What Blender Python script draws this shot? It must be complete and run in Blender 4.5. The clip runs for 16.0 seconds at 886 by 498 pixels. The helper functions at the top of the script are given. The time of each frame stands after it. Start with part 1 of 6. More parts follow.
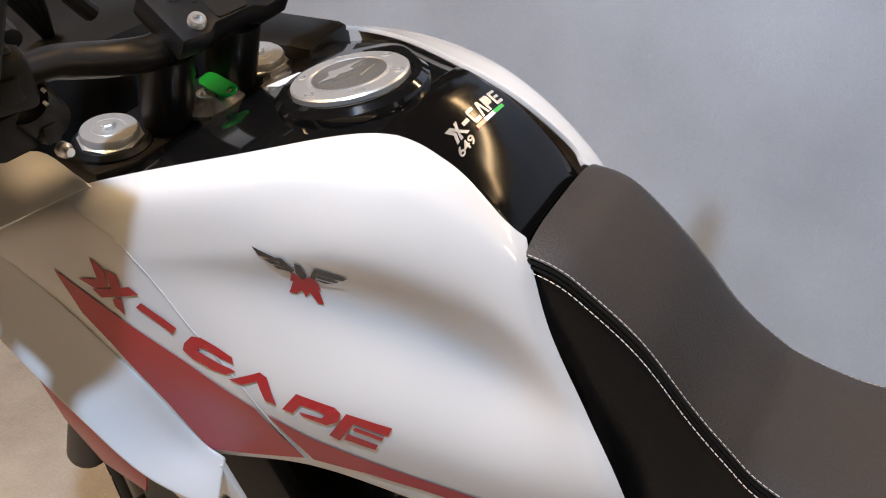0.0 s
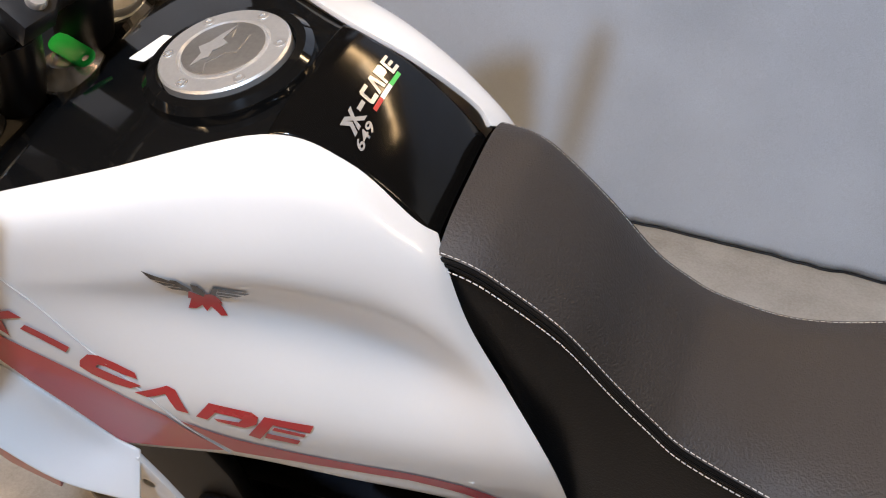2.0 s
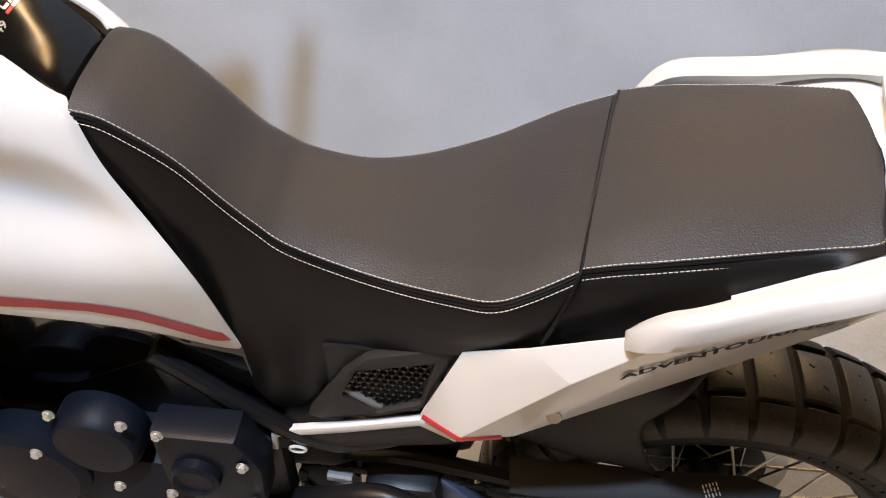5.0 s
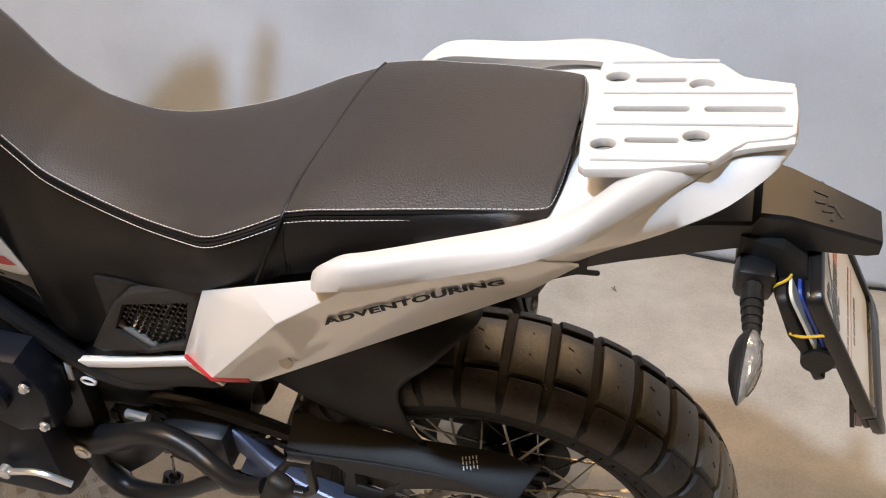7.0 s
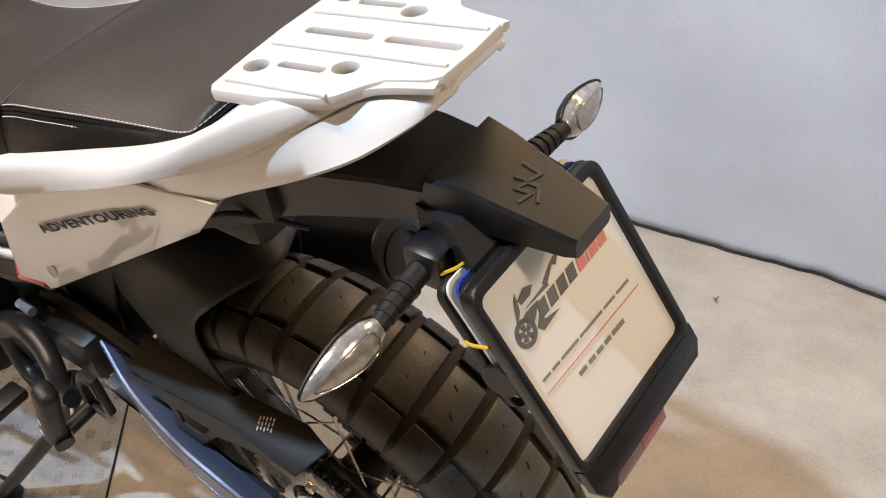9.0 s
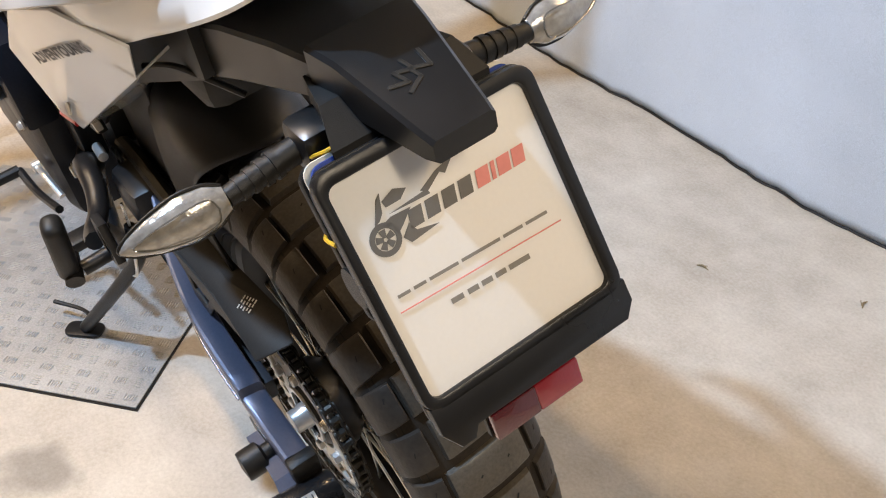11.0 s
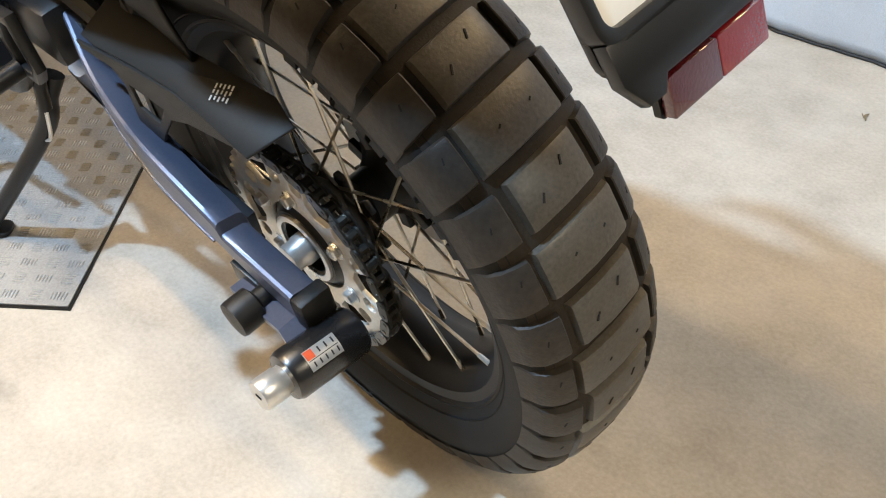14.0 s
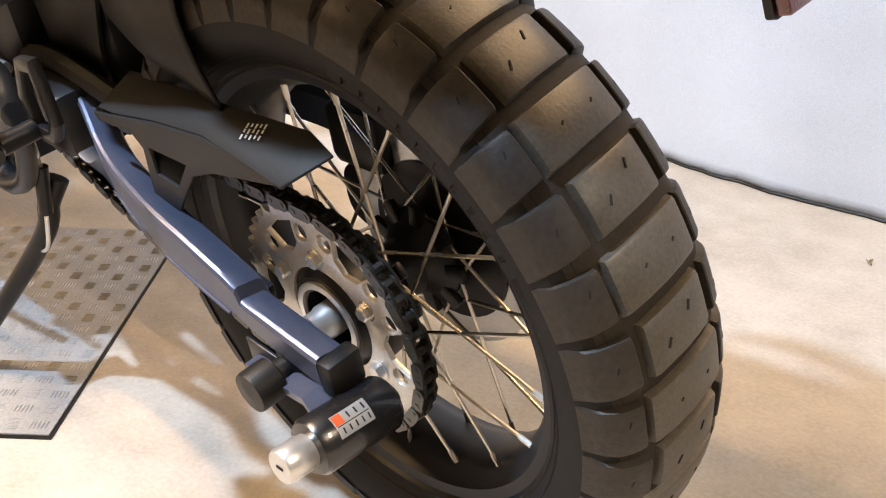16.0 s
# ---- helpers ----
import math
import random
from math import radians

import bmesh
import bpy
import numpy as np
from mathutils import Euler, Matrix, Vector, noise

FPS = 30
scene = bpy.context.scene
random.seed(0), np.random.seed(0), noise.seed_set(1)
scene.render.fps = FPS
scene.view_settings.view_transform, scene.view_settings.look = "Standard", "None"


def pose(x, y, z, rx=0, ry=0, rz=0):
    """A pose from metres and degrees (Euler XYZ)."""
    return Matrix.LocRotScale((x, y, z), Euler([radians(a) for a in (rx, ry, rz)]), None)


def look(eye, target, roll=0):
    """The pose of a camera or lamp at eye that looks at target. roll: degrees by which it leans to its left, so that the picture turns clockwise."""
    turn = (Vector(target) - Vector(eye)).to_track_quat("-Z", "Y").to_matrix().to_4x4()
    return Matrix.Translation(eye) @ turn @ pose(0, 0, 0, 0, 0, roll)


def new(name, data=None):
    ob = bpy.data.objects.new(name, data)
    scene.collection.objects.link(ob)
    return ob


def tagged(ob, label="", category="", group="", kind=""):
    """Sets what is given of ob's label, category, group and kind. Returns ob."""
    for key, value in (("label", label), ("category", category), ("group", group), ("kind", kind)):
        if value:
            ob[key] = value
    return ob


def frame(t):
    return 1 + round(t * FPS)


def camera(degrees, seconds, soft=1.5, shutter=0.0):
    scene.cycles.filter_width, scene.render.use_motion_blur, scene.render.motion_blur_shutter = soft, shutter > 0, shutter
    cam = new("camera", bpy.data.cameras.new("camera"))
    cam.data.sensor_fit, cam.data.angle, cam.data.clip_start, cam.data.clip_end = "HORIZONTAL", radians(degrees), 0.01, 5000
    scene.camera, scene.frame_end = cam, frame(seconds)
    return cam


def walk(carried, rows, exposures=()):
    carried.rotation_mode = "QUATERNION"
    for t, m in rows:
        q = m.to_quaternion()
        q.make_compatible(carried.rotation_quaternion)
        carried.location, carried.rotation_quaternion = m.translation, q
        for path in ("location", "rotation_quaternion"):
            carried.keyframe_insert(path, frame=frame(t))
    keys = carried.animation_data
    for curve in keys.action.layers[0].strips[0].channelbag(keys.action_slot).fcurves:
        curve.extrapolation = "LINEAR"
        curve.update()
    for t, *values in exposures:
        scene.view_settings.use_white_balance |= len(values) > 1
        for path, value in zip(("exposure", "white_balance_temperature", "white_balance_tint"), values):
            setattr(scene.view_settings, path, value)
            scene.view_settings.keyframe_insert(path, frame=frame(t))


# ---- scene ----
cam = camera(48.0, 16.0, 1.1)
METRES, EYE, TILT, LEAN, TURN = 2.6, 1.3, -25.0, 0.0, 0.0
PATH = [
    (0, (-0.4212, -0.9269, 1.2979), (-1.3329, 0.7057, 0.4732), 1.30),
    (0.5, (-0.4573, -0.8773, 1.3750), (-1.3171, 0.6849, 0.3763), 0.84),
    (1, (-0.4914, -0.8351, 1.4297), (-1.2727, 0.6741, 0.2933), 0.61),
    (1.5, (-0.5162, -0.8192, 1.4379), (-1.2119, 0.6649, 0.2182), 0.50),
    (2, (-0.4877, -0.8230, 1.4182), (-1.0892, 0.6885, 0.1829), 0.36),
    (2.5, (-0.4451, -0.8559, 1.4092), (-0.9625, 0.6881, 0.1734), -0.39),
    (3, (-0.4063, -0.9032, 1.4036), (-0.8426, 0.6808, 0.1877), -0.72),
    (3.2, (-0.3664, -0.9138, 1.3870), (-0.8343, 0.6844, 0.2029), -2.22),
    (5.3, (-0.2042, -1.1204, 1.4056), (-0.4181, 0.5714, 0.2786), -0.13),
    (5.5, (-0.1877, -1.1252, 1.4055), (-0.3761, 0.5693, 0.2792), 0.09),
    (6, (-0.0493, -1.1530, 1.3904), (-0.2328, 0.5731, 0.3125), 1.21),
    (6.5, (0.0674, -1.1638, 1.3853), (-0.2465, 0.5526, 0.3212), 1.73),
    (7, (0.1625, -1.1262, 1.3653), (-0.2675, 0.5661, 0.3027), 2.16),
    (7.5, (0.2633, -1.0336, 1.3340), (-0.2468, 0.6302, 0.2625), 2.11),
    (8, (0.3854, -0.9667, 1.3203), (-0.2555, 0.6365, 0.2267), 1.82),
    (8.5, (0.5151, -0.8866, 1.2889), (-0.2796, 0.6456, 0.1951), 1.83),
    (8.7, (0.5742, -0.8364, 1.2822), (-0.3193, 0.6342, 0.1803), 1.07),
    (10.8, (0.779, -0.558, 1.229), (-0.509, 0.404, 0.04), 2.1),
    (11, (0.795, -0.542, 1.208), (-0.501, 0.405, 0.015), 2.1),
    (11.5, (0.788, -0.524, 1.165), (-0.517, 0.409, -0.03), 2.0),
    (12, (0.76, -0.52, 1.114), (-0.522, 0.443, -0.082), 1.0),
    (12.5, (0.722, -0.546, 1.064), (-0.502, 0.49, -0.13), 0.9),
    (13, (0.701, -0.571, 1.012), (-0.493, 0.498, -0.184), 0.9),
    (13.5, (0.672, -0.586, 0.954), (-0.485, 0.487, -0.274), 0.7),
    (14, (0.642, -0.593, 0.918), (-0.475, 0.489, -0.34), 0.7),
    (14.5, (0.624, -0.604, 0.88), (-0.479, 0.497, -0.374), 0.6),
    (15, (0.618, -0.609, 0.84), (-0.515, 0.551, -0.331), 0.9),
    (15.5, (0.616, -0.628, 0.802), (-0.581, 0.608, -0.217), 1.2),
    (16, (0.623, -0.66, 0.745), (-0.633, 0.645, -0.102), 1.4),
]
walk(cam, [(t, look(eye, target, roll)) for t, eye, target, roll in PATH],
     exposures=[(0.0, -0.37, 6500, 12), (1.5, -0.39, 6500, 12), (3.2, -0.12, 6580, 12), (5.3, 0.08, 6820, 13), (7.0, 0.14, 6820, 12), (8.7, 0.24, 6830, 12), (10.8, 0.45, 6330, 10), (12.5, 0.54, 6280, 10), (13.5, 0.62, 6330, 9), (14.0, 0.64, 6230, 4), (14.5, 0.68, 6260, 5), (15.0, 0.72, 6550, 11), (16.0, 0.95, 6850, 13)])
LEAN = 13.4                       # degrees by which the machine leans on its side stand

# ---- world and light ----
world = bpy.data.worlds.new("world")
scene.world = world
world.use_nodes = True
world.node_tree.nodes["Background"].inputs[0].default_value = (1.0, 0.86, 0.7, 1)
world.node_tree.nodes["Background"].inputs[1].default_value = 0.018


def area_lamp(name, eye, target, watts, colour, sx, sy):
    data = bpy.data.lights.new(name, "AREA")
    data.shape, data.size, data.size_y, data.energy, data.color = "RECTANGLE", sx, sy, watts, colour
    ob = new(name, data)
    ob.matrix_basis = look(eye, target)
    return ob


COOL, WARM = (0.52, 0.72, 1.0), (1.0, 0.66, 0.33)
area_lamp("flood_light", (-0.66, -1.55, 3.15), (-0.2, 1.3, 1.5), 120, COOL, 0.11, 0.11)
area_lamp("tube_light", (-1.4, -1.1, 3.1), (-1.4, -1.1, 0), 68, WARM, 1.5, 0.12)
# unseen extra tube, added to lift the warm light on the front flank
area_lamp("tube_light", (-2.8, -2.4, 3.1), (-2.8, -2.4, 0), 52, WARM, 1.5, 0.12)
area_lamp("tube_light", (0.3, 1.5, 3.1), (0.3, 1.5, 0), 46, WARM, 2.6, 0.12)
area_lamp("tube_light", (2.8, -0.3, 3.1), (2.7, -0.3, 0), 54, (1.0, 0.82, 0.60), 0.12, 1.5)


# ---- materials ----
def material(name, colour, rough=0.5, metal=0.0, coat=0.0, vary=0.12, grain=300.0, bump=0.0, bump_scale=400.0, spread=0.08, blot=6.0, spec=0.5):
    """A surface with a large and a small variation of colour and gloss, and a fine relief."""
    m = bpy.data.materials.new(name)
    m.use_nodes = True
    n, k = m.node_tree.nodes, m.node_tree.links
    p = n["Principled BSDF"]
    p.inputs["Metallic"].default_value = metal
    p.inputs["Coat Weight"].default_value = coat
    p.inputs["Coat Roughness"].default_value = 0.04
    p.inputs["Specular IOR Level"].default_value = spec
    tc = n.new("ShaderNodeTexCoord")
    big, fine = n.new("ShaderNodeTexNoise"), n.new("ShaderNodeTexNoise")
    big.inputs["Scale"].default_value, big.inputs["Detail"].default_value = blot, 5
    fine.inputs["Scale"].default_value, fine.inputs["Detail"].default_value = grain, 3
    k.new(tc.outputs["Object"], big.inputs["Vector"])
    k.new(tc.outputs["Object"], fine.inputs["Vector"])
    mixed = n.new("ShaderNodeMath")
    mixed.operation = "ADD"
    k.new(big.outputs["Fac"], mixed.inputs[0])
    k.new(fine.outputs["Fac"], mixed.inputs[1])
    tone = n.new("ShaderNodeMapRange")
    tone.inputs["From Min"].default_value, tone.inputs["From Max"].default_value = 0.6, 1.4
    tone.inputs["To Min"].default_value, tone.inputs["To Max"].default_value = 1 - vary, 1 + vary
    k.new(mixed.outputs[0], tone.inputs["Value"])
    mul = n.new("ShaderNodeVectorMath")
    mul.operation = "SCALE"
    mul.inputs[0].default_value = colour
    k.new(tone.outputs[0], mul.inputs["Scale"])
    k.new(mul.outputs[0], p.inputs["Base Color"])
    gloss = n.new("ShaderNodeMapRange")
    gloss.inputs["From Min"].default_value, gloss.inputs["From Max"].default_value = 0.3, 0.7
    gloss.inputs["To Min"].default_value, gloss.inputs["To Max"].default_value = max(rough - spread, 0.02), rough + spread
    k.new(big.outputs["Fac"], gloss.inputs["Value"])
    k.new(gloss.outputs[0], p.inputs["Roughness"])
    if bump:
        rel, b = n.new("ShaderNodeTexNoise"), n.new("ShaderNodeBump")
        rel.inputs["Scale"].default_value, rel.inputs["Detail"].default_value = bump_scale, 4
        k.new(tc.outputs["Object"], rel.inputs["Vector"])
        b.inputs["Strength"].default_value, b.inputs["Distance"].default_value = bump, 0.001
        k.new(rel.outputs["Fac"], b.inputs["Height"])
        k.new(b.outputs[0], p.inputs["Normal"])
    return m


WHITE = material("white_paint", (0.66, 0.66, 0.65), 0.30, coat=1.0, vary=0.008, spread=0.0, blot=2.0)
WHITE_SATIN = material("white_satin_paint", (0.52, 0.51, 0.49), 0.42, coat=0.1, vary=0.02, bump=0.05, bump_scale=900)
GLOSS = material("black_gloss", (0.005, 0.005, 0.005), 0.08, coat=0.35, vary=0.05, spread=0.03, bump=0.01, bump_scale=25)
SMOKE = material("black_satin_cover", (0.004, 0.0037, 0.0034), 0.13, coat=0.0, vary=0.1, spread=0.02, spec=0.32)
PLASTIC = material("black_plastic", (0.010, 0.0098, 0.0096), 0.44, vary=0.25, bump=0.25, bump_scale=1500, spec=0.28)
PLASTIC_GREY = material("dark_grey_plastic", (0.025, 0.0238, 0.0222), 0.52, vary=0.2, bump=0.25, bump_scale=1500, spec=0.22)
MATT = material("matt_black_metal", (0.010, 0.0102, 0.011), 0.36, vary=0.25, bump=0.15, bump_scale=900, spec=0.28)
CASE = material("blue_black_engine_paint", (0.008, 0.010, 0.016), 0.40, vary=0.2, bump=0.3, bump_scale=500, spec=0.14)
ARM = material("blue_grey_satin_metal", (0.088, 0.101, 0.150), 0.34, metal=0.4, vary=0.12, bump=0.08, bump_scale=1200)
SATIN = material("black_satin_plastic", (0.008, 0.008, 0.0085), 0.30, vary=0.15, bump=0.12, bump_scale=1500, spec=0.42)
RED = material("red_decal", (0.40, 0.011, 0.020), 0.34, coat=0.4, vary=0.03)
INK = material("black_decal", (0.012, 0.012, 0.014), 0.35, coat=0.6, vary=0.05)
SILVER_INK = material("silver_decal", (0.55, 0.55, 0.54), 0.3, metal=0.6, vary=0.05)
GREEN = material("green_plastic", (0.01, 0.42, 0.07), 0.3, vary=0.05)
WHITE_STICKER = material("white_sticker", (0.78, 0.78, 0.76), 0.5, vary=0.04)
STEEL = material("bright_steel", (0.66, 0.65, 0.63), 0.30, metal=0.75, vary=0.08, spread=0.08)
ALU = material("brushed_aluminium", (0.66, 0.66, 0.65), 0.36, metal=0.7, vary=0.08, bump=0.15, bump_scale=700)
SPOKE = material("spoke_steel", (0.55, 0.51, 0.44), 0.28, metal=1.0, vary=0.12)
CHAIN = material("dark_chain_steel", (0.10, 0.095, 0.085), 0.36, metal=0.9, vary=0.3)
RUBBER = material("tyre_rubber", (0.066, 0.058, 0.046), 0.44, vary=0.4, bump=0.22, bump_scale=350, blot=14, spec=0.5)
GROOVE = material("dark_brown_groove_rubber", (0.020, 0.015, 0.010), 0.7, vary=0.4, bump=0.3, bump_scale=500, spec=0.3)
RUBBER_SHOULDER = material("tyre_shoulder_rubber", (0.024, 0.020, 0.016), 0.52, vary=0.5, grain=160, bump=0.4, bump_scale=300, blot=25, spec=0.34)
RUBBER_SIDE = material("tyre_sidewall", (0.009, 0.009, 0.009), 0.6, vary=0.2, bump=0.25, bump_scale=600, spec=0.22)
SEAT_TOP = material("grained_brown_grey_vinyl", (0.0235, 0.0205, 0.0198), 0.52, vary=0.3, grain=700, bump=0.9, bump_scale=480, blot=9, spec=0.42)
SEAT_SIDE = material("smooth_black_vinyl", (0.006, 0.0058, 0.0058), 0.42, vary=0.12, bump=0.3, bump_scale=500, spec=0.2)
THREAD = material("pale_thread", (0.55, 0.52, 0.48), 0.7, vary=0.1)
PLATE_PAPER = material("plate_card", (0.77, 0.76, 0.735), 0.4, vary=0.02, coat=0.3)
REFLECTOR_DARK = material("dark_red_reflector", (0.075, 0.004, 0.008), 0.2, vary=0.12, grain=900, coat=1.0, bump=0.5, bump_scale=500)
REFLECTOR = material("red_reflector", (0.22, 0.006, 0.014), 0.2, vary=0.12, grain=900, coat=1.0, bump=0.5, bump_scale=500)
LENS = material("clear_lens_plastic", (0.30, 0.29, 0.27), 0.14, vary=0.55, grain=120, coat=1.0, metal=0.35, bump=1.0, bump_scale=110)
LENS_LINE = material("grey_lens_moulding", (0.10, 0.098, 0.09), 0.2, vary=0.2, coat=1.0)
YELLOW = material("yellow_rubber", (0.55, 0.34, 0.02), 0.5, vary=0.05)
BLUE = material("blue_stripe", (0.01, 0.04, 0.25), 0.4, vary=0.05)
CARD = material("pale_card", (0.62, 0.60, 0.52), 0.5, vary=0.05)
PINK = material("faded_red_print", (0.66, 0.24, 0.21), 0.4, vary=0.06)
GREY_INK = material("dark_grey_print", (0.13, 0.124, 0.114), 0.4, vary=0.08)
TEXT_INK = material("faint_dark_print", (0.22, 0.21, 0.19), 0.4, vary=0.1)
ORANGE = material("orange_print", (0.6, 0.09, 0.03), 0.4, vary=0.05)
TREAD = material("polished_tread_bar", (0.50, 0.49, 0.47), 0.36, metal=0.3, vary=0.2)
CHEQUER = material("worn_aluminium", (0.31, 0.305, 0.295), 0.5, metal=0.15, vary=0.3, bump=0.4, bump_scale=120, blot=8)


def floor_material():
    m = bpy.data.materials.new("polished_concrete")
    m.use_nodes = True
    n, k = m.node_tree.nodes, m.node_tree.links
    p, tc = n["Principled BSDF"], n.new("ShaderNodeTexCoord")
    outs = []
    for scale, detail, low, high in ((1.3, 6, 0.35, 0.65), (9.0, 8, 0.3, 0.7), (150.0, 7, 0.3, 0.7)):
        tex, rng = n.new("ShaderNodeTexNoise"), n.new("ShaderNodeMapRange")
        tex.inputs["Scale"].default_value, tex.inputs["Detail"].default_value = scale, detail
        tex.inputs["Roughness"].default_value = 0.65
        rng.inputs["From Min"].default_value, rng.inputs["From Max"].default_value = low, high
        k.new(tc.outputs["Object"], tex.inputs["Vector"])
        k.new(tex.outputs["Fac"], rng.inputs["Value"])
        outs.append(rng.outputs[0])
    ramp = n.new("ShaderNodeValToRGB")
    ramp.color_ramp.elements[0].color = (0.30, 0.258, 0.205, 1)
    ramp.color_ramp.elements[1].color = (0.63, 0.58, 0.505, 1)
    mean = n.new("ShaderNodeMath")
    mean.operation, mean.use_clamp = "MULTIPLY_ADD", True
    mean.inputs[1].default_value = 0.4
    second = n.new("ShaderNodeMath")
    second.operation = "MULTIPLY_ADD"
    second.inputs[1].default_value, second.inputs[2].default_value = 0.35, -0.02
    k.new(outs[1], second.inputs[0])
    k.new(outs[0], mean.inputs[0])
    k.new(second.outputs[0], mean.inputs[2])
    third = n.new("ShaderNodeMath")
    third.operation, third.use_clamp = "MULTIPLY_ADD", True
    third.inputs[1].default_value = 0.3
    k.new(outs[2], third.inputs[0])
    k.new(mean.outputs[0], third.inputs[2])
    k.new(third.outputs[0], ramp.inputs[0])
    # an old brown stain near the tread plate
    off, far = n.new("ShaderNodeVectorMath"), n.new("ShaderNodeVectorMath")
    off.operation, far.operation = "MULTIPLY_ADD", "DISTANCE"
    wob = n.new("ShaderNodeTexNoise")
    wob.inputs["Scale"].default_value = 14.0
    k.new(tc.outputs["Object"], wob.inputs["Vector"])
    off.inputs[1].default_value = (0.10, 0.10, 0.0)
    k.new(wob.outputs["Color"], off.inputs[0])
    k.new(tc.outputs["Object"], off.inputs[2])
    k.new(off.outputs[0], far.inputs[0])
    far.inputs[1].default_value = (-0.335, -0.400, 0.0)
    edge = n.new("ShaderNodeMapRange")
    edge.inputs["From Min"].default_value, edge.inputs["From Max"].default_value = 0.035, 0.07
    edge.inputs["To Min"].default_value, edge.inputs["To Max"].default_value = 0.62, 1.0
    k.new(far.outputs["Value"], edge.inputs["Value"])
    stained = n.new("ShaderNodeVectorMath")
    stained.operation = "SCALE"
    k.new(ramp.outputs[0], stained.inputs[0])
    k.new(edge.outputs[0], stained.inputs["Scale"])
    k.new(stained.outputs[0], p.inputs["Base Color"])
    p.inputs["Roughness"].default_value = 0.6
    p.inputs["Specular IOR Level"].default_value = 0.2
    b = n.new("ShaderNodeBump")
    b.inputs["Strength"].default_value, b.inputs["Distance"].default_value = 0.15, 0.002
    k.new(outs[2], b.inputs["Height"])
    k.new(b.outputs[0], p.inputs["Normal"])
    return m


FLOOR = floor_material()
CAP_GREY = material("grey_brushed_aluminium", (0.36, 0.35, 0.33), 0.34, metal=0.75, vary=0.12, bump=0.12, bump_scale=700)
SPROCKET = material("dull_sprocket_steel", (0.62, 0.59, 0.53), 0.38, metal=0.5, vary=0.2)
FLANGE = material("dark_grey_arm_paint", (0.022, 0.024, 0.030), 0.36, metal=0.3, vary=0.15, bump=0.1, bump_scale=900)
TRAY = material("grey_tray", (0.22, 0.22, 0.21), 0.5, vary=0.1)
SEAM_GREY = material("pale_grey_gap", (0.5, 0.5, 0.49), 0.5, vary=0.05)
CURTAIN = material("pale_blue_cloth", (0.45, 0.50, 0.57), 0.8, vary=0.22, grain=500, bump=0.3, bump_scale=900, blot=2.5, spec=0.2)
n, k = CURTAIN.node_tree.nodes, CURTAIN.node_tree.links
fold_coord, fold_noise, fold_bump = n.new("ShaderNodeTexCoord"), n.new("ShaderNodeTexNoise"), n.new("ShaderNodeBump")
fold_noise.inputs["Scale"].default_value, fold_noise.inputs["Detail"].default_value, fold_noise.inputs["Distortion"].default_value = 4.0, 4, 0.2
fold_bump.inputs["Strength"].default_value, fold_bump.inputs["Distance"].default_value = 0.3, 0.03
k.new(fold_coord.outputs["Object"], fold_noise.inputs["Vector"])
k.new(fold_noise.outputs["Fac"], fold_bump.inputs["Height"])
for node in n:
    if node.type == "BUMP" and node is not fold_bump and node.name != fold_bump.name:
        k.new(fold_bump.outputs[0], node.inputs["Normal"])
WALL = material("grey_plaster", (0.15, 0.14, 0.13), 0.8, vary=0.08, bump=0.2, bump_scale=60)
CEIL = material("ceiling_plaster", (0.10, 0.092, 0.083), 0.85, vary=0.08)
TUBE_GLOW = bpy.data.materials.new("lamp_glow")
TUBE_GLOW.use_nodes = True
TUBE_GLOW.node_tree.nodes["Principled BSDF"].inputs["Emission Color"].default_value = (1.0, 0.82, 0.58, 1)
TUBE_GLOW.node_tree.nodes["Principled BSDF"].inputs["Emission Strength"].default_value = 8.0


# ---- mesh helpers ----
def mesh_of(name, bm, mat, smooth=35, away=None):
    me = bpy.data.meshes.new(name)
    bmesh.ops.recalc_face_normals(bm, faces=bm.faces)
    if away is not None and sum(f.normal.dot(f.calc_center_median() - Vector(away)) for f in bm.faces) < 0:
        bmesh.ops.reverse_faces(bm, faces=bm.faces)
    bm.to_mesh(me)
    bm.free()
    if mat:
        me.materials.append(mat)
    if smooth:
        me.polygons.foreach_set("use_smooth", [True] * len(me.polygons))
        me.set_sharp_from_angle(angle=radians(smooth))
    return me


def part(name, bm, mat, parent, label="", smooth=35, m=None, away=None):
    """Links a mesh as one part of its parent. away: a point from which an open sheet faces away."""
    ob = new(name, bm if isinstance(bm, bpy.types.Mesh) else mesh_of(name, bm, mat, smooth, away))
    ob.parent = parent
    if m is not None:
        ob.matrix_basis = m
    if label:
        ob["label"] = label
    return ob


def structure(name, bm, mat, label, category, smooth=35):
    return tagged(new(name, mesh_of(name, bm, mat, smooth)), label, category, kind="structure")


def box(x0, x1, y0, y1, z0, z1, bevel=0.0, seg=2, bm=None, m=None):
    own = bmesh.new()
    bmesh.ops.create_cube(own, size=1, matrix=Matrix.Translation(((x0 + x1) / 2, (y0 + y1) / 2, (z0 + z1) / 2)) @ Matrix.Diagonal((x1 - x0, y1 - y0, z1 - z0, 1)))
    if bevel:
        bmesh.ops.bevel(own, geom=own.edges[:], offset=bevel, segments=seg, affect="EDGES", profile=0.5)
    return join(own, bm, m)


def join(own, bm=None, m=None):
    if m is not None:
        own.transform(m)
    if bm is None:
        return own
    me = bpy.data.meshes.new("tmp")
    own.to_mesh(me)
    own.free()
    bm.from_mesh(me)
    bpy.data.meshes.remove(me)
    return bm


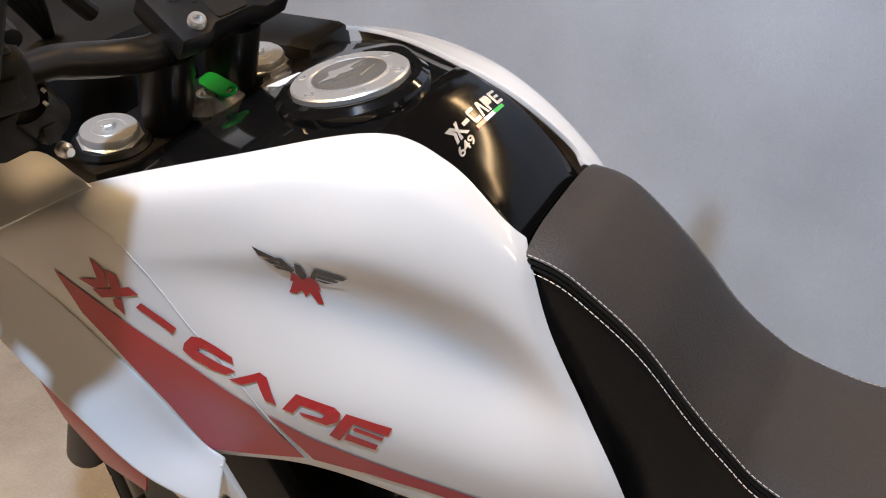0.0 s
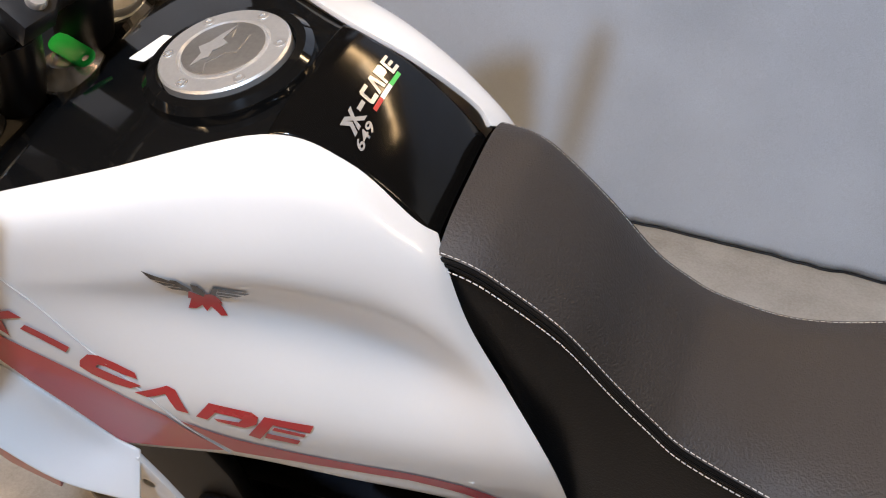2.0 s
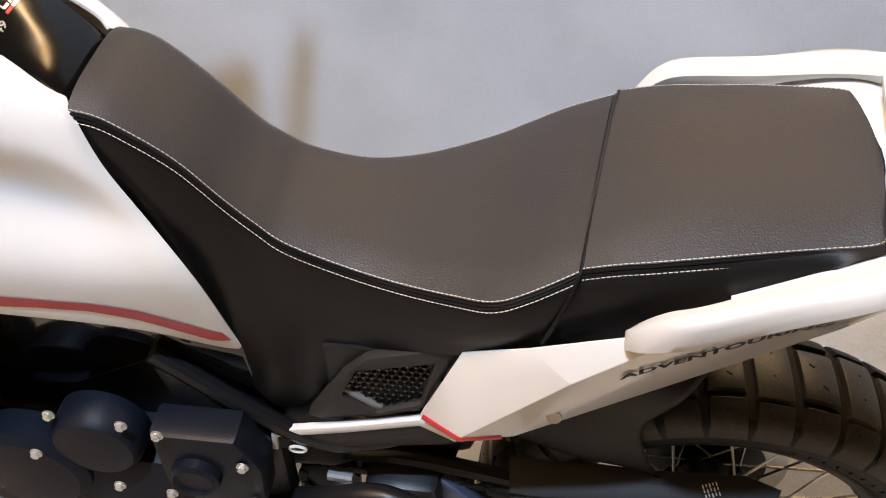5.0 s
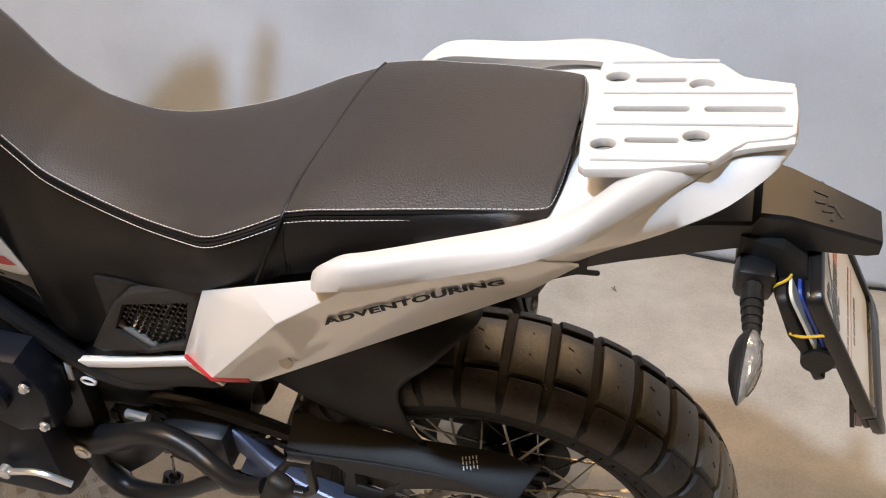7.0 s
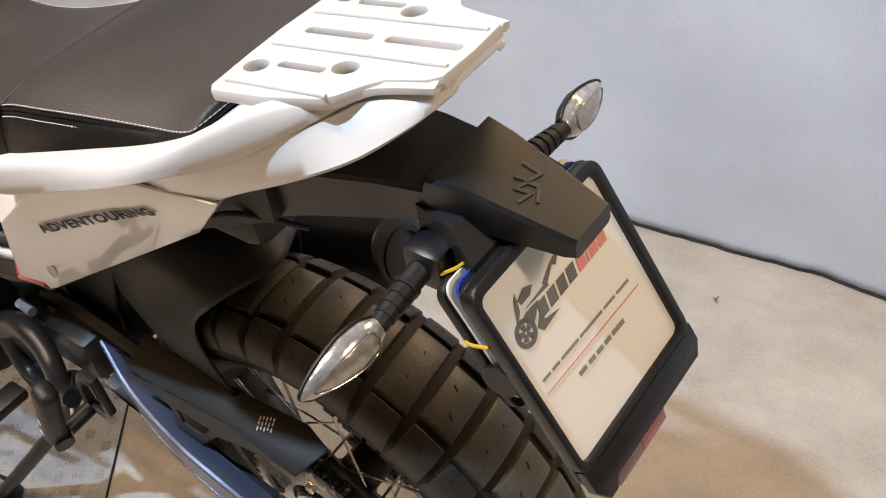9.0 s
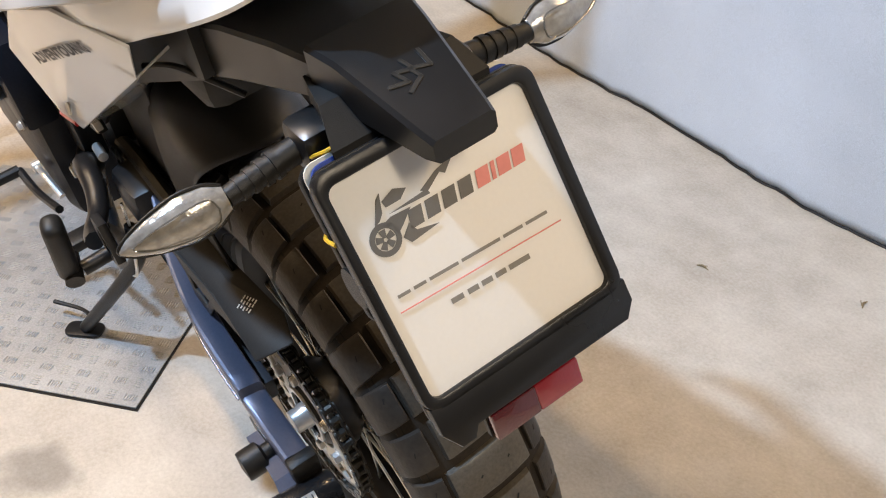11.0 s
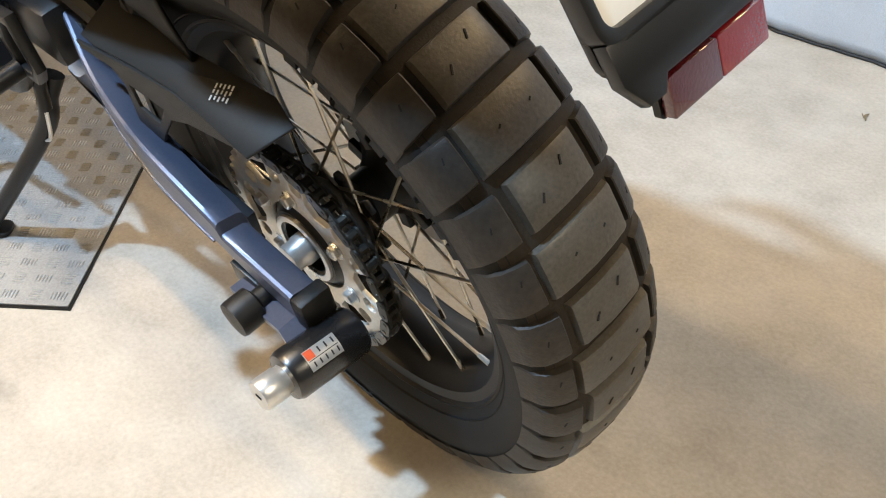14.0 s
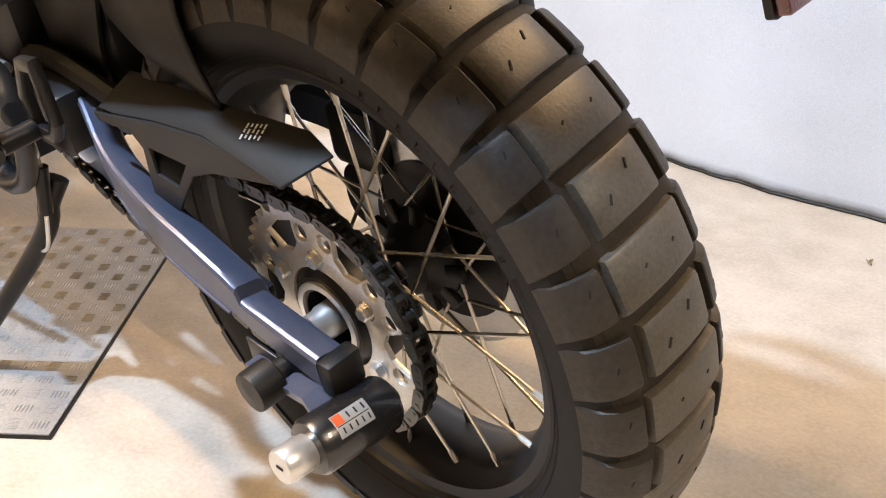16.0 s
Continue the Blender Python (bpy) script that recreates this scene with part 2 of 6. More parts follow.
def spline(points, per=8):
    """A Catmull-Rom curve through points, as an array."""
    p = np.array(points, float)
    p = np.vstack([2 * p[0] - p[1], p, 2 * p[-1] - p[-2]])
    out = []
    for i in range(1, len(p) - 2):
        for t in np.linspace(0, 1, per, endpoint=False):
            a, b, c, d = p[i - 1:i + 3]
            out.append(0.5 * (2 * b + (c - a) * t + (2 * a - 5 * b + 4 * c - d) * t**2 + (3 * b - a - 3 * c + d) * t**3))
    out.append(p[-2])
    return np.array(out)


def tube(points, radius, sides=10, per=6, bm=None, curve=True, flat=1.0):
    """A round bar along points; radius may be a list, one for each point."""
    pts = np.array(points, float)
    rad = np.array(radius if isinstance(radius, (list, tuple)) else [radius] * len(pts), float)
    if curve and len(pts) > 2:
        both = spline(np.c_[pts, rad], per)
        pts, rad = both[:, :3], both[:, 3]
    own = bmesh.new()
    rings, up = [], Vector((0, 0, 1))
    for i, q in enumerate(pts):
        d = Vector(pts[min(i + 1, len(pts) - 1)] - pts[max(i - 1, 0)]).normalized()
        if abs(d.z) > 0.95:
            up = Vector((1, 0, 0)) if i == 0 else up
        s = d.cross(up).normalized()
        v = s.cross(d)
        up = v
        rings.append([own.verts.new(Vector(q) + float(rad[i]) * (math.cos(a) * s + flat * math.sin(a) * v)) for a in np.linspace(0, 2 * math.pi, sides, endpoint=False).tolist()])
    for a, b in zip(rings, rings[1:]):
        for j in range(sides):
            own.faces.new((a[j], a[(j + 1) % sides], b[(j + 1) % sides], b[j]))
    own.faces.new(rings[0])
    own.faces.new(rings[-1][::-1])
    return join(own, bm)


def lathe(profile, seg=48, bm=None, m=None, close=False):
    """Turns a profile of (radius, height) about z."""
    own = bmesh.new()
    rings = [[own.verts.new((r * math.cos(a), r * math.sin(a), h)) for a in np.linspace(0, 2 * math.pi, seg, endpoint=False)] for r, h in profile]
    pairs = list(zip(rings, rings[1:])) + ([(rings[-1], rings[0])] if close else [])
    for a, b in pairs:
        for j in range(seg):
            own.faces.new((a[j], a[(j + 1) % seg], b[(j + 1) % seg], b[j]))
    if not close:
        own.faces.new(rings[0])
        own.faces.new(rings[-1])
    return join(own, bm, m)


def loft(sections, caps=True, bm=None):
    """Joins closed rings of equal count."""
    own = bmesh.new()
    rings = [[own.verts.new(p) for p in s] for s in sections]
    for a, b in zip(rings, rings[1:]):
        for j in range(len(a)):
            own.faces.new((a[j], a[(j + 1) % len(a)], b[(j + 1) % len(a)], b[j]))
    if caps:
        own.faces.new(rings[0])
        own.faces.new(rings[-1])
    return join(own, bm)


def net(rows, per=8):
    """A smooth open sheet through a net of points."""
    rows = np.array([spline(r, per) for r in rows])
    cols = np.array([spline(rows[:, j], per) for j in range(rows.shape[1])])
    own = bmesh.new()
    v = [[own.verts.new(p) for p in c] for c in cols]
    for i in range(len(v) - 1):
        for j in range(len(v[0]) - 1):
            own.faces.new((v[i][j], v[i + 1][j], v[i + 1][j + 1], v[i][j + 1]))
    return own


def prism(outline, depth, m=None, bevel=0.0, holes=(), bm=None, seg=2):
    """A flat plate of the outline (in x, y of its own) with holes, from z = 0 down to -depth."""
    own = bmesh.new()
    edges = []
    for ring in (outline, *holes):
        vs = [own.verts.new((x, y, 0)) for x, y in ring]
        edges += [own.edges.new((vs[i], vs[(i + 1) % len(vs)])) for i in range(len(vs))]
    if holes:
        bmesh.ops.triangle_fill(own, edges=edges, use_beauty=True, use_dissolve=False)
    else:
        own.faces.new([e.verts[0] for e in edges])
    if depth:
        faces = own.faces[:]
        got = bmesh.ops.extrude_face_region(own, geom=faces, use_keep_orig=True)
        bmesh.ops.translate(own, verts=[g for g in got["geom"] if isinstance(g, bmesh.types.BMVert)], vec=(0, 0, -depth))
        if bevel:
            bmesh.ops.recalc_face_normals(own, faces=own.faces)
            rim = [e for e in own.edges if len(e.link_faces) == 2 and e.calc_face_angle(0) > 1.0 and abs(e.verts[0].co.z - e.verts[1].co.z) < 1e-6]
            bmesh.ops.bevel(own, geom=rim, offset=bevel, segments=seg, affect="EDGES", profile=0.5)
    return join(own, bm, m)


def circle(x, y, r, n=24, ry=None):
    return [(x + r * math.cos(a), y + (ry or r) * math.sin(a)) for a in np.linspace(0, 2 * math.pi, n, endpoint=False)]


def rounded(x0, x1, y0, y1, r, n=5):
    out = []
    for cx, cy, a0 in ((x1 - r, y1 - r, 0), (x0 + r, y1 - r, 90), (x0 + r, y0 + r, 180), (x1 - r, y0 + r, 270)):
        out += [(cx + r * math.cos(radians(a0 + 90 * i / n)), cy + r * math.sin(radians(a0 + 90 * i / n))) for i in range(n + 1)]
    return out


def basis(o, x, y):
    """A pose with its origin at o, its x axis along x, and y near y."""
    x, y = Vector(x).normalized(), Vector(y)
    z = x.cross(y).normalized()
    y = z.cross(x)
    return Matrix.Translation(o) @ Matrix((x, y, z)).transposed().to_4x4()


def side(y):
    """A pose whose plate lies in x, z at the given y and faces the left side of the machine (-y)."""
    return Matrix(((1, 0, 0, 0), (0, 0, -1, y), (0, 1, 0, 0), (0, 0, 0, 1)))


def hexbolt(bm, m, r=0.006, h=0.005, washer=True):
    lathe([(r, 0), (r, h * 0.8), (r * 0.8, h)], 6, bm, m)
    if washer:
        lathe([(r * 1.35, -0.001), (r * 1.35, 0.001)], 14, bm, m)
    return bm


def thicken(ob, t, bevel=0.0, offset=-1):
    mod = ob.modifiers.new("thick", "SOLIDIFY")
    mod.thickness, mod.offset = t, offset
    if bevel:
        b = ob.modifiers.new("edge", "BEVEL")
        b.width, b.segments, b.limit_method, b.angle_limit = bevel, 2, "ANGLE", radians(40)
    return ob


def words(text, width, height, m, mat, parent, name, label="", shear=0.0, space=1.0, bold=0.0, skin=None):
    data = bpy.data.curves.new(name, "FONT")
    data.body, data.size, data.shear, data.space_character, data.extrude = text, height, shear, space, 0.0001
    data.resolution_u = 3
    data.offset = bold * height
    tmp = new("tmp", data)
    me = bpy.data.meshes.new_from_object(tmp.evaluated_get(bpy.context.evaluated_depsgraph_get()))
    bpy.data.objects.remove(tmp)
    xs, ys = [v.co.x for v in me.vertices], [v.co.y for v in me.vertices]
    me.transform(m @ Matrix.Diagonal((width / (max(xs) - min(xs)), height / (max(ys) - min(ys)), 1, 1)) @ Matrix.Translation((-min(xs), -min(ys), 0)))
    if skin:
        for v in me.vertices:
            hit = skin.ray_cast(Vector((v.co.x, -0.6, v.co.z)), Vector((0, 1, 0)))
            if hit[0] is not None:
                v.co = hit[0] + Vector((0, -0.0055, 0))
    me.materials.append(mat)
    me.name = name
    return part(name, me, None, parent, label)


FLIP = Matrix.Diagonal((1, -1, 1, 1))


def mirrored(bm):
    """A copy of bm on the other side of the machine."""
    other = bm.copy()
    other.transform(FLIP)
    bmesh.ops.reverse_faces(other, faces=other.faces)
    return other


# ---- the room ----
structure("floor", box(-5, 4.5, -4, 4, -0.1, 0), FLOOR, "worn beige polished concrete floor with pale patches", "floor")
structure("ceiling", box(-5, 4.5, -4, 4, 3.25, 3.35), CEIL, "plain dim ceiling above the stand", "ceiling")
structure("wall_west", box(-5.15, -5, -4.15, 4.15, 0, 3.25), WALL, "plain grey wall of the hall", "wall")
structure("wall_east", box(4.5, 4.65, -4.15, 4.15, 0, 3.25), WALL, "plain grey wall of the hall", "wall")
structure("wall_south", box(-5, 4.5, -4.15, -4, 0, 3.25), WALL, "plain grey wall of the hall", "wall")
structure("wall_north", box(-5, 4.5, 4, 4.15, 0, 3.25), WALL, "plain grey wall of the hall", "wall")


def cloth_y(x, z):
    """How far back the cloth hangs: shallow folds, small creases, and wider waves higher up."""
    fold = 0.012 * math.sin(3.1 * x + 0.6) + 0.008 * math.sin(7.3 * x + 1.1 * z) + 0.010 * noise.noise((2.2 * x, 1.3 * z, 0.4))
    crease = 0.006 * noise.noise((6 * x, 4 * z, 1.7)) + 0.003 * noise.noise((14 * x, 9 * z, 3.1))
    wave = min(1.0, 1.4 * z) * (0.045 * noise.noise((1.5 * x, 0.9 * z, 5.2)) + 0.014 * noise.noise((3.6 * x + 2.0 * z, 2.2 * z, 8.3)))
    t = min(1.0, max(0.0, (x + 0.05) / 0.35))
    back = 1.188 + 0.020 * t * t * (3 - 2 * t)
    return back + fold + crease + wave + 0.012 * math.exp(-z * 9) * noise.noise((16 * x, 3 * z, 2.0))


def curtain():
    """A pale blue cloth hung along the stand, in shallow folds, its hem just on the floor."""
    bm = bmesh.new()
    xs = np.linspace(-4.6, 3.6, 300)
    zs = [0.008, 0.03, 0.06, 0.10, 0.15, 0.2, 0.27, 0.35, 0.43, 0.52, 0.62, 0.72, 0.85, 1.0, 1.2, 1.4, 1.65, 1.9, 2.4]
    rows = [[bm.verts.new((x, cloth_y(x, z), z)) for x in xs] for z in zs]
    for a, b in zip(rows, rows[1:]):
        for j in range(len(xs) - 1):
            bm.faces.new((a[j], a[j + 1], b[j + 1], b[j]))
    return bm


cloth = tagged(new("curtain", mesh_of("curtain", curtain(), CURTAIN, 0)), "pale blue cloth curtain hanging in shallow folds to the floor", "curtain")
cloth.data.polygons.foreach_set("use_smooth", [True] * len(cloth.data.polygons))
thicken(cloth, 0.004)
part("hem", tube([(x, cloth_y(x, 0.008) - 0.004, 0.0045) for x in np.linspace(-4.6, 3.6, 300)], 0.0036, 6, curve=False), PLASTIC, cloth, "black weighted hem tape along the floor")


def chequer_plate():
    """An aluminium tread plate under the side stand, with raised bars in groups of five."""
    m = pose(-0.425, -0.265, 0.0, 0, 0, 133)          # its rear corner
    sheet = tagged(new("tread_plate", mesh_of("tread_plate", box(0.0, 0.62, 0.0, 0.62, 0.0030, 0.006, 0.0008), CHEQUER)), "worn aluminium tread plate lying under the side stand", "metal plate")
    sheet.matrix_basis = m
    # black border drawn in place of the shade under the plate's edge
    part("edge_shade", box(-0.003, 0.623, -0.003, 0.623, 0.0, 0.0032), PLASTIC, sheet, "thin black border standing in for the shade at the plate's edge")
    bm = bmesh.new()
    for i in range(18):
        for j in range(18):
            for s in range(5):
                c = Matrix.Translation((0.019 + i * 0.0342, 0.019 + j * 0.0342, 0.006)) @ pose(0, 0, 0, 0, 0, 90 * ((i + j) % 2))
                own = bmesh.new()
                w, d = 0.0100, 0.0014
                o = (s - 2) * 0.0048
                pts = [(-w, o, 0), (0, o - d, 0), (w, o, 0), (0, o + d, 0)]
                v = [own.verts.new(p) for p in pts] + [own.verts.new((-w * 0.5, o, 0.0018)), own.verts.new((w * 0.5, o, 0.0018))]
                for f in ((0, 1, 5, 4), (1, 2, 5), (2, 3, 4, 5), (3, 0, 4)):
                    own.faces.new([v[q] for q in f])
                own.transform(c)
                for f in own.faces:
                    bm.faces.new([bm.verts.new(q.co) for q in f.verts])
                own.free()
    ob = part("tread_bar", bm, TREAD, sheet)
    ob["kind"] = "stuff"
    return sheet


chequer_plate()


def debris(x, y, turn):
    bm = tube([(0, 0, 0.002), (0.012, 0.003, 0.004), (0.026, -0.002, 0.002)], [0.0012, 0.0022, 0.0008], 6)
    tube([(0.008, 0.004, 0.002), (0.02, 0.009, 0.003)], 0.0009, 5, bm=bm)
    ob = tagged(new("wood_splinter", mesh_of("wood_splinter", bm, material("splinter", (0.2, 0.15, 0.08), 0.7))), "small brown splinter lying on the concrete floor", "debris", "litter")
    ob.matrix_basis = pose(x, y, 0, 0, 0, turn)


debris(-0.195, 0.815, 20)
debris(0.075, 0.985, 110)

# the second lamp is the unseen extra tube
for lx, ly, along in ((-1.4, -1.1, 0), (-2.8, -2.4, 0), (0.3, 1.5, 0), (2.8, -0.3, 90)):
    lamp = tagged(new("ceiling_lamp"), "long white tube lamp fixed under the ceiling", "ceiling lamp", "lamps of the hall")
    lamp.matrix_basis = pose(lx, ly, 3.18, 0, 0, along)
    part("housing", box(-0.8, 0.8, -0.09, 0.09, 0.0, 0.06, 0.008), WALL, lamp)
    part("diffuser", box(-0.78, 0.78, -0.07, 0.07, -0.03, -0.002, 0.01), TUBE_GLOW, lamp, "glowing diffuser")

# ---- the motorcycle ----
bike = tagged(new("motorcycle"), "white red and black adventure motorcycle leaning on its side stand", "motorcycle")
bike.matrix_basis = pose(0, 0, 0.002, LEAN, 0, 0)
AX, AZ, TR = 0.0, 0.328, 0.328


def wheel_pose(x, z, turn=0.0):
    """Wheel axes: z along the axle to the left side, x and y in the wheel's plane."""
    return Matrix.Translation((x, 0, z)) @ pose(0, 0, 0, 0, 0, turn) @ pose(0, 0, 0, 90, 0, 0)


TYRE = [(0.2315, 0.050), (0.238, 0.056), (0.250, 0.065), (0.266, 0.0725), (0.282, 0.0745), (0.295, 0.072), (0.303, 0.066), (0.309, 0.058), (0.3145, 0.045), (0.318, 0.028), (0.3195, 0.0)]


def tyre_bm():
    full = TYRE + [(r, -h) for r, h in TYRE[-2::-1]] + [(0.222, -0.048), (0.222, 0.048)]
    return lathe(full, 96, close=True)


def crown(y):
    """The radius of the tread's base across the tyre."""
    hs, rs = [h for _, h in TYRE[::-1]], [r for r, _ in TYRE[::-1]]
    return float(np.interp(abs(y), hs[:7], rs[:7]))


def tread_block(lo, hi, span, tall, skew=0.0, flare=0.0):
    """One block of tread between lo and hi across the tyre, over an angle span, with worn round edges and sloping walls."""
    bm = bmesh.new()
    us, vs = (0.0, 0.07, 0.5, 0.93, 1.0), (0.0, 0.05, 0.25, 0.5, 0.75, 0.95, 1.0)
    top, low = [], []
    for u in us:
        rt, rl = [], []
        for v in vs:
            y = lo + (hi - lo) * v
            a = span * (u - 0.5) * (1 + flare * (v - 0.5)) + skew * y / 0.05
            worn = (0.0011 if u in (0.0, 1.0) else 0.0) + (0.0011 if v in (0.0, 1.0) else 0.0)
            r = crown(y) + tall - worn
            rt.append(bm.verts.new((r * math.cos(a), r * math.sin(a), y)))
            a2 = a + 0.009 * (1 if u == 1.0 else -1 if u == 0.0 else 0)
            y2 = y + 0.0022 * (1 if v == 1.0 else -1 if v == 0.0 else 0)
            r = crown(y2) - 0.003
            rl.append(bm.verts.new((r * math.cos(a2), r * math.sin(a2), y2)))
        top.append(rt)
        low.append(rl)
    for i in range(len(us) - 1):
        for j in range(len(vs) - 1):
            bm.faces.new((top[i][j], top[i + 1][j], top[i + 1][j + 1], top[i][j + 1]))
    rim = lambda g: g[0] + [r[-1] for r in g[1:]] + g[-1][-2::-1] + [r[0] for r in g[-2:0:-1]]
    a, b = rim(top), rim(low)
    for i in range(len(a)):
        bm.faces.new((a[i], a[(i + 1) % len(a)], b[(i + 1) % len(b)], b[i]))
    return bm


def sipe(y, r_extra, length, along, wide=0.0009):
    """A short dark cut in the tread."""
    r = crown(y) + r_extra
    own = box(-length / 2, length / 2, -wide, wide, -0.0006, 0.0006)
    fall = math.atan((crown(y + 0.004 * (1 if y > 0 else -1)) - crown(y)) / 0.004) * (1 if y > 0 else -1)
    own.transform(Matrix.Translation((r, 0, y)) @ Matrix.Rotation(fall, 4, "Y") @ Matrix.Rotation(radians(90), 4, "Y") @ Matrix.Rotation(radians(along), 4, "Z"))
    return own


CUT = material("tread_cut", (0.006, 0.006, 0.006), 0.9)


def tyre(parent, m, label, pieces):
    t = part("tyre", mesh_of("tyre", tyre_bm(), RUBBER_SIDE, 40), None, parent, label, m=m)
    # groove floor, a darker brown than the centre blocks
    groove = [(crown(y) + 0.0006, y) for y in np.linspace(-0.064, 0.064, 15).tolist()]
    part("tread_groove", lathe(groove + [(r - 0.003, y) for r, y in groove[::-1]], 96, close=True), GROOVE, t, "dark brown groove floor")
    n, phase = 36, radians(4.6)
    step = 2 * math.pi / n
    span = step * 0.755
    mids = [mesh_of("tread_block", tread_block(-w, w, span, 0.0082, -0.012), RUBBER, 30) for w in (0.0425, 0.0345)]
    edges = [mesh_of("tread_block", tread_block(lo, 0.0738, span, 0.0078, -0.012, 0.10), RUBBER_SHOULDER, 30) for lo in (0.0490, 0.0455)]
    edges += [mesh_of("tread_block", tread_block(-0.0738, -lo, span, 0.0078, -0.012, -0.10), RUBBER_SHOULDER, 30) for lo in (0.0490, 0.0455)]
    link = bmesh.new()
    cuts = bmesh.new()
    for i in range(n):
        turn = Matrix.Rotation(phase + i * step, 4, "Z")
        for me in (mids[i % 2], edges[i % 2], edges[2 + i % 2]):
            if pieces:
                part("tread_block", me, None, t, m=turn)
            else:
                tmp = me.copy()
                tmp.transform(turn)
                link.from_mesh(tmp)
                bpy.data.meshes.remove(tmp)
        k = (-1) ** i
        if i % 2:
            join(sipe(-0.012, 0.0083, 0.0078, 64, 0.0008), cuts, turn @ Matrix.Rotation(0.16 * step, 4, "Z"))
            join(sipe(0.016, 0.0083, 0.0078, 58, 0.0008), cuts, turn @ Matrix.Rotation(-0.10 * step, 4, "Z"))
        else:
            join(sipe(-0.020, 0.0083, 0.0032, 40, 0.0006), cuts, turn @ Matrix.Rotation(0.02 * step, 4, "Z"))
            join(sipe(0.014, 0.0083, 0.0032, 40, 0.0006), cuts, turn @ Matrix.Rotation(-0.02 * step, 4, "Z"))
        for q in (-1, 1):
            join(sipe(0.0605 * q, 0.0073, 0.0055, 70, 0.0007), cuts, turn @ Matrix.Rotation(0.06 * k * step, 4, "Z"))
    if not pieces:
        part("tread_block_rest", link, RUBBER, t)["kind"] = "stuff"
    part("tread_cut", cuts, CUT, t)["kind"] = "stuff"
    # raised bars and rings on the sidewall
    marks = bmesh.new()
    for s in (-1, 1):
        lathe([(0.2425, 0.0590 * s), (0.2435, 0.0618 * s), (0.2450, 0.0612 * s)], 72, marks, close=True)
        for k in range(11):
            a = 0.55 + k * 0.075
            own = box(0.258, 0.268, -0.007, 0.007, 0.0705 * s - 0.001, 0.0715 * s + 0.001)
            join(own, marks, Matrix.Rotation(a, 4, "Z"))
    part("sidewall_relief", marks, RUBBER_SIDE, t)["kind"] = "stuff"
    return t


def rim(parent, m, spokes=36):
    prof = [(0.2335, 0.0505), (0.2345, 0.0535), (0.2315, 0.0545), (0.229, 0.050), (0.2185, 0.047), (0.2155, 0.040), (0.2085, 0.032), (0.2015, 0.020), (0.1995, 0.0)]
    full = prof + [(r, -h) for r, h in prof[-2::-1]] + [(0.222, -0.047), (0.212, 0.0), (0.222, 0.047)]
    r = part("rim", lathe(full, 96, close=True), material("black_rim_paint", (0.008, 0.008, 0.009), 0.42, vary=0.15, spec=0.3), parent, "black wire spoke rim", m=m)
    one = bmesh.new()
    for i in range(spokes):
        s = 1 if i % 2 else -1
        k = i // 2
        a = 2 * math.pi * k / (spokes / 2) + (0.17 if s > 0 else 0)
        lean = 1.05 if k % 2 else -1.05
        p = Vector((0.046 * math.cos(a + lean), 0.046 * math.sin(a + lean), 0.036 * s))
        q = Vector((0.205 * math.cos(a), 0.205 * math.sin(a), 0.027 * s))
        part("spoke", tube([p, q], 0.0019, 7), SPOKE, r)
        d = (q - p).normalized()
        tube([q - 0.013 * d, q + 0.001 * d], [0.0026, 0.0030], 6, bm=one)
        tube([p - 0.004 * d, p + 0.003 * d], 0.0032, 6, bm=one)
    part("spoke_nipple", one, SPOKE, r)["kind"] = "stuff"
    return r


def hub(parent, m):
    bm = lathe([(0.012, 0.050), (0.028, 0.050), (0.032, 0.043), (0.050, 0.040), (0.052, 0.032), (0.040, 0.026), (0.030, 0.012), (0.030, -0.012), (0.040, -0.026), (0.052, -0.032), (0.050, -0.040), (0.030, -0.046), (0.012, -0.05)], 40)
    h = part("hub", bm, MATT, parent, "black wheel hub", m=m)
    fl = bmesh.new()
    for k in range(9):
        a = 2 * math.pi * k / 9
        for s in (-1, 1):
            box(0.036, 0.062, -0.008, 0.008, 0.030 * s - 0.004, 0.030 * s + 0.004, 0.002, bm=fl, m=Matrix.Rotation(a, 4, "Z"))
    part("hub_lug", fl, MATT, h)["kind"] = "stuff"
    return h


W_REAR = wheel_pose(AX, AZ)
tyre(bike, W_REAR, "black block pattern rear tyre, lightly dusty", True)
rim(bike, W_REAR)
hub(bike, W_REAR)

# rear brake disc and its carrier on the right side
disc = lathe([(0.118, -0.066), (0.118, -0.062), (0.085, -0.062), (0.085, -0.066)], 60, close=True)
part("brake_disc", disc, STEEL, bike, m=W_REAR)
part("brake_carrier", lathe([(0.088, -0.065), (0.088, -0.060), (0.03, -0.055), (0.03, -0.065)], 40, close=True), MATT, bike, m=W_REAR)
part("brake_caliper", box(-0.13, -0.05, 0.045, 0.095, AZ + 0.06, AZ + 0.13, 0.012), MATT, bike)
part("brake_bracket", prism(rounded(-0.16, 0.03, 0.29, 0.37, 0.03), 0.012, side(0.075), 0.003), MATT, bike)


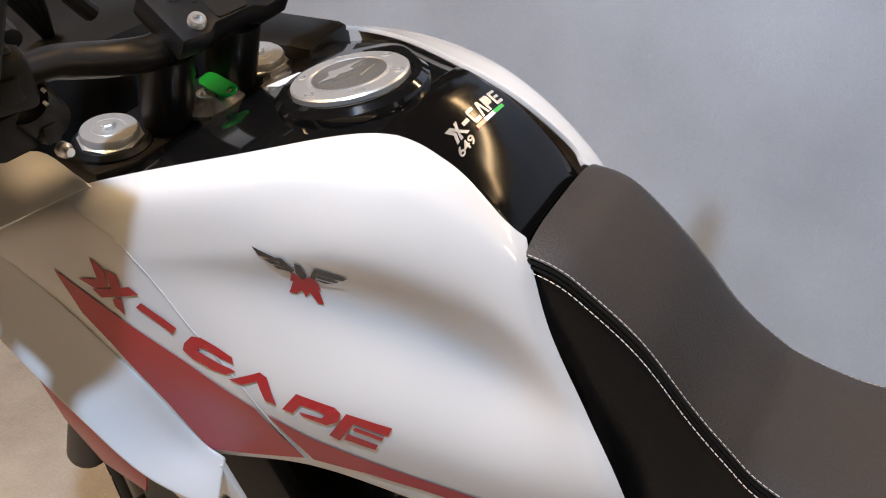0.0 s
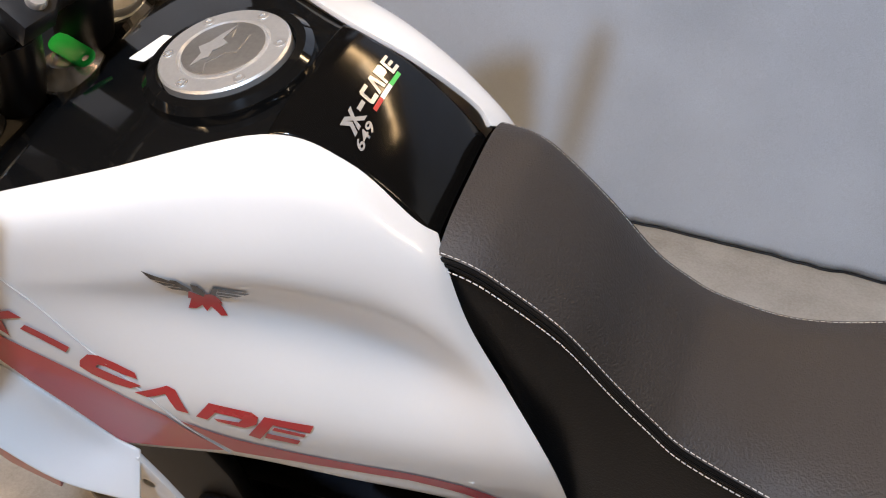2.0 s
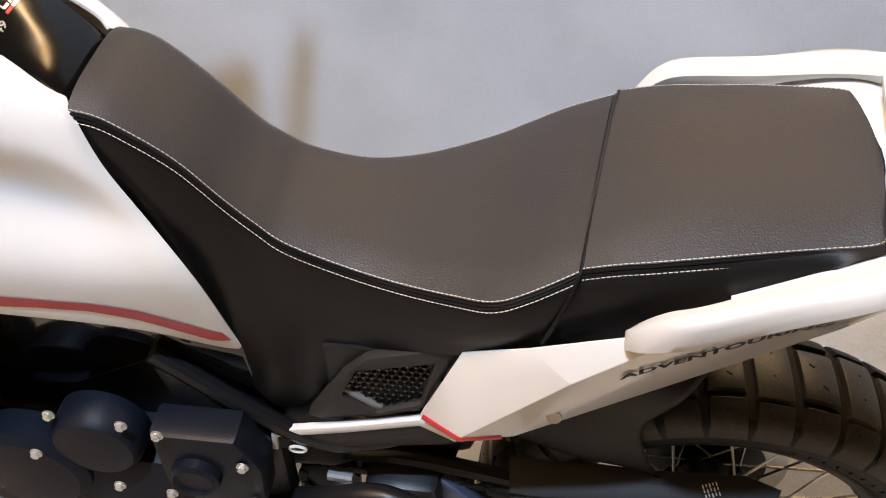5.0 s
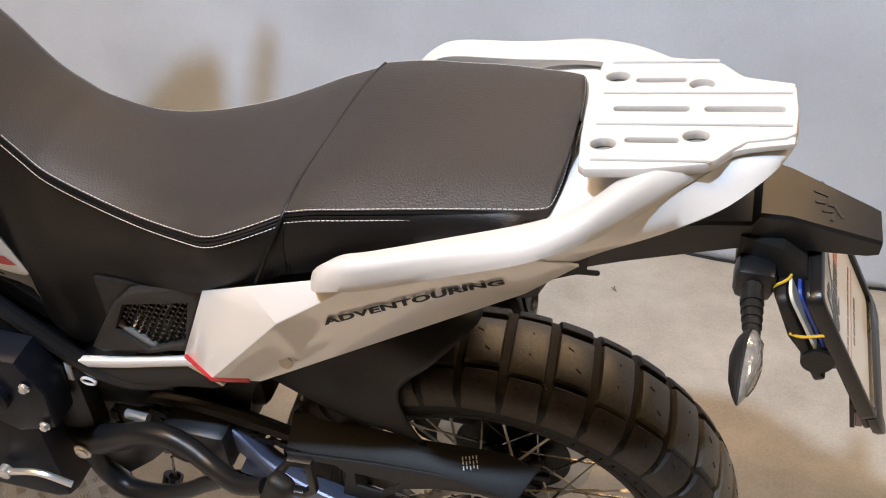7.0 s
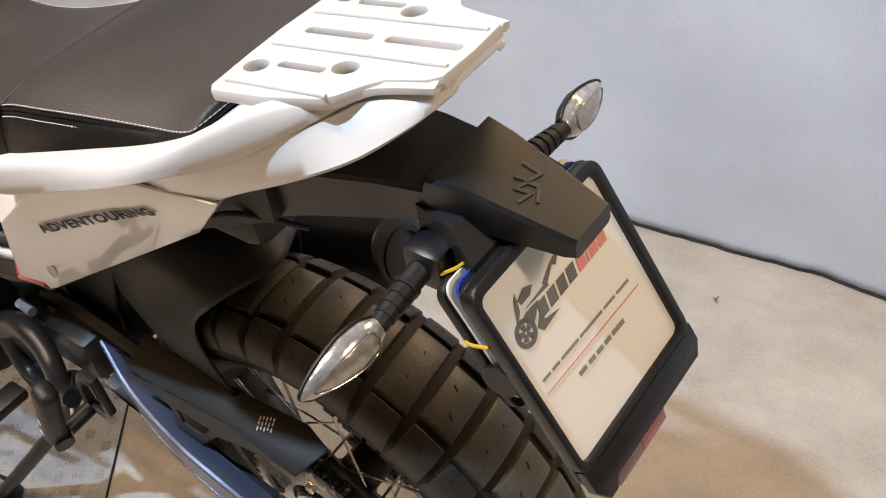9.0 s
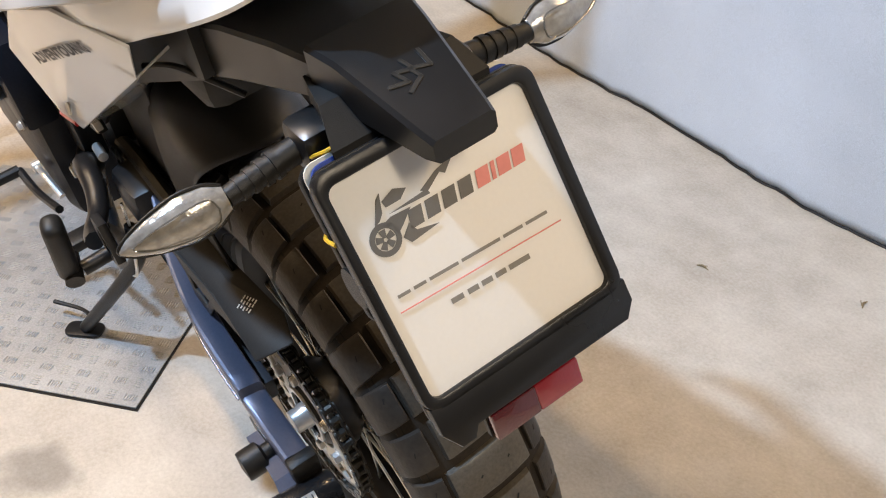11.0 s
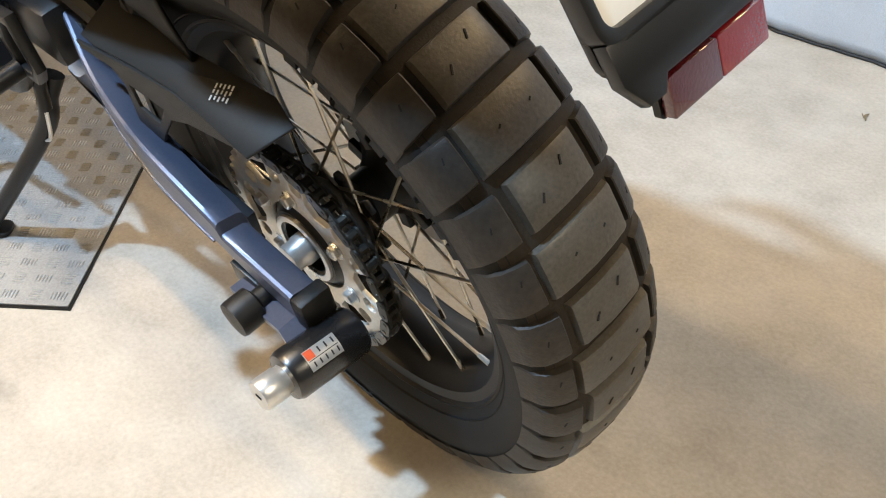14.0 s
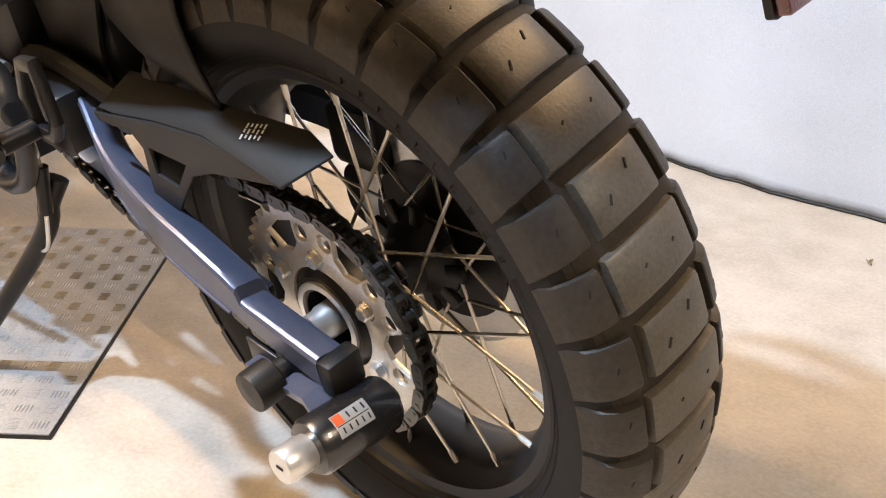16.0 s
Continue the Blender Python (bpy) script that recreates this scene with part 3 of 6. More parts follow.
def sprocket():
    """46 teeth, six arms with openings, bolted to the carrier."""
    n, out = 46, []
    for i in range(n):
        a = 2 * math.pi * i / n
        for f, r in ((-0.42, 0.1115), (-0.2, 0.1140), (-0.1, 0.1195), (0.1, 0.1195), (0.2, 0.1140), (0.42, 0.1115)):
            b = a + f * 2 * math.pi / n
            out.append((r * math.cos(b), r * math.sin(b)))
    holes = [circle(0, 0, 0.053, 36)]
    for k in range(6):
        a = math.pi * 2 * k / 6
        ring = []
        for r, f in ((0.1005, -0.25), (0.1025, 0.0), (0.1005, 0.25), (0.078, 0.19), (0.070, 0.0), (0.078, -0.19)):
            ring.append((r * math.cos(a + f), r * math.sin(a + f)))
        holes.append(ring)
        for f in (-0.34, 0.34):
            holes.append([(0.089 * math.cos(a + f) + 0.0095 * math.cos(b), 0.089 * math.sin(a + f) + 0.0095 * math.sin(b)) for b in np.linspace(0, 2 * math.pi, 10, endpoint=False)])
    return prism(out, 0.006, None, 0.0008, holes)


SY = 0.080                         # how far left of the middle the chain runs
sp = part("sprocket", sprocket(), SPROCKET, bike, "bright steel rear sprocket", m=W_REAR @ Matrix.Translation((0, 0, SY + 0.003)))
for k in range(6):
    a = math.pi * 2 * (k + 0.5) / 6
    part("sprocket_bolt", hexbolt(bmesh.new(), Matrix.Translation((0.066 * math.cos(a), 0.066 * math.sin(a), 0)), 0.0078, 0.008), STEEL, sp)
part("sprocket_carrier", lathe([(0.064, SY - 0.008), (0.060, SY - 0.004), (0.048, SY + 0.001), (0.044, SY + 0.006), (0.030, SY + 0.006), (0.028, SY - 0.03), (0.05, SY - 0.045), (0.062, SY - 0.03)], 48, close=True), MATT, bike, m=W_REAR)
part("bearing_ring", lathe([(0.040, SY + 0.005), (0.040, SY + 0.009), (0.033, SY + 0.009), (0.033, SY + 0.005)], 48, close=True), STEEL, bike, "bright ring round the axle", m=W_REAR)
part("axle_spacer", lathe([(0.017, SY - 0.02), (0.017, SY + 0.012), (0.0155, SY + 0.016), (0.0155, SY + 0.028), (0.006, SY + 0.028)], 32), STEEL, bike, "polished axle spacer", m=W_REAR)

# ---- chain ----
FX, FZ, FR, RR, PITCH = -0.515, 0.425, 0.040, 0.1165, 0.0158


def chain_path():
    """Points along the chain's loop at equal steps, with their headings."""
    d = Vector((FX - AX, 0, FZ - AZ))
    length, heading = d.length, math.atan2(d.z, d.x)
    off = math.acos((RR - FR) / length)
    up, dn = heading - off, heading + off
    c, f = Vector((AX, 0, AZ)), Vector((FX, 0, FZ))
    at = lambda o, r, a: o + r * Vector((math.cos(a), 0, math.sin(a)))
    pts = [at(c, RR, a) for a in np.linspace(dn - 2 * math.pi, up, 60)]
    sag = lambda a, b, s: [a.lerp(b, t) - Vector((0, 0, s * math.sin(math.pi * t))) for t in np.linspace(0, 1, 30)[1:]]
    pts += sag(pts[-1], at(f, FR, up), 0.004)
    pts += [at(f, FR, a) for a in np.linspace(up, dn, 24)[1:]]
    pts += sag(pts[-1], at(c, RR, dn), 0.014)
    p = np.array(pts)
    s = np.r_[0, np.cumsum(np.linalg.norm(np.diff(p, axis=0), axis=1))]
    n = int(s[-1] / PITCH / 2) * 2
    u = np.linspace(0, s[-1], n + 1)
    return np.array([[np.interp(v, s, p[:, i]) for i in range(3)] for v in u])


def chain_link(wide):
    bm = bmesh.new()
    h = PITCH / 2
    shape = [(x, z) for x, z in [(h + 0.0065 * math.cos(a), 0.0065 * math.sin(a)) for a in np.linspace(-1.9, 1.9, 7)] + [(-h + 0.0065 * math.cos(a), 0.0065 * math.sin(a)) for a in np.linspace(math.pi - 1.9, math.pi + 1.9, 7)]]
    for y in (-wide, wide):
        prism(shape, 0.0022, Matrix.Translation((0, y, 0)) @ side(-0.0011), 0, bm=bm)
    if wide < 0.0065:
        for x in (-h, h):
            lathe([(0.005, -0.0055), (0.005, 0.0055)], 8, bm, Matrix.Translation((x, 0, 0)) @ pose(0, 0, 0, 90, 0, 0))
    else:
        for x in (-h, h):
            lathe([(0.0026, -0.0098), (0.0026, 0.0098)], 7, bm, Matrix.Translation((x, 0, 0)) @ pose(0, 0, 0, 90, 0, 0))
    return mesh_of("chain_link", bm, CHAIN, 40)


loop = chain_path()
chain = new("chain")
chain.parent, chain.matrix_basis = bike, Matrix.Translation((0, -SY, 0))
chain["label"] = "oily dark steel drive chain"
LINKS = chain_link(0.0055), chain_link(0.0080)
for i in range(len(loop) - 1):
    a, b = Vector(loop[i]), Vector(loop[i + 1])
    part("chain_link", LINKS[i % 2], None, chain, m=basis((a + b) / 2, b - a, (0, 1, 0)))
part("front_sprocket", lathe([(0.041, -0.004), (0.041, 0.004), (0.012, 0.006)], 30, None, Matrix.Translation((FX, -SY, FZ)) @ pose(0, 0, 0, 90, 0, 0)), CHAIN, bike)

# ---- swingarm ----


def arm():
    """The left box-section arm: x, outer face, top and lower ridge at each station; it comes in towards the pivot and steps down before the axle."""
    line = [(-0.50, -0.075, 0.492, 0.440), (-0.42, -0.080, 0.484, 0.432), (-0.36, -0.095, 0.468, 0.422), (-0.31, -0.113, 0.443, 0.400), (-0.27, -0.124, 0.431, 0.388), (-0.22, -0.134, 0.425, 0.380), (-0.165, -0.142, 0.417, 0.369), (-0.11, -0.145, 0.405, 0.357), (-0.06, -0.1455, 0.388, 0.346)]
    p = spline(line, 5).tolist() + [(-0.046, -0.1455, 0.381, 0.342), (-0.042, -0.1455, 0.369, 0.340), (-0.036, -0.1455, 0.3665, 0.338), (0.013, -0.1455, 0.358, 0.326), (0.058, -0.1455, 0.351, 0.318)]
    rings = []
    for x, yo, zt, zr in p:
        rings.append([(x, yo, zr + 0.003), (x, yo - 0.0005, zt - 0.005), (x, yo + 0.0015, zt - 0.0012), (x, yo + 0.005, zt), (x, yo + 0.026, zt - 0.004), (x, yo + 0.031, zt - 0.008), (x, yo + 0.033, zt - 0.016), (x, yo + 0.033, zr), (x, yo + 0.004, zr - 0.001)])
    return loft(rings)


def flange(y):
    """The dark lower web under the arm, set back a little, with a rounded lower lip."""
    low = [(-0.345, 0.415), (-0.298, 0.406), (-0.263, 0.376), (-0.232, 0.347), (-0.188, 0.329), (-0.127, 0.317), (-0.085, 0.311), (-0.066, 0.312), (-0.062, 0.318)]
    top = [(-0.06, 0.350), (-0.11, 0.360), (-0.165, 0.372), (-0.22, 0.383), (-0.27, 0.391), (-0.31, 0.403), (-0.345, 0.420)]
    return prism(low + top, 0.026, side(y), 0.003)


swing = part("swingarm", arm(), ARM, bike, "blue-grey satin box-section swingarm", smooth=28)
part("swingarm_arm", mirrored(arm()), ARM, swing, smooth=28)
part("arm_flange", flange(-0.122), FLANGE, swing, "dark grey web under the arm")
part("arm_ridge", tube([(-0.29, -0.1195, 0.394), (-0.22, -0.1345, 0.381), (-0.165, -0.1425, 0.370), (-0.11, -0.1455, 0.358), (-0.064, -0.146, 0.347)], 0.0018, 6), ARM, swing)
part("swingarm_cross", box(-0.46, -0.36, -0.12, 0.11, 0.40, 0.48, 0.015), MATT, swing)
part("arm_end_cap", box(0.057, 0.076, -0.1465, -0.110, 0.314, 0.350, 0.004), PLASTIC, swing)
part("chain_adjuster", box(-0.02, 0.05, -0.135, -0.118, 0.285, 0.300, 0.003), MATT, swing)
part("chain_slider", tube([(-0.52, -SY + 0.002, 0.485), (-0.42, -SY + 0.002, 0.494), (-0.32, -SY + 0.002, 0.478), (-0.22, -SY + 0.002, 0.452)], [0.010, 0.012, 0.012, 0.008], 8), PLASTIC, swing)
# a bobbin on a bracket for the paddock stand
part("stand_bobbin", lathe([(0.0, -0.002), (0.019, 0.0), (0.020, 0.003), (0.020, 0.026), (0.012, 0.030), (0.012, 0.040), (0.018, 0.044), (0.018, 0.052), (0.0, 0.052)][::-1], 28, None, Matrix.Translation((0.006, -0.186, 0.316)) @ pose(0, 0, 0, -90, 0, 0)), PLASTIC, bike, "black round paddock bobbin")
part("bobbin_bracket", prism([(-0.05, 0.300), (0.02, 0.285), (0.03, 0.30), (0.0, 0.322), (-0.05, 0.325)], 0.006, side(-0.146), 0.001), MATT, bike)


def disc_lock():
    """A black chain lock: a body along the axle's way, its bright plunger pushed in, on an angled arm."""
    a, b = Vector((0.090, -0.118, 0.295)), Vector((0.090, -0.192, 0.305))
    ax = (b - a).normalized()
    m = Matrix.Translation(a) @ ax.to_track_quat("Z", "Y").to_matrix().to_4x4()
    ln = (b - a).length
    return m, ln


lock = tagged(new("chain_lock"), "black cylindrical lock with bright key plunger clamped through the rear sprocket", "lock")
lock.matrix_basis = bike.matrix_basis.copy()
LM, LL = disc_lock()
LOCK_BLACK = material("lock_black", (0.010, 0.010, 0.011), 0.28, coat=0.3, vary=0.1)
part("lock_body", lathe([(0.006, -0.012), (0.0235, -0.010), (0.026, -0.006), (0.026, LL - 0.006), (0.0235, LL - 0.001), (0.017, LL)], 40, None, LM), LOCK_BLACK, lock)
part("plunger", lathe([(0.0148, LL - 0.004), (0.0148, LL + 0.004), (0.0160, LL + 0.006), (0.0160, LL + 0.026), (0.0145, LL + 0.029), (0.0, LL + 0.029)], 32, None, LM), STEEL, lock, "bright steel key plunger")
part("key_slot", box(-0.004, 0.004, -0.0012, 0.0012, LL + 0.0285, LL + 0.0297, m=LM), CUT, lock)
part("lock_arm", loft([[(x, -0.152 + w, z - 0.008), (x, -0.152 + w, z), (x, -0.152 - w, z), (x, -0.152 - w, z - 0.008)] for x, z, w in ((-0.035, 0.312, 0.010), (0.020, 0.317, 0.012), (0.055, 0.322, 0.014), (0.075, 0.312, 0.018), (0.085, 0.300, 0.020))]), ARM, lock, "blue-grey arm of the lock", smooth=20)

# ---- chain guard and hugger ----
# the guard's roof slopes outward over the chain and hangs on two legs
roof = bmesh.new()
gv = [roof.verts.new(p) for p in ((-0.235, -0.116, 0.494), (-0.149, -0.1165, 0.5075), (-0.070, -0.1175, 0.5150), (0.0426, -0.1245, 0.5030), (0.0617, -0.083, 0.5165), (0.020, -0.070, 0.5200), (-0.098, -0.076, 0.5200), (-0.219, -0.070, 0.5150), (-0.275, -0.066, 0.5080), (-0.270, -0.112, 0.4900), (-0.070, -0.096, 0.5205), (-0.149, -0.094, 0.5150))]
for f in ((9, 0, 11, 7, 8), (0, 1, 11), (1, 2, 10, 11), (2, 3, 10), (3, 4, 5, 10), (5, 6, 11, 10), (6, 7, 11)):
    roof.faces.new([gv[k] for k in f])
guard = part("chain_guard", roof, PLASTIC_GREY, bike, "dark grey plastic chain guard", smooth=15, away=(-0.1, 0, 0.2))
thicken(guard, 0.003, 0.0012)
leg = [(-0.268, 0.488), (-0.235, 0.4925), (-0.149, 0.506), (-0.070, 0.5135), (0.041, 0.502), (0.030, 0.497), (-0.067, 0.479), (-0.105, 0.464), (-0.143, 0.424), (-0.160, 0.402), (-0.186, 0.391), (-0.198, 0.402), (-0.186, 0.470), (-0.200, 0.483), (-0.262, 0.480)]
part("guard_leg", prism(leg, 0.004, side(-0.1195), 0.0012, [[(-0.174, 0.474), (-0.112, 0.474), (-0.140, 0.442), (-0.174, 0.446)]]), PLASTIC_GREY, guard)
part("guard_bolt", lathe([(0.0065, 0), (0.0065, 0.003), (0.003, 0.004), (0.003, 0.002)], 16, None, Matrix.Translation((-0.172, -0.128, 0.410)) @ pose(0, 0, 0, 90, 0, 0)), MATT, guard)
st = bmesh.new()
SM = basis((-0.036, -0.0905, 0.5225), (0.35, -0.93, -0.33), (1, 0.30, -0.02))
for i in range(5):
    for j in range(3):
        own = box(j * 0.0062 + 0.0006, j * 0.0062 + 0.0056 - 0.0014 * ((i + j) % 2), i * 0.0044, i * 0.0044 + 0.0016, 0.0, 0.0005)
        join(own, st, SM)
part("guard_sticker", st, WHITE_STICKER, guard, "pale printed lines of a warning sticker")
hug = net([
    [(-0.30, -0.060, 0.56), (-0.20, -0.082, 0.545), (-0.13, -0.085, 0.535), (-0.085, -0.084, 0.515)],
    [(-0.29, -0.064, 0.60), (-0.20, -0.085, 0.585), (-0.145, -0.086, 0.575), (-0.11, -0.084, 0.570)],
    [(-0.27, -0.062, 0.65), (-0.20, -0.080, 0.640), (-0.15, -0.082, 0.630), (-0.115, -0.080, 0.622)],
    [(-0.22, -0.045, 0.71), (-0.16, -0.062, 0.705), (-0.11, -0.066, 0.690), (-0.07, -0.066, 0.672)],
    [(-0.20, 0.0, 0.725), (-0.13, 0.0, 0.725), (-0.08, 0.0, 0.712), (-0.03, 0.0, 0.694)],
    [(-0.22, 0.045, 0.71), (-0.16, 0.062, 0.705), (-0.11, 0.066, 0.690), (-0.07, 0.066, 0.672)],
    [(-0.29, 0.064, 0.60), (-0.20, 0.085, 0.585), (-0.145, 0.086, 0.575), (-0.11, 0.084, 0.570)]], 5)
thicken(part("hugger", hug, PLASTIC, bike, "black rear wheel hugger", away=(0, 0, 0.33)), 0.003)

# ---- seats ----
RIDER = [  # x, half width, height of the seam, half width and height of the lower edge
    (-0.672, 0.069, 1.030, 0.050, 0.93), (-0.650, 0.070, 1.026, 0.056, 0.90), (-0.628, 0.070, 1.014, 0.062, 0.86), (-0.585, 0.0665, 0.976, 0.076, 0.73), (-0.545, 0.067, 0.928, 0.086, 0.632), (-0.515, 0.071, 0.901, 0.078, 0.602), (-0.487, 0.076, 0.882, 0.078, 0.632), (-0.43, 0.084, 0.865, 0.084, 0.715),
    (-0.37, 0.100, 0.863, 0.098, 0.752), (-0.31, 0.121, 0.874, 0.112, 0.775), (-0.273, 0.135, 0.889, 0.122, 0.795), (-0.239, 0.141, 0.909, 0.131, 0.822), (-0.194, 0.139, 0.933, 0.131, 0.852)]
PILLION = [(-0.1975, 0.1375, 0.936, 0.130, 0.848), (-0.165, 0.136, 0.944, 0.130, 0.860), (-0.13, 0.134, 0.950, 0.128, 0.873), (-0.082, 0.129, 0.956, 0.124, 0.892), (-0.034, 0.125, 0.962, 0.120, 0.916), (0.014, 0.119, 0.967, 0.116, 0.938), (0.040, 0.1165, 0.969, 0.113, 0.955), (0.056, 0.1135, 0.970, 0.110, 0.960), (0.0625, 0.108, 0.970, 0.106, 0.961), (0.067, 0.075, 0.971, 0.074, 0.962), (0.069, 0.03, 0.972, 0.03, 0.963)]


def seat(name, rows, crown_z, label, near=(), joint=0.0):
    """near: x, half width and height of the left seam, where it differs from the right one."""
    p = spline(rows, 6)
    near = spline(near, 8).tolist() if near else ()
    wn = [float(np.interp(x, [q[0] for q in near], [q[1] for q in near])) if near else w for x, w in p[:, :2]]
    zn = [float(np.interp(x, [q[0] for q in near], [q[2] for q in near])) if near else z for x, z in p[:, [0, 2]]]
    top, flank = bmesh.new(), bmesh.new()
    n = 14
    back = lambda x, f: x + 0.032 * f * math.exp(-((x + 0.196) / joint) ** 2) if joint else x
    t_rows = []
    for (x, w, z, wb, zb), a, b in zip(p, wn, zn):
        t_rows.append([top.verts.new((back(x, f), -a + (a + w) * f, b + (z - b) * f + crown_z * (1 - (2 * f - 1) ** 4))) for f in np.linspace(0, 1, n).tolist()])
    for a, b in zip(t_rows, t_rows[1:]):
        for j in range(n - 1):
            top.faces.new((a[j], a[j + 1], b[j + 1], b[j]))
    for s in (-1, 1):
        f_rows = []
        for i, (x, w, z, wb, zb) in enumerate(p):
            if s < 0:
                w, z = wn[i], zn[i]
            row = []
            for f in np.linspace(0, 1, 8):
                y = w + (wb - w) * f + 0.010 * math.sin(math.pi * min(1, f * 1.15)) * min(1, (z - zb) * 8) - 0.004 * math.exp(-f * 18)
                row.append(flank.verts.new((back(x, 1.0) if s > 0 else x, s * y, z + (zb - z) * f)))
            f_rows.append(row)
        for a, b in zip(f_rows, f_rows[1:]):
            for j in range(7):
                flank.faces.new((a[j], a[j + 1], b[j + 1], b[j]))
    # front and rear faces
    for i in (0, -1):
        x, w, z, wb, zb = p[i]
        dx = -0.004 if i == 0 else 0.003
        edge = [(w + (-wn[i] - w) * f, z + (zn[i] - z) * f - 0.004 + crown_z * (1 - (2 * f - 1) ** 4)) for f in (0.0, 0.15, 0.35, 0.5, 0.65, 0.85, 1.0)]
        flank.faces.new([flank.verts.new((back(x, (y + w) / (2 * w)) + dx, y, zz)) for y, zz in [(-wb, zb), (wb, zb)] + edge])
    ob = part(name, top, SEAT_TOP, bike, label, smooth=60)
    part("seat_flank", flank, SEAT_SIDE, ob, "smooth black vinyl flank", smooth=50)
    # piping and two rows of stitches along each seam
    pipe, thread = bmesh.new(), bmesh.new()
    for s in (-1, 1):
        line = [Vector((back(x, 1.0) if s > 0 else x, s * ((w if s > 0 else a) + 0.0006), (z if s > 0 else b) - 0.0030)) for (x, w, z, wb, zb), a, b in zip(p, wn, zn)]
        tube([q for q in line], 0.0017, 6, bm=pipe, curve=False)
        tube([q + Vector((0, s * 0.0008, -0.0036)) for q in line], 0.0016, 6, bm=pipe, curve=False)
        for off in (Vector((0, -s * 0.0022, 0.0034)), Vector((0, s * 0.0034, -0.0064))):
            q = np.array([l + off for l in line])
            c = np.r_[0, np.cumsum(np.linalg.norm(np.diff(q, axis=0), axis=1))]
            u = 0.002
            while u + 0.0036 < c[-1]:
                ends = [[np.interp(v, c, q[:, i]) for i in range(3)] for v in (u, u + 0.0036)]
                tube(ends, 0.00055, 4, bm=thread)
                u += 0.0050
    part("seam_piping", pipe, SEAT_SIDE, ob)
    t = part("stitching", thread, THREAD, ob, "pale double stitching", smooth=0)
    t["kind"] = "stuff"
    return ob


RIDER_NEAR = [(x, w, z) for x, w, z, _, _ in RIDER if x < -0.30] + [(-0.273, 0.1345, 0.886), (-0.239, 0.130, 0.899), (-0.194, 0.114, 0.916)]
PILLION_NEAR = [(-0.1975, 0.113, 0.916), (-0.165, 0.1155, 0.928), (-0.13, 0.116, 0.936), (-0.082, 0.113, 0.944), (-0.034, 0.107, 0.949), (0.014, 0.102, 0.954), (0.040, 0.101, 0.958), (0.056, 0.100, 0.962), (0.0625, 0.095, 0.964), (0.067, 0.066, 0.968), (0.069, 0.026, 0.972)]
seat("rider_seat", RIDER, 0.010, "grained brown-grey vinyl rider seat with pale stitching", RIDER_NEAR, 0.10)
seat("pillion_seat", PILLION, 0.012, "grained brown-grey vinyl pillion seat with pale stitching", PILLION_NEAR, 0.13)
joint = [(-0.1957 + 0.032 * f, -0.1140 + 0.252 * f, 0.9160 + 0.0200 * f + 0.011 * (1 - (2 * f - 1) ** 4) - 0.0003) for f in np.linspace(0.0, 0.985, 16).tolist()]
flank_line = [(-0.226, -0.1375, 0.836), (-0.214, -0.1345, 0.868), (-0.203, -0.1275, 0.896), (-0.197, -0.1175, 0.912)]
part("seat_joint", tube(flank_line + joint, 0.0021, 8, curve=False), SEAT_SIDE, bike, "dark joint between the two seats")
part("seat_base", box(-0.60, 0.06, -0.07, 0.07, 0.80, 0.86, 0.02), PLASTIC, bike)

# ---- tank ----
SIDE_NET = [
    [(-1.22, -0.200, 1.000), (-1.08, -0.186, 1.040), (-0.985, -0.158, 1.073), (-0.885, -0.118, 1.094), (-0.790, -0.065, 1.104), (-0.735, -0.057, 1.087), (-0.676, -0.056, 1.036)],
    [(-1.22, -0.213, 0.982), (-1.09, -0.203, 1.024), (-0.99, -0.180, 1.060), (-0.88, -0.148, 1.082), (-0.785, -0.105, 1.091), (-0.725, -0.090, 1.070), (-0.664, -0.072, 1.020)],
    [(-1.22, -0.218, 0.95), (-1.09, -0.206, 0.988), (-0.985, -0.187, 1.026), (-0.87, -0.160, 1.042), (-0.78, -0.133, 1.046), (-0.712, -0.109, 1.020), (-0.646, -0.083, 0.976)],
    [(-1.22, -0.220, 0.91), (-1.07, -0.203, 0.945), (-0.965, -0.187, 0.995), (-0.86, -0.160, 1.004), (-0.77, -0.123, 0.984), (-0.695, -0.098, 0.945), (-0.615, -0.090, 0.915)],
    [(-1.20, -0.220, 0.87), (-1.03, -0.200, 0.905), (-0.93, -0.188, 0.925), (-0.845, -0.182, 0.925), (-0.755, -0.158, 0.910), (-0.668, -0.129, 0.872), (-0.577, -0.102, 0.845)],
    [(-1.17, -0.215, 0.82), (-0.99, -0.195, 0.836), (-0.915, -0.184, 0.836), (-0.82, -0.171, 0.850), (-0.735, -0.150, 0.826), (-0.65, -0.118, 0.779), (-0.556, -0.082, 0.714)]]
for row in SIDE_NET:               # a soft crease along the rear edge
    a, b = Vector(row[-2]), Vector(row[-1])
    row.insert(-1, tuple(a.lerp(b, 0.76) + Vector((0, -0.005, 0.003))))
left = net(SIDE_NET, 8)
left.normal_update()
from mathutils.bvhtree import BVHTree
SKIN = BVHTree.FromBMesh(left)
bmesh.ops.bisect_plane(left, geom=left.verts[:] + left.edges[:] + left.faces[:], plane_co=(-1.003, -0.20, 0.935), plane_no=(-0.74, 0.0, -0.67), clear_outer=True)
right = mirrored(left)
bmesh.ops.bisect_plane(right, geom=right.verts[:] + right.edges[:] + right.faces[:], plane_co=(-0.955, 0.15, 1.08), plane_no=(-1.0, 0.0, 0.0), clear_outer=True)
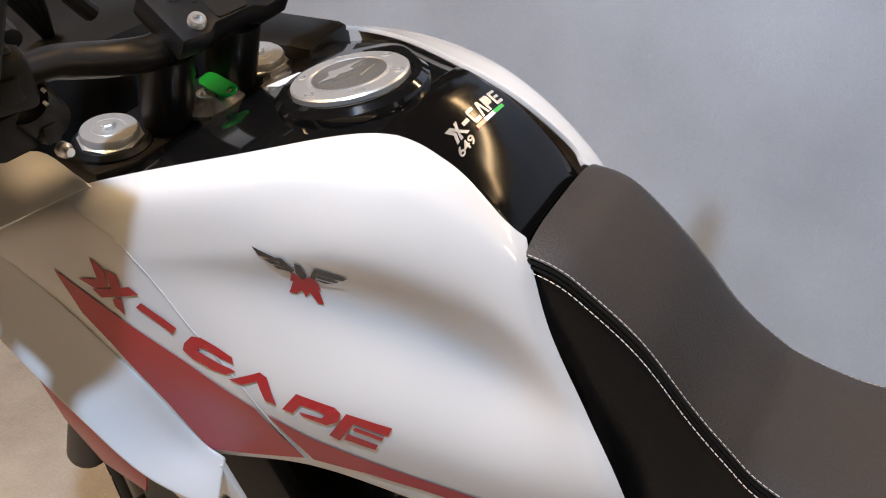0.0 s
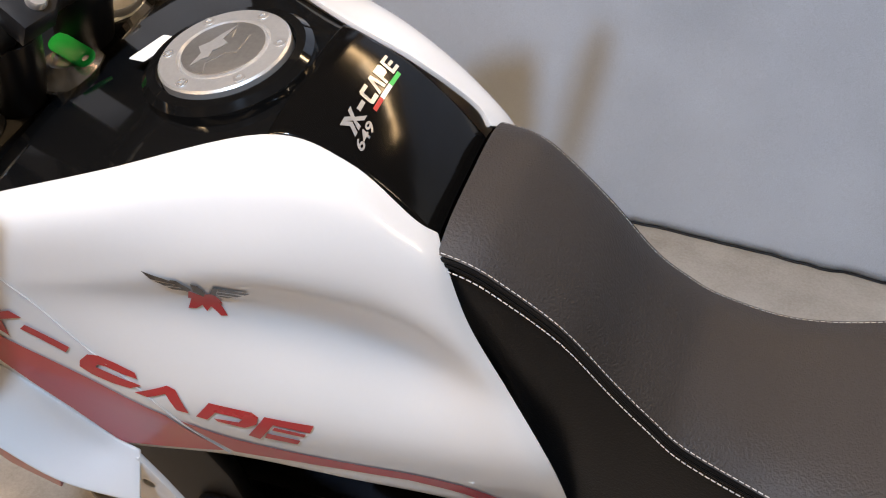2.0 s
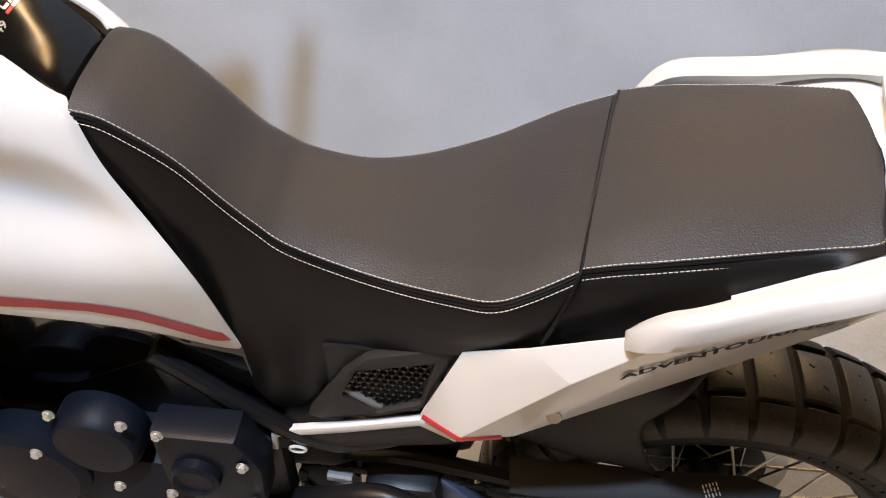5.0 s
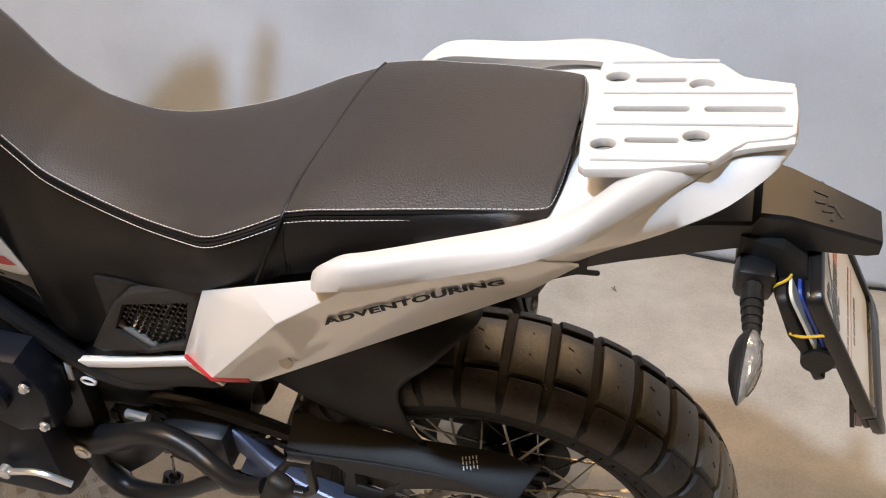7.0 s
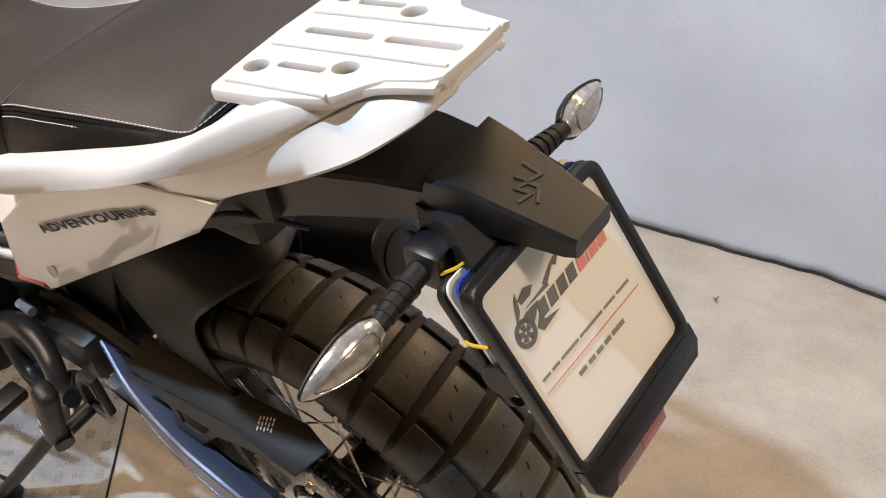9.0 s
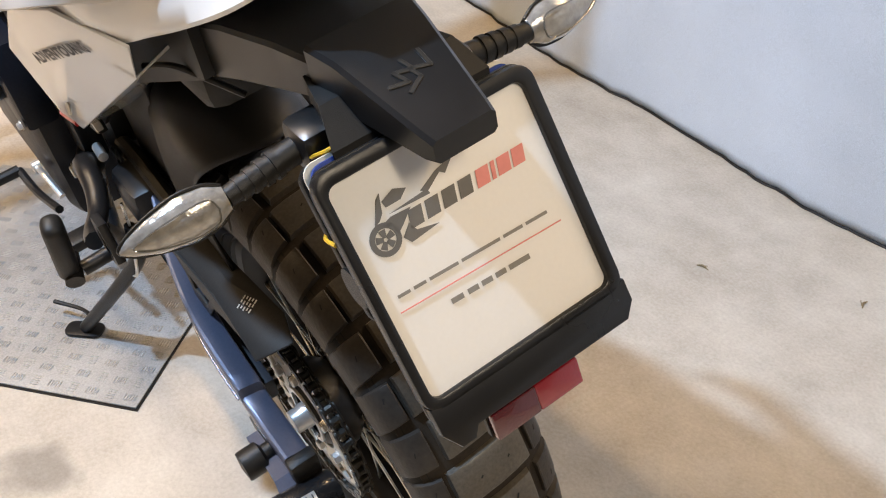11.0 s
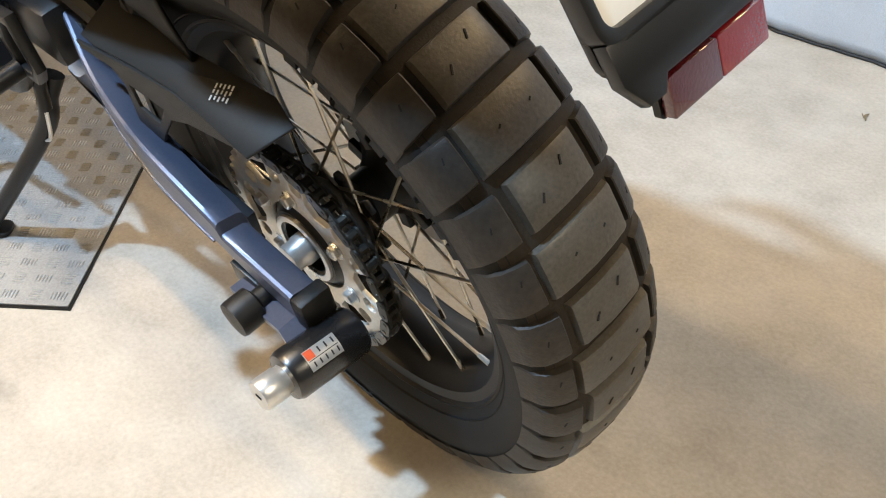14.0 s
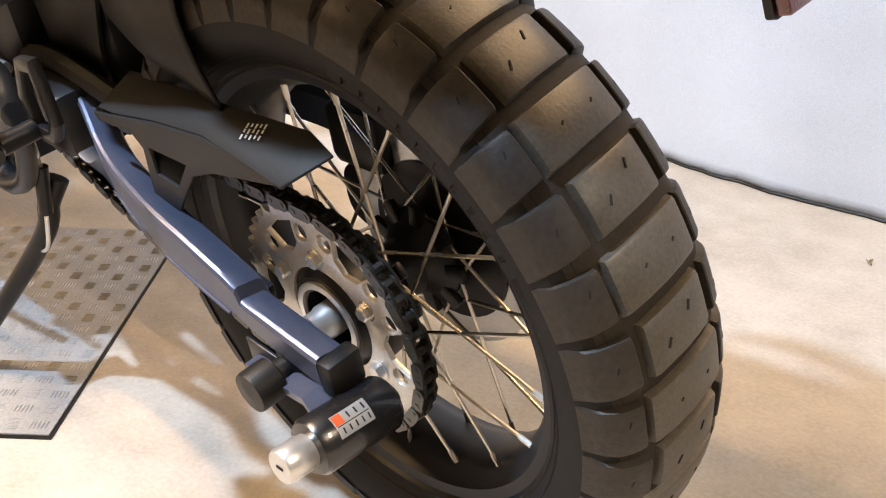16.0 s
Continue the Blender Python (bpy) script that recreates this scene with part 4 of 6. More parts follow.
panel = part("tank_side_panel", left, WHITE, bike, "glossy white tank flank with red letters and stripe", smooth=60, away=(-0.85, 0.2, 0.9))
thicken(panel, 0.004, 0.0015)
thicken(part("tank_side_panel", right, WHITE, bike, "glossy white tank flank", smooth=60, away=(-0.85, -0.2, 0.9)), 0.004, 0.0015)


def on_skin(x, z, lift=0.0009):
    """The place on the left flank at x, z of the machine, a little proud of the paint."""
    for dz in (0, 0.004, -0.004, 0.009, -0.009):
        hit = SKIN.ray_cast(Vector((x, -0.6, z + dz)), Vector((0, 1, 0)))
        if hit[0] is not None:
            n = hit[1] if hit[1].y < 0 else -hit[1]
            return hit[0] + n * lift
    return Vector((x, -0.15, z))


def decal(shapes, mat, name, label, parent, lift=0.0009, cell=0.006):
    """Flat shapes in x, z, cut fine and laid on the tank's left flank."""
    bm = bmesh.new()
    for ring in shapes:
        own = bmesh.new()
        own.faces.new([own.verts.new((x, z, 0)) for x, z in ring])
        xs, zs = [p[0] for p in ring], [p[1] for p in ring]
        for axis, lo, hi in ((0, min(xs), max(xs)), (1, min(zs), max(zs))):
            for c in np.arange(lo + cell, hi, cell):
                no = Vector((1, 0, 0)) if axis == 0 else Vector((0, 1, 0))
                bmesh.ops.bisect_plane(own, geom=own.verts[:] + own.edges[:] + own.faces[:], plane_co=no * c, plane_no=no)
        bmesh.ops.triangulate(own, faces=own.faces)
        for v in own.verts:
            v.co = on_skin(v.co.x, v.co.y, lift)
        join(own, bm)
    return part(name, bm, mat, parent, label, smooth=60)


# black upper cover between the flanks, the sloping rear face, and the filler
WIDTHS = ((-0.995, 0.155, 1.056), (-0.885, 0.116, 1.090), (-0.840, 0.092, 1.096), (-0.790, 0.063, 1.101), (-0.772, 0.058, 1.100), (-0.735, 0.055, 1.083), (-0.700, 0.054, 1.052), (-0.668, 0.054, 1.012))


def cover(rows, drop):
    return net([[(x, w * f, z + 0.005 * (1 - f * f) - drop) for x, w, z in rows] for f in (-1.0, -0.6, 0.0, 0.6, 1.0)], 6)


thicken(part("tank_cover", cover(WIDTHS[:5], 0.002), GLOSS, bike, "glossy black upper tank cover", smooth=50, away=(-0.85, 0, 0)), 0.006)
rear_bm = cover(WIDTHS[3:], 0.0)
rear_bm.normal_update()
REAR_SKIN = BVHTree.FromBMesh(rear_bm)
rear_cover = part("tank_rear_cover", rear_bm, SMOKE, bike, "smoky black satin rear tank cover with silver marks", smooth=50, away=(-0.9, 0, 0.5))
thicken(rear_cover, 0.006, 0.002)
part("tank_gap_filler", box(-0.70, -0.655, -0.055, 0.055, 0.93, 1.008, 0.008), PLASTIC, bike)
CAP = Matrix.Translation((-0.850, -0.001, 1.099)) @ pose(0, 0, 0, 0, -7.5, 0)
cap_base = part("filler_ring", lathe([(0.064, -0.006), (0.063, 0.004), (0.058, 0.0085), (0.051, 0.009), (0.049, 0.004)], 64, None, CAP), GLOSS, bike, "glossy black filler surround")
cap = part("filler_cap", lathe([(0.0485, 0.004), (0.0485, 0.0115), (0.047, 0.013), (0.0345, 0.0135), (0.0332, 0.0115), (0.0322, 0.0115), (0.0312, 0.0135), (0.0, 0.0138)], 64, None, CAP), ALU, bike, "brushed aluminium filler cap with a raised key flap")
part("cap_disc", lathe([(0.0305, 0.0128), (0.0305, 0.0140), (0.0298, 0.0143), (0.0, 0.0144)], 48, None, CAP), CAP_GREY, cap, "dark brushed centre disc")
FLAP = [(0.0294 * math.sin(a), 0.0294 * math.cos(a)) for a in np.linspace(-0.10, -math.pi - 0.03, 22).tolist()] + [(-0.004, -0.018), (0.006, -0.006), (0.0138, -0.0045), (0.0138, 0.017), (0.0015, 0.012)]
flap = part("key_flap", prism(FLAP, 0.0014, CAP @ pose(0, 0, 0.0150), 0.0006), CAP_GREY, cap, "brushed key flap with a stepped edge")
part("cap_emblem", prism([(-0.013, -0.024), (-0.012, -0.010), (-0.018, -0.003), (-0.012, 0.003), (-0.008, 0.012), (-0.001, 0.024), (-0.004, 0.008), (0.002, 0.004), (-0.001, -0.002), (-0.005, -0.006), (-0.004, -0.013), (-0.008, -0.016)], 0.0006, CAP @ pose(0, 0, 0.0160)), ALU, flap, "bright plain emblem shape")
for k in range(6):
    a = math.pi * 2 * (k + 0.25) / 6
    b = bmesh.new()
    lathe([(0.0040, 0), (0.0044, 0.0015), (0.0022, 0.0018), (0.0022, 0.0006)], 14, b, CAP @ Matrix.Translation((0.0415 * math.cos(a), 0.0415 * math.sin(a), 0.0125)))
    part("cap_screw", b, STEEL, cap)
part("warning_sticker", prism(rounded(-0.0105, 0.0105, -0.017, 0.017, 0.002), 0.0005, Matrix.Translation((-0.918, 0.005, 1.0945)) @ pose(0, 0, 0, 0, -17, -18)), WHITE_STICKER, bike, "small white paper sticker")

# ---- tail ----
TAIL = [(-0.305, -0.112, 0.782), (-0.354, -0.108, 0.657), (-0.309, -0.134, 0.655), (-0.250, -0.128, 0.664), (-0.196, -0.163, 0.813), (-0.237, -0.140, 0.832), (-0.150, -0.152, 0.874), (0.046, -0.112, 0.866), (0.095, -0.118, 0.920), (0.050, -0.152, 0.950), (-0.26, -0.06, 0.66), (0.05, -0.07, 0.885), (-0.29, -0.06, 0.785), (-0.10, -0.160, 0.894)]


def tail_side():
    bm = bmesh.new()
    v = [bm.verts.new(p) for p in TAIL]
    for f in ((0, 1, 2), (0, 2, 4), (0, 4, 5), (2, 3, 4), (3, 7, 13), (7, 9, 13), (3, 13, 4), (4, 13, 6, 5), (7, 8, 9), (3, 10, 11, 7), (1, 12, 10, 3, 2)):
        bm.faces.new([v[i] for i in f])
    return bm


for flip in (False, True):
    bm = tail_side()
    if flip:
        bm = mirrored(bm)
    ob = thicken(part("tail_panel", bm, WHITE, bike, "glossy white faceted tail panel", smooth=12), 0.003, 0.003)
    if not flip:
        tail_left = ob
# white sill and black strip that run forward under the seat
sill = prism([(-0.541, 0.553), (-0.538, 0.588), (-0.520, 0.598), (-0.447, 0.617), (-0.356, 0.645), (-0.312, 0.610), (-0.317, 0.606), (-0.357, 0.632), (-0.445, 0.604), (-0.531, 0.581), (-0.533, 0.553)], 0.010, side(-0.108), 0.002)
part("sill_edge", sill, WHITE, bike, "white edge of the side cover")
part("side_cover", prism([(-0.533, 0.553), (-0.531, 0.581), (-0.445, 0.604), (-0.357, 0.632), (-0.312, 0.606), (-0.330, 0.596)], 0.012, side(-0.106), 0.002), PLASTIC_GREY, bike, "dark grey side cover")
loop_ring = tube([(0.0075 * math.cos(a) * (1.2 if math.cos(a) < 0 else 1.4) - 0.508, -0.110, 0.563 + 0.0058 * math.sin(a)) for a in np.linspace(0, 2 * math.pi, 17)], 0.0022, 6, curve=False)
part("cover_ring_mark", loop_ring, WHITE, bike, "small white ring mark")
part("red_stripe", tube([(-0.352, -0.1115, 0.657), (-0.309, -0.1355, 0.6565), (-0.262, -0.1315, 0.6635)], 0.0026, 6, curve=False, flat=1.6), RED, bike)
part("mesh_panel", prism([(-0.488, 0.628), (-0.440, 0.712), (-0.412, 0.742), (-0.308, 0.776), (-0.357, 0.655), (-0.475, 0.622)], 0.02, side(-0.104), 0.004, [[(-0.444, 0.672), (-0.424, 0.718), (-0.338, 0.742), (-0.356, 0.668), (-0.408, 0.643)]]), PLASTIC_GREY, bike, "dark grey plastic panel with a honeycomb vent")
mesh_b = bmesh.new()
for i in range(13):
    for j in range(12):
        x, z = -0.447 + 0.0092 * i + 0.0046 * (j % 2), 0.645 + 0.0088 * j
        lo = 0.643 + max(0, (-0.408 - x)) * 0.8 + max(0, x + 0.408) * 0.48
        if lo < z < 0.718 + (x + 0.424) * 0.28 + min(0, x + 0.424) * 2 and x < -0.338 - (0.742 - z) * 0.243:
            lathe([(0.0044, 0), (0.0018, 0.0035)], 6, mesh_b, Matrix.Translation((x, -0.092, z)) @ pose(0, 0, 0, 90, 0, 0))
part("honeycomb", mesh_b, GLOSS, bike, "glossy black honeycomb studs")["kind"] = "stuff"
part("vent_back", box(-0.46, -0.33, -0.092, -0.085, 0.63, 0.745), PLASTIC, bike)
part("vent_lip", prism([(-0.445, 0.672), (-0.408, 0.642), (-0.400, 0.645), (-0.402, 0.650), (-0.440, 0.677)], 0.008, side(-0.098), 0.001), TRAY, bike, "bright lower lip of the vent")


# grab rails, rack and tail shell
MID = 0.008                        # how far the rack sits to the right of the wheel's plane


def rail(s):
    """A tall blade: low outer edge, high outer edge and the width of its top at each station, running up into the rack."""
    line = [(-0.152, 0.174, 0.870, 0.168, 0.890, 0.008), (-0.138, 0.190, 0.887, 0.179, 0.912, 0.014), (-0.118, 0.196, 0.898, 0.188, 0.930, 0.020), (-0.09, 0.196, 0.906, 0.191, 0.940, 0.024), (-0.02, 0.186, 0.930, 0.176, 0.957, 0.026), (0.05, 0.179, 0.957, 0.164, 0.976, 0.030), (0.09, 0.160, 0.967, 0.148, 0.989, 0.032), (0.12, 0.135, 0.970, 0.121, 1.002, 0.034), (0.15, 0.108, 0.981, 0.092, 1.0115, 0.034), (0.178, 0.086, 0.996, 0.074, 1.0165, 0.028), (0.20, 0.070, 1.009, 0.062, 1.0205, 0.022), (0.22, 0.058, 1.016, 0.052, 1.0240, 0.016), (0.262, 0.047, 1.022, 0.043, 1.0300, 0.010)]
    rings = []
    for x, yo, zo, yh, zh, w in spline(line, 5):
        d = zh - zo
        prof = [(yo - 0.004, zo - 0.001), (yo, zo + 0.08 * d), (yo + 0.15 * (yh - yo) + 0.001, zo + 0.35 * d), (yo + 0.5 * (yh - yo) + 0.002, zo + 0.75 * d), (yh + 0.002, zh - 0.002), (yh - 0.003, zh), (yh - 0.5 * w, zh - 0.003), (yh - w, zh - 0.008), (yh - w + 0.002, zo + 0.25 * d), (yh - w + 0.006, zo + 0.08 * d)]
        rings.append([(x, s * y + MID, z) for y, z in prof])
    return loft(rings)


part("grab_rail", rail(-1), WHITE_SATIN, bike, "white satin grab rail", smooth=50)
part("grab_rail", rail(1), WHITE_SATIN, bike, "white satin grab rail", smooth=50)


def tail_shell():
    """Width and height of the upper and the lower edge at each station."""
    rows = [(-0.060, 0.156, 0.905, 0.140, 0.876), (0.020, 0.160, 0.940, 0.141, 0.898), (0.080, 0.150, 0.962, 0.131, 0.916), (0.115, 0.122, 0.966, 0.119, 0.930), (0.163, 0.096, 0.988, 0.107, 0.951), (0.211, 0.062, 1.010, 0.089, 0.974), (0.243, 0.048, 1.016, 0.064, 0.995), (0.258, 0.040, 1.019, 0.046, 1.007), (0.266, 0.030, 1.021, 0.030, 1.014)]
    rings = []
    for x, wt, zt, wb, zb in spline(rows, 5):
        half = [(wt * 0.45, zt + 0.004), (wt * 0.8, zt + 0.002), (wt, zt), (wt + 0.45 * (wb - wt) + 0.003, zb + 0.55 * (zt - zb)), (wb, zb + 0.10 * (zt - zb)), (wb - 0.003, zb), (wb * 0.8, zb + 0.004), (wb * 0.5, zb + 0.004)]
        rings.append([(x, MID - w, z) for w, z in half] + [(x, MID + w, z) for w, z in half[::-1]])
    return loft(rings)


part("tail_shell", tail_shell(), WHITE, bike, "glossy white tail cowl", smooth=50)
half = [(0.076, 0.0), (0.078, 0.045), (0.082, 0.088), (0.088, 0.094), (0.140, 0.092), (0.192, 0.083), (0.200, 0.077), (0.214, 0.060), (0.225, 0.050), (0.258, 0.043), (0.266, 0.036), (0.268, 0.0)]
outline = half + [(x, -y) for x, y in half[-2:0:-1]]
holes = [circle(0.100, 0.0555, 0.0115, 20, 0.0085), circle(0.100, -0.0555, 0.0115, 20, 0.0085), circle(0.181, 0.042, 0.0115, 20, 0.0085), circle(0.181, -0.042, 0.0115, 20, 0.0085),
         rounded(0.103, 0.172, -0.0035, 0.0045, 0.0035), rounded(0.186, 0.256, -0.0035, 0.0045, 0.0035), rounded(0.119, 0.166, 0.0455, 0.0525, 0.003), rounded(0.119, 0.166, -0.0525, -0.0455, 0.003)]
RACK = Matrix.Translation((0, MID, 0.9905)) @ pose(0, 0, 0, 0, -9.0, 0)
rack = part("luggage_rack", prism(outline, 0.011, RACK, 0.0025, holes), WHITE_SATIN, bike, "white satin luggage rack with slots and holes", smooth=40)
for s in (-1, 1):
    for y, x0, x1 in ((0.080, 0.092, 0.195), (0.0255, 0.090, 0.262)):
        part("rack_rib", join(tube([(x0, s * y, 0.0000), (x0 + 0.004, s * y, 0.0008), (x1 - 0.004, s * y, 0.0008), (x1, s * y, 0.0000)], 0.0021, 8, curve=False), None, RACK), WHITE_SATIN, rack)

part("rack_tray", prism([(0.090, 0.070), (0.19, 0.060), (0.245, 0.030), (0.245, -0.030), (0.19, -0.060), (0.090, -0.070)], 0.004, RACK @ pose(0, 0, -0.0115)), TRAY, bike, "grey tray under the rack")

# black tail arm with the plate light housing
arm_rows = [(0.06, 0.070, 0.855, 0.91), (0.13, 0.060, 0.878, 0.928), (0.20, 0.049, 0.896, 0.938), (0.242, 0.042, 0.906, 0.940), (0.248, 0.044, 0.908, 0.954), (0.275, 0.039, 0.909, 0.951), (0.354, 0.0265, 0.905, 0.928), (0.364, 0.0245, 0.907, 0.925)]
part("tail_arm", loft([[(x, -w, zb + 0.003), (x, -w, zt - 0.003), (x, -w + 0.003, zt), (x, w - 0.003, zt), (x, w, zt - 0.003), (x, w, zb + 0.003), (x, w - 0.003, zb), (x, -w + 0.003, zb)] for x, w, zb, zt in arm_rows]), SATIN, bike, "black plastic tail arm over the number plate", smooth=30)
mark = bmesh.new()
for bends in ([(-0.020, 0.001), (-0.008, -0.004), (-0.010, 0.008), (0.002, 0.002), (0.001, 0.013)], [(-0.013, -0.011), (0.001, -0.006), (0.0, 0.004), (0.013, -0.003), (0.016, 0.012)]):
    for a, b in zip(bends, bends[1:]):
        d = Vector((b[0] - a[0], b[1] - a[1], 0))
        box(-0.0012, d.length + 0.0012, -0.0016, 0.0016, -0.001, 0.0011, 0.0004, 1, bm=mark, m=basis((a[0], a[1], 0), d, (0, 0, 1)) @ pose(0, 0, 0, -90, 0, 0))
mark.transform(Matrix.Translation((0.312, 0.0, 0.9403)) @ pose(0, 0, 0, 0, 16.2, 0) @ pose(0, 0, 0, 0, 0, 100))
part("arm_emblem", mark, material("dark_relief", (0.02, 0.018, 0.015), 0.35), bike, "raised plain zigzag emblem")
part("under_tail", loft([[(x, -w, zb), (x, -w, zt), (x, w, zt), (x, w, zb)] for x, w, zb, zt in ((-0.42, 0.07, 0.62, 0.74), (-0.25, 0.085, 0.70, 0.80), (-0.05, 0.088, 0.80, 0.87), (0.10, 0.075, 0.868, 0.92))]), PLASTIC, bike, "black inner mudguard", smooth=20)
part("rear_cable", tube([(0.03, -0.10, 0.862), (0.06, -0.085, 0.868), (0.09, -0.07, 0.862), (0.11, -0.05, 0.845)], 0.003, 8), PLASTIC, bike)
SIL = basis((0.012, 0.160, 0.588), (0.96, 0.02, 0.27), (0, 1, 0))
sil = part("silencer", loft([[tuple(SIL @ Vector((x, 0.048 * k * math.copysign(abs(math.cos(q)) ** 0.7, math.cos(q)), 0.058 * k * math.copysign(abs(math.sin(q)) ** 0.7, math.sin(q))))) for q in np.linspace(0, 2 * math.pi, 28, endpoint=False).tolist()] for x, k in ((-0.44, 0.62), (-0.36, 0.86), (-0.16, 1.0), (-0.020, 1.0), (-0.004, 0.95), (0.0, 0.84))]), SATIN, bike, "black exhaust silencer", smooth=45)
part("silencer_rim", lathe([(0.036, -0.001), (0.036, 0.004), (0.030, 0.005), (0.028, 0.0)], 32, None, SIL @ pose(0, 0, 0, 0, 90, 0), close=True), MATT, sil, "black rim of the outlet")

# ---- number plate ----
PN = basis((0.3525, 0.0, 0.8235), (0, 1, 0), (-0.0825, 0, 0.1470))     # x to the right, y up the plate, z to the rear
holder = part("plate_holder", prism(rounded(-0.090, 0.090, -0.112, 0.092, 0.014), 0.006, PN @ pose(0, 0, -0.004), 0.0015), SATIN, bike, "black plastic plate surround")
ring = bmesh.new()
prism(rounded(-0.0915, 0.0890, -0.096, 0.091, 0.014), 0.014, PN @ pose(0, 0, 0.006), 0.002, [rounded(-0.0835, 0.0780, -0.0865, 0.0800, 0.008)], bm=ring)
part("plate_rim", ring, SATIN, holder)
part("holder_skirt", prism([(-0.090, -0.090), (0.090, -0.090), (0.090, -0.108), (0.080, -0.120), (-0.062, -0.120), (-0.068, -0.128), (-0.080, -0.128), (-0.090, -0.112)], 0.010, PN @ pose(0, 0, 0.006), 0.002), SATIN, holder)
part("number_plate", prism(rounded(-0.0850, 0.0800, -0.0880, 0.0815, 0.008), 0.002, PN @ pose(0, 0, 0.001)), PLATE_PAPER, holder, "cream card plate with a motorcycle emblem and printed bars")
part("rear_card", prism(rounded(-0.086, 0.086, -0.02, 0.096, 0.01), 0.003, PN @ pose(0, 0, -0.020)), CARD, bike, "pale card behind the plate")
part("blue_card", prism(rounded(-0.084, 0.084, -0.02, 0.094, 0.01), 0.003, PN @ pose(0, 0, -0.012)), BLUE, bike, "blue printed card behind the plate")
part("plate_back", prism(rounded(-0.088, 0.088, -0.03, 0.094, 0.012), 0.010, PN @ pose(0, 0, -0.026), 0.002), PLASTIC, bike)
part("rubber_band", tube([tuple(PN @ Vector(p)) for p in ((-0.085, 0.046, -0.038), (-0.0905, 0.044, -0.026), (-0.0915, 0.042, -0.006))], 0.0016, 6), YELLOW, bike, "yellow rubber band")
part("rubber_band", tube([tuple(PN @ Vector(p)) for p in ((-0.070, 0.0965, -0.038), (-0.060, 0.098, -0.020), (-0.025, 0.099, -0.022))], 0.0016, 6), YELLOW, bike, "yellow rubber band")
part("plate_bracket", loft([[(x, -w, zb), (x, -w, zt), (x, w, zt), (x, w, zb)] for x, w, zb, zt in ((0.235, 0.045, 0.890, 0.925), (0.275, 0.055, 0.870, 0.925), (0.300, 0.065, 0.820, 0.905), (0.326, 0.05, 0.775, 0.83))]), PLASTIC, bike, smooth=20)
part("bracket_lug", lathe([(0.006, -0.09), (0.016, -0.09), (0.016, -0.07), (0.006, -0.07)], 20, None, PN @ pose(0, 0.005, -0.024) @ pose(0, 0, 0, 0, 90, 0)), PLASTIC, bike)
RB = basis((0.4010, 0.000, 0.6855), (0, 1, 0), (-0.25, 0, 1))
part("rear_reflector", prism(rounded(-0.0445, -0.003, -0.0125, 0.0125, 0.0015), 0.008, RB @ pose(0, 0, 0.004), 0.001), REFLECTOR_DARK, bike, "darker half of the red rear reflector")
part("rear_reflector", prism(rounded(-0.003, 0.0385, -0.0125, 0.0125, 0.0015), 0.008, RB @ pose(0, 0, 0.004), 0.001), REFLECTOR, bike, "bright half of the red rear reflector")
part("reflector_back", prism(rounded(-0.046, 0.0405, -0.014, 0.03, 0.003), 0.005, basis((0.4010, 0.000, 0.6855), (0, 1, 0), (-0.25, 0, 1)) @ pose(0, 0, -0.0042)), PLASTIC, bike)


def on_plate(shapes, mat, name, label, dy=0.0105, turn=0.0):
    bm = bmesh.new()
    for ring in shapes:
        prism(ring, 0.0004, PN @ pose(-0.005, dy, 0.0017, 0, 0, turn), bm=bm)
    ob = part(name, bm, mat, holder, label, smooth=0)
    ob["kind"] = "stuff"
    return ob


def slant(x, y, w, h, k=0.25):
    return [(x, y), (x + w, y), (x + w + k * h, y + h), (x + k * h, y + h)]


# emblem: a wheel, a body of sweeping blades, and slanted blocks where the lettering stands
wheel = []
for a in np.linspace(0, 2 * math.pi, 28, endpoint=False):
    b = a + 2 * math.pi / 28
    wheel.append([(-0.056 + r * math.cos(c), 0.013 + r * math.sin(c)) for r, c in ((0.0118, a), (0.0118, b), (0.0078, b), (0.0078, a))])
for k in range(5):
    a = 2 * math.pi * k / 5 + 0.3
    wheel.append([(-0.056 + r * math.cos(a + f), 0.013 + r * math.sin(a + f)) for r, f in ((0.0075, -0.35), (0.0075, 0.35), (0.002, 0.8), (0.002, -0.8))])
on_plate(wheel, GREY_INK, "emblem_wheel", "dark printed wheel of the emblem", 0.0170)
on_plate([[(-0.059, 0.028), (-0.050, 0.044), (-0.046, 0.047), (-0.050, 0.034), (-0.054, 0.030)], [(-0.047, 0.041), (-0.036, 0.045), (-0.027, 0.041), (-0.034, 0.036), (-0.046, 0.036)], [(-0.046, 0.031), (-0.014, 0.033), (-0.013, 0.029), (-0.030, 0.030)],
          [(-0.019, 0.034), (-0.003, 0.041), (0.000, 0.039), (-0.014, 0.031)], [(-0.003, 0.041), (0.014, 0.045), (0.003, 0.036)], [(-0.056, 0.026), (-0.046, 0.029), (-0.030, 0.028), (-0.040, 0.020), (-0.046, 0.016), (-0.048, 0.023)], [(-0.044, 0.012), (-0.036, 0.019), (-0.033, 0.012), (-0.016, 0.008), (-0.040, 0.006)]], GREY_INK, "emblem_blade", "dark printed blades of the emblem", 0.0130)
on_plate([slant(-0.0365 + i * 0.0140, 0.0175, 0.0110, 0.0125) for i in range(4)], GREY_INK, "emblem_block", "dark printed blocks", 0.0095)
on_plate([slant(x, 0.0175, w, 0.0125) for x, w in ((0.0205, 0.0110), (0.0335, 0.0034), (0.0390, 0.0110), (0.0520, 0.0105))], PINK, "emblem_block", "faded red printed blocks", 0.0095)
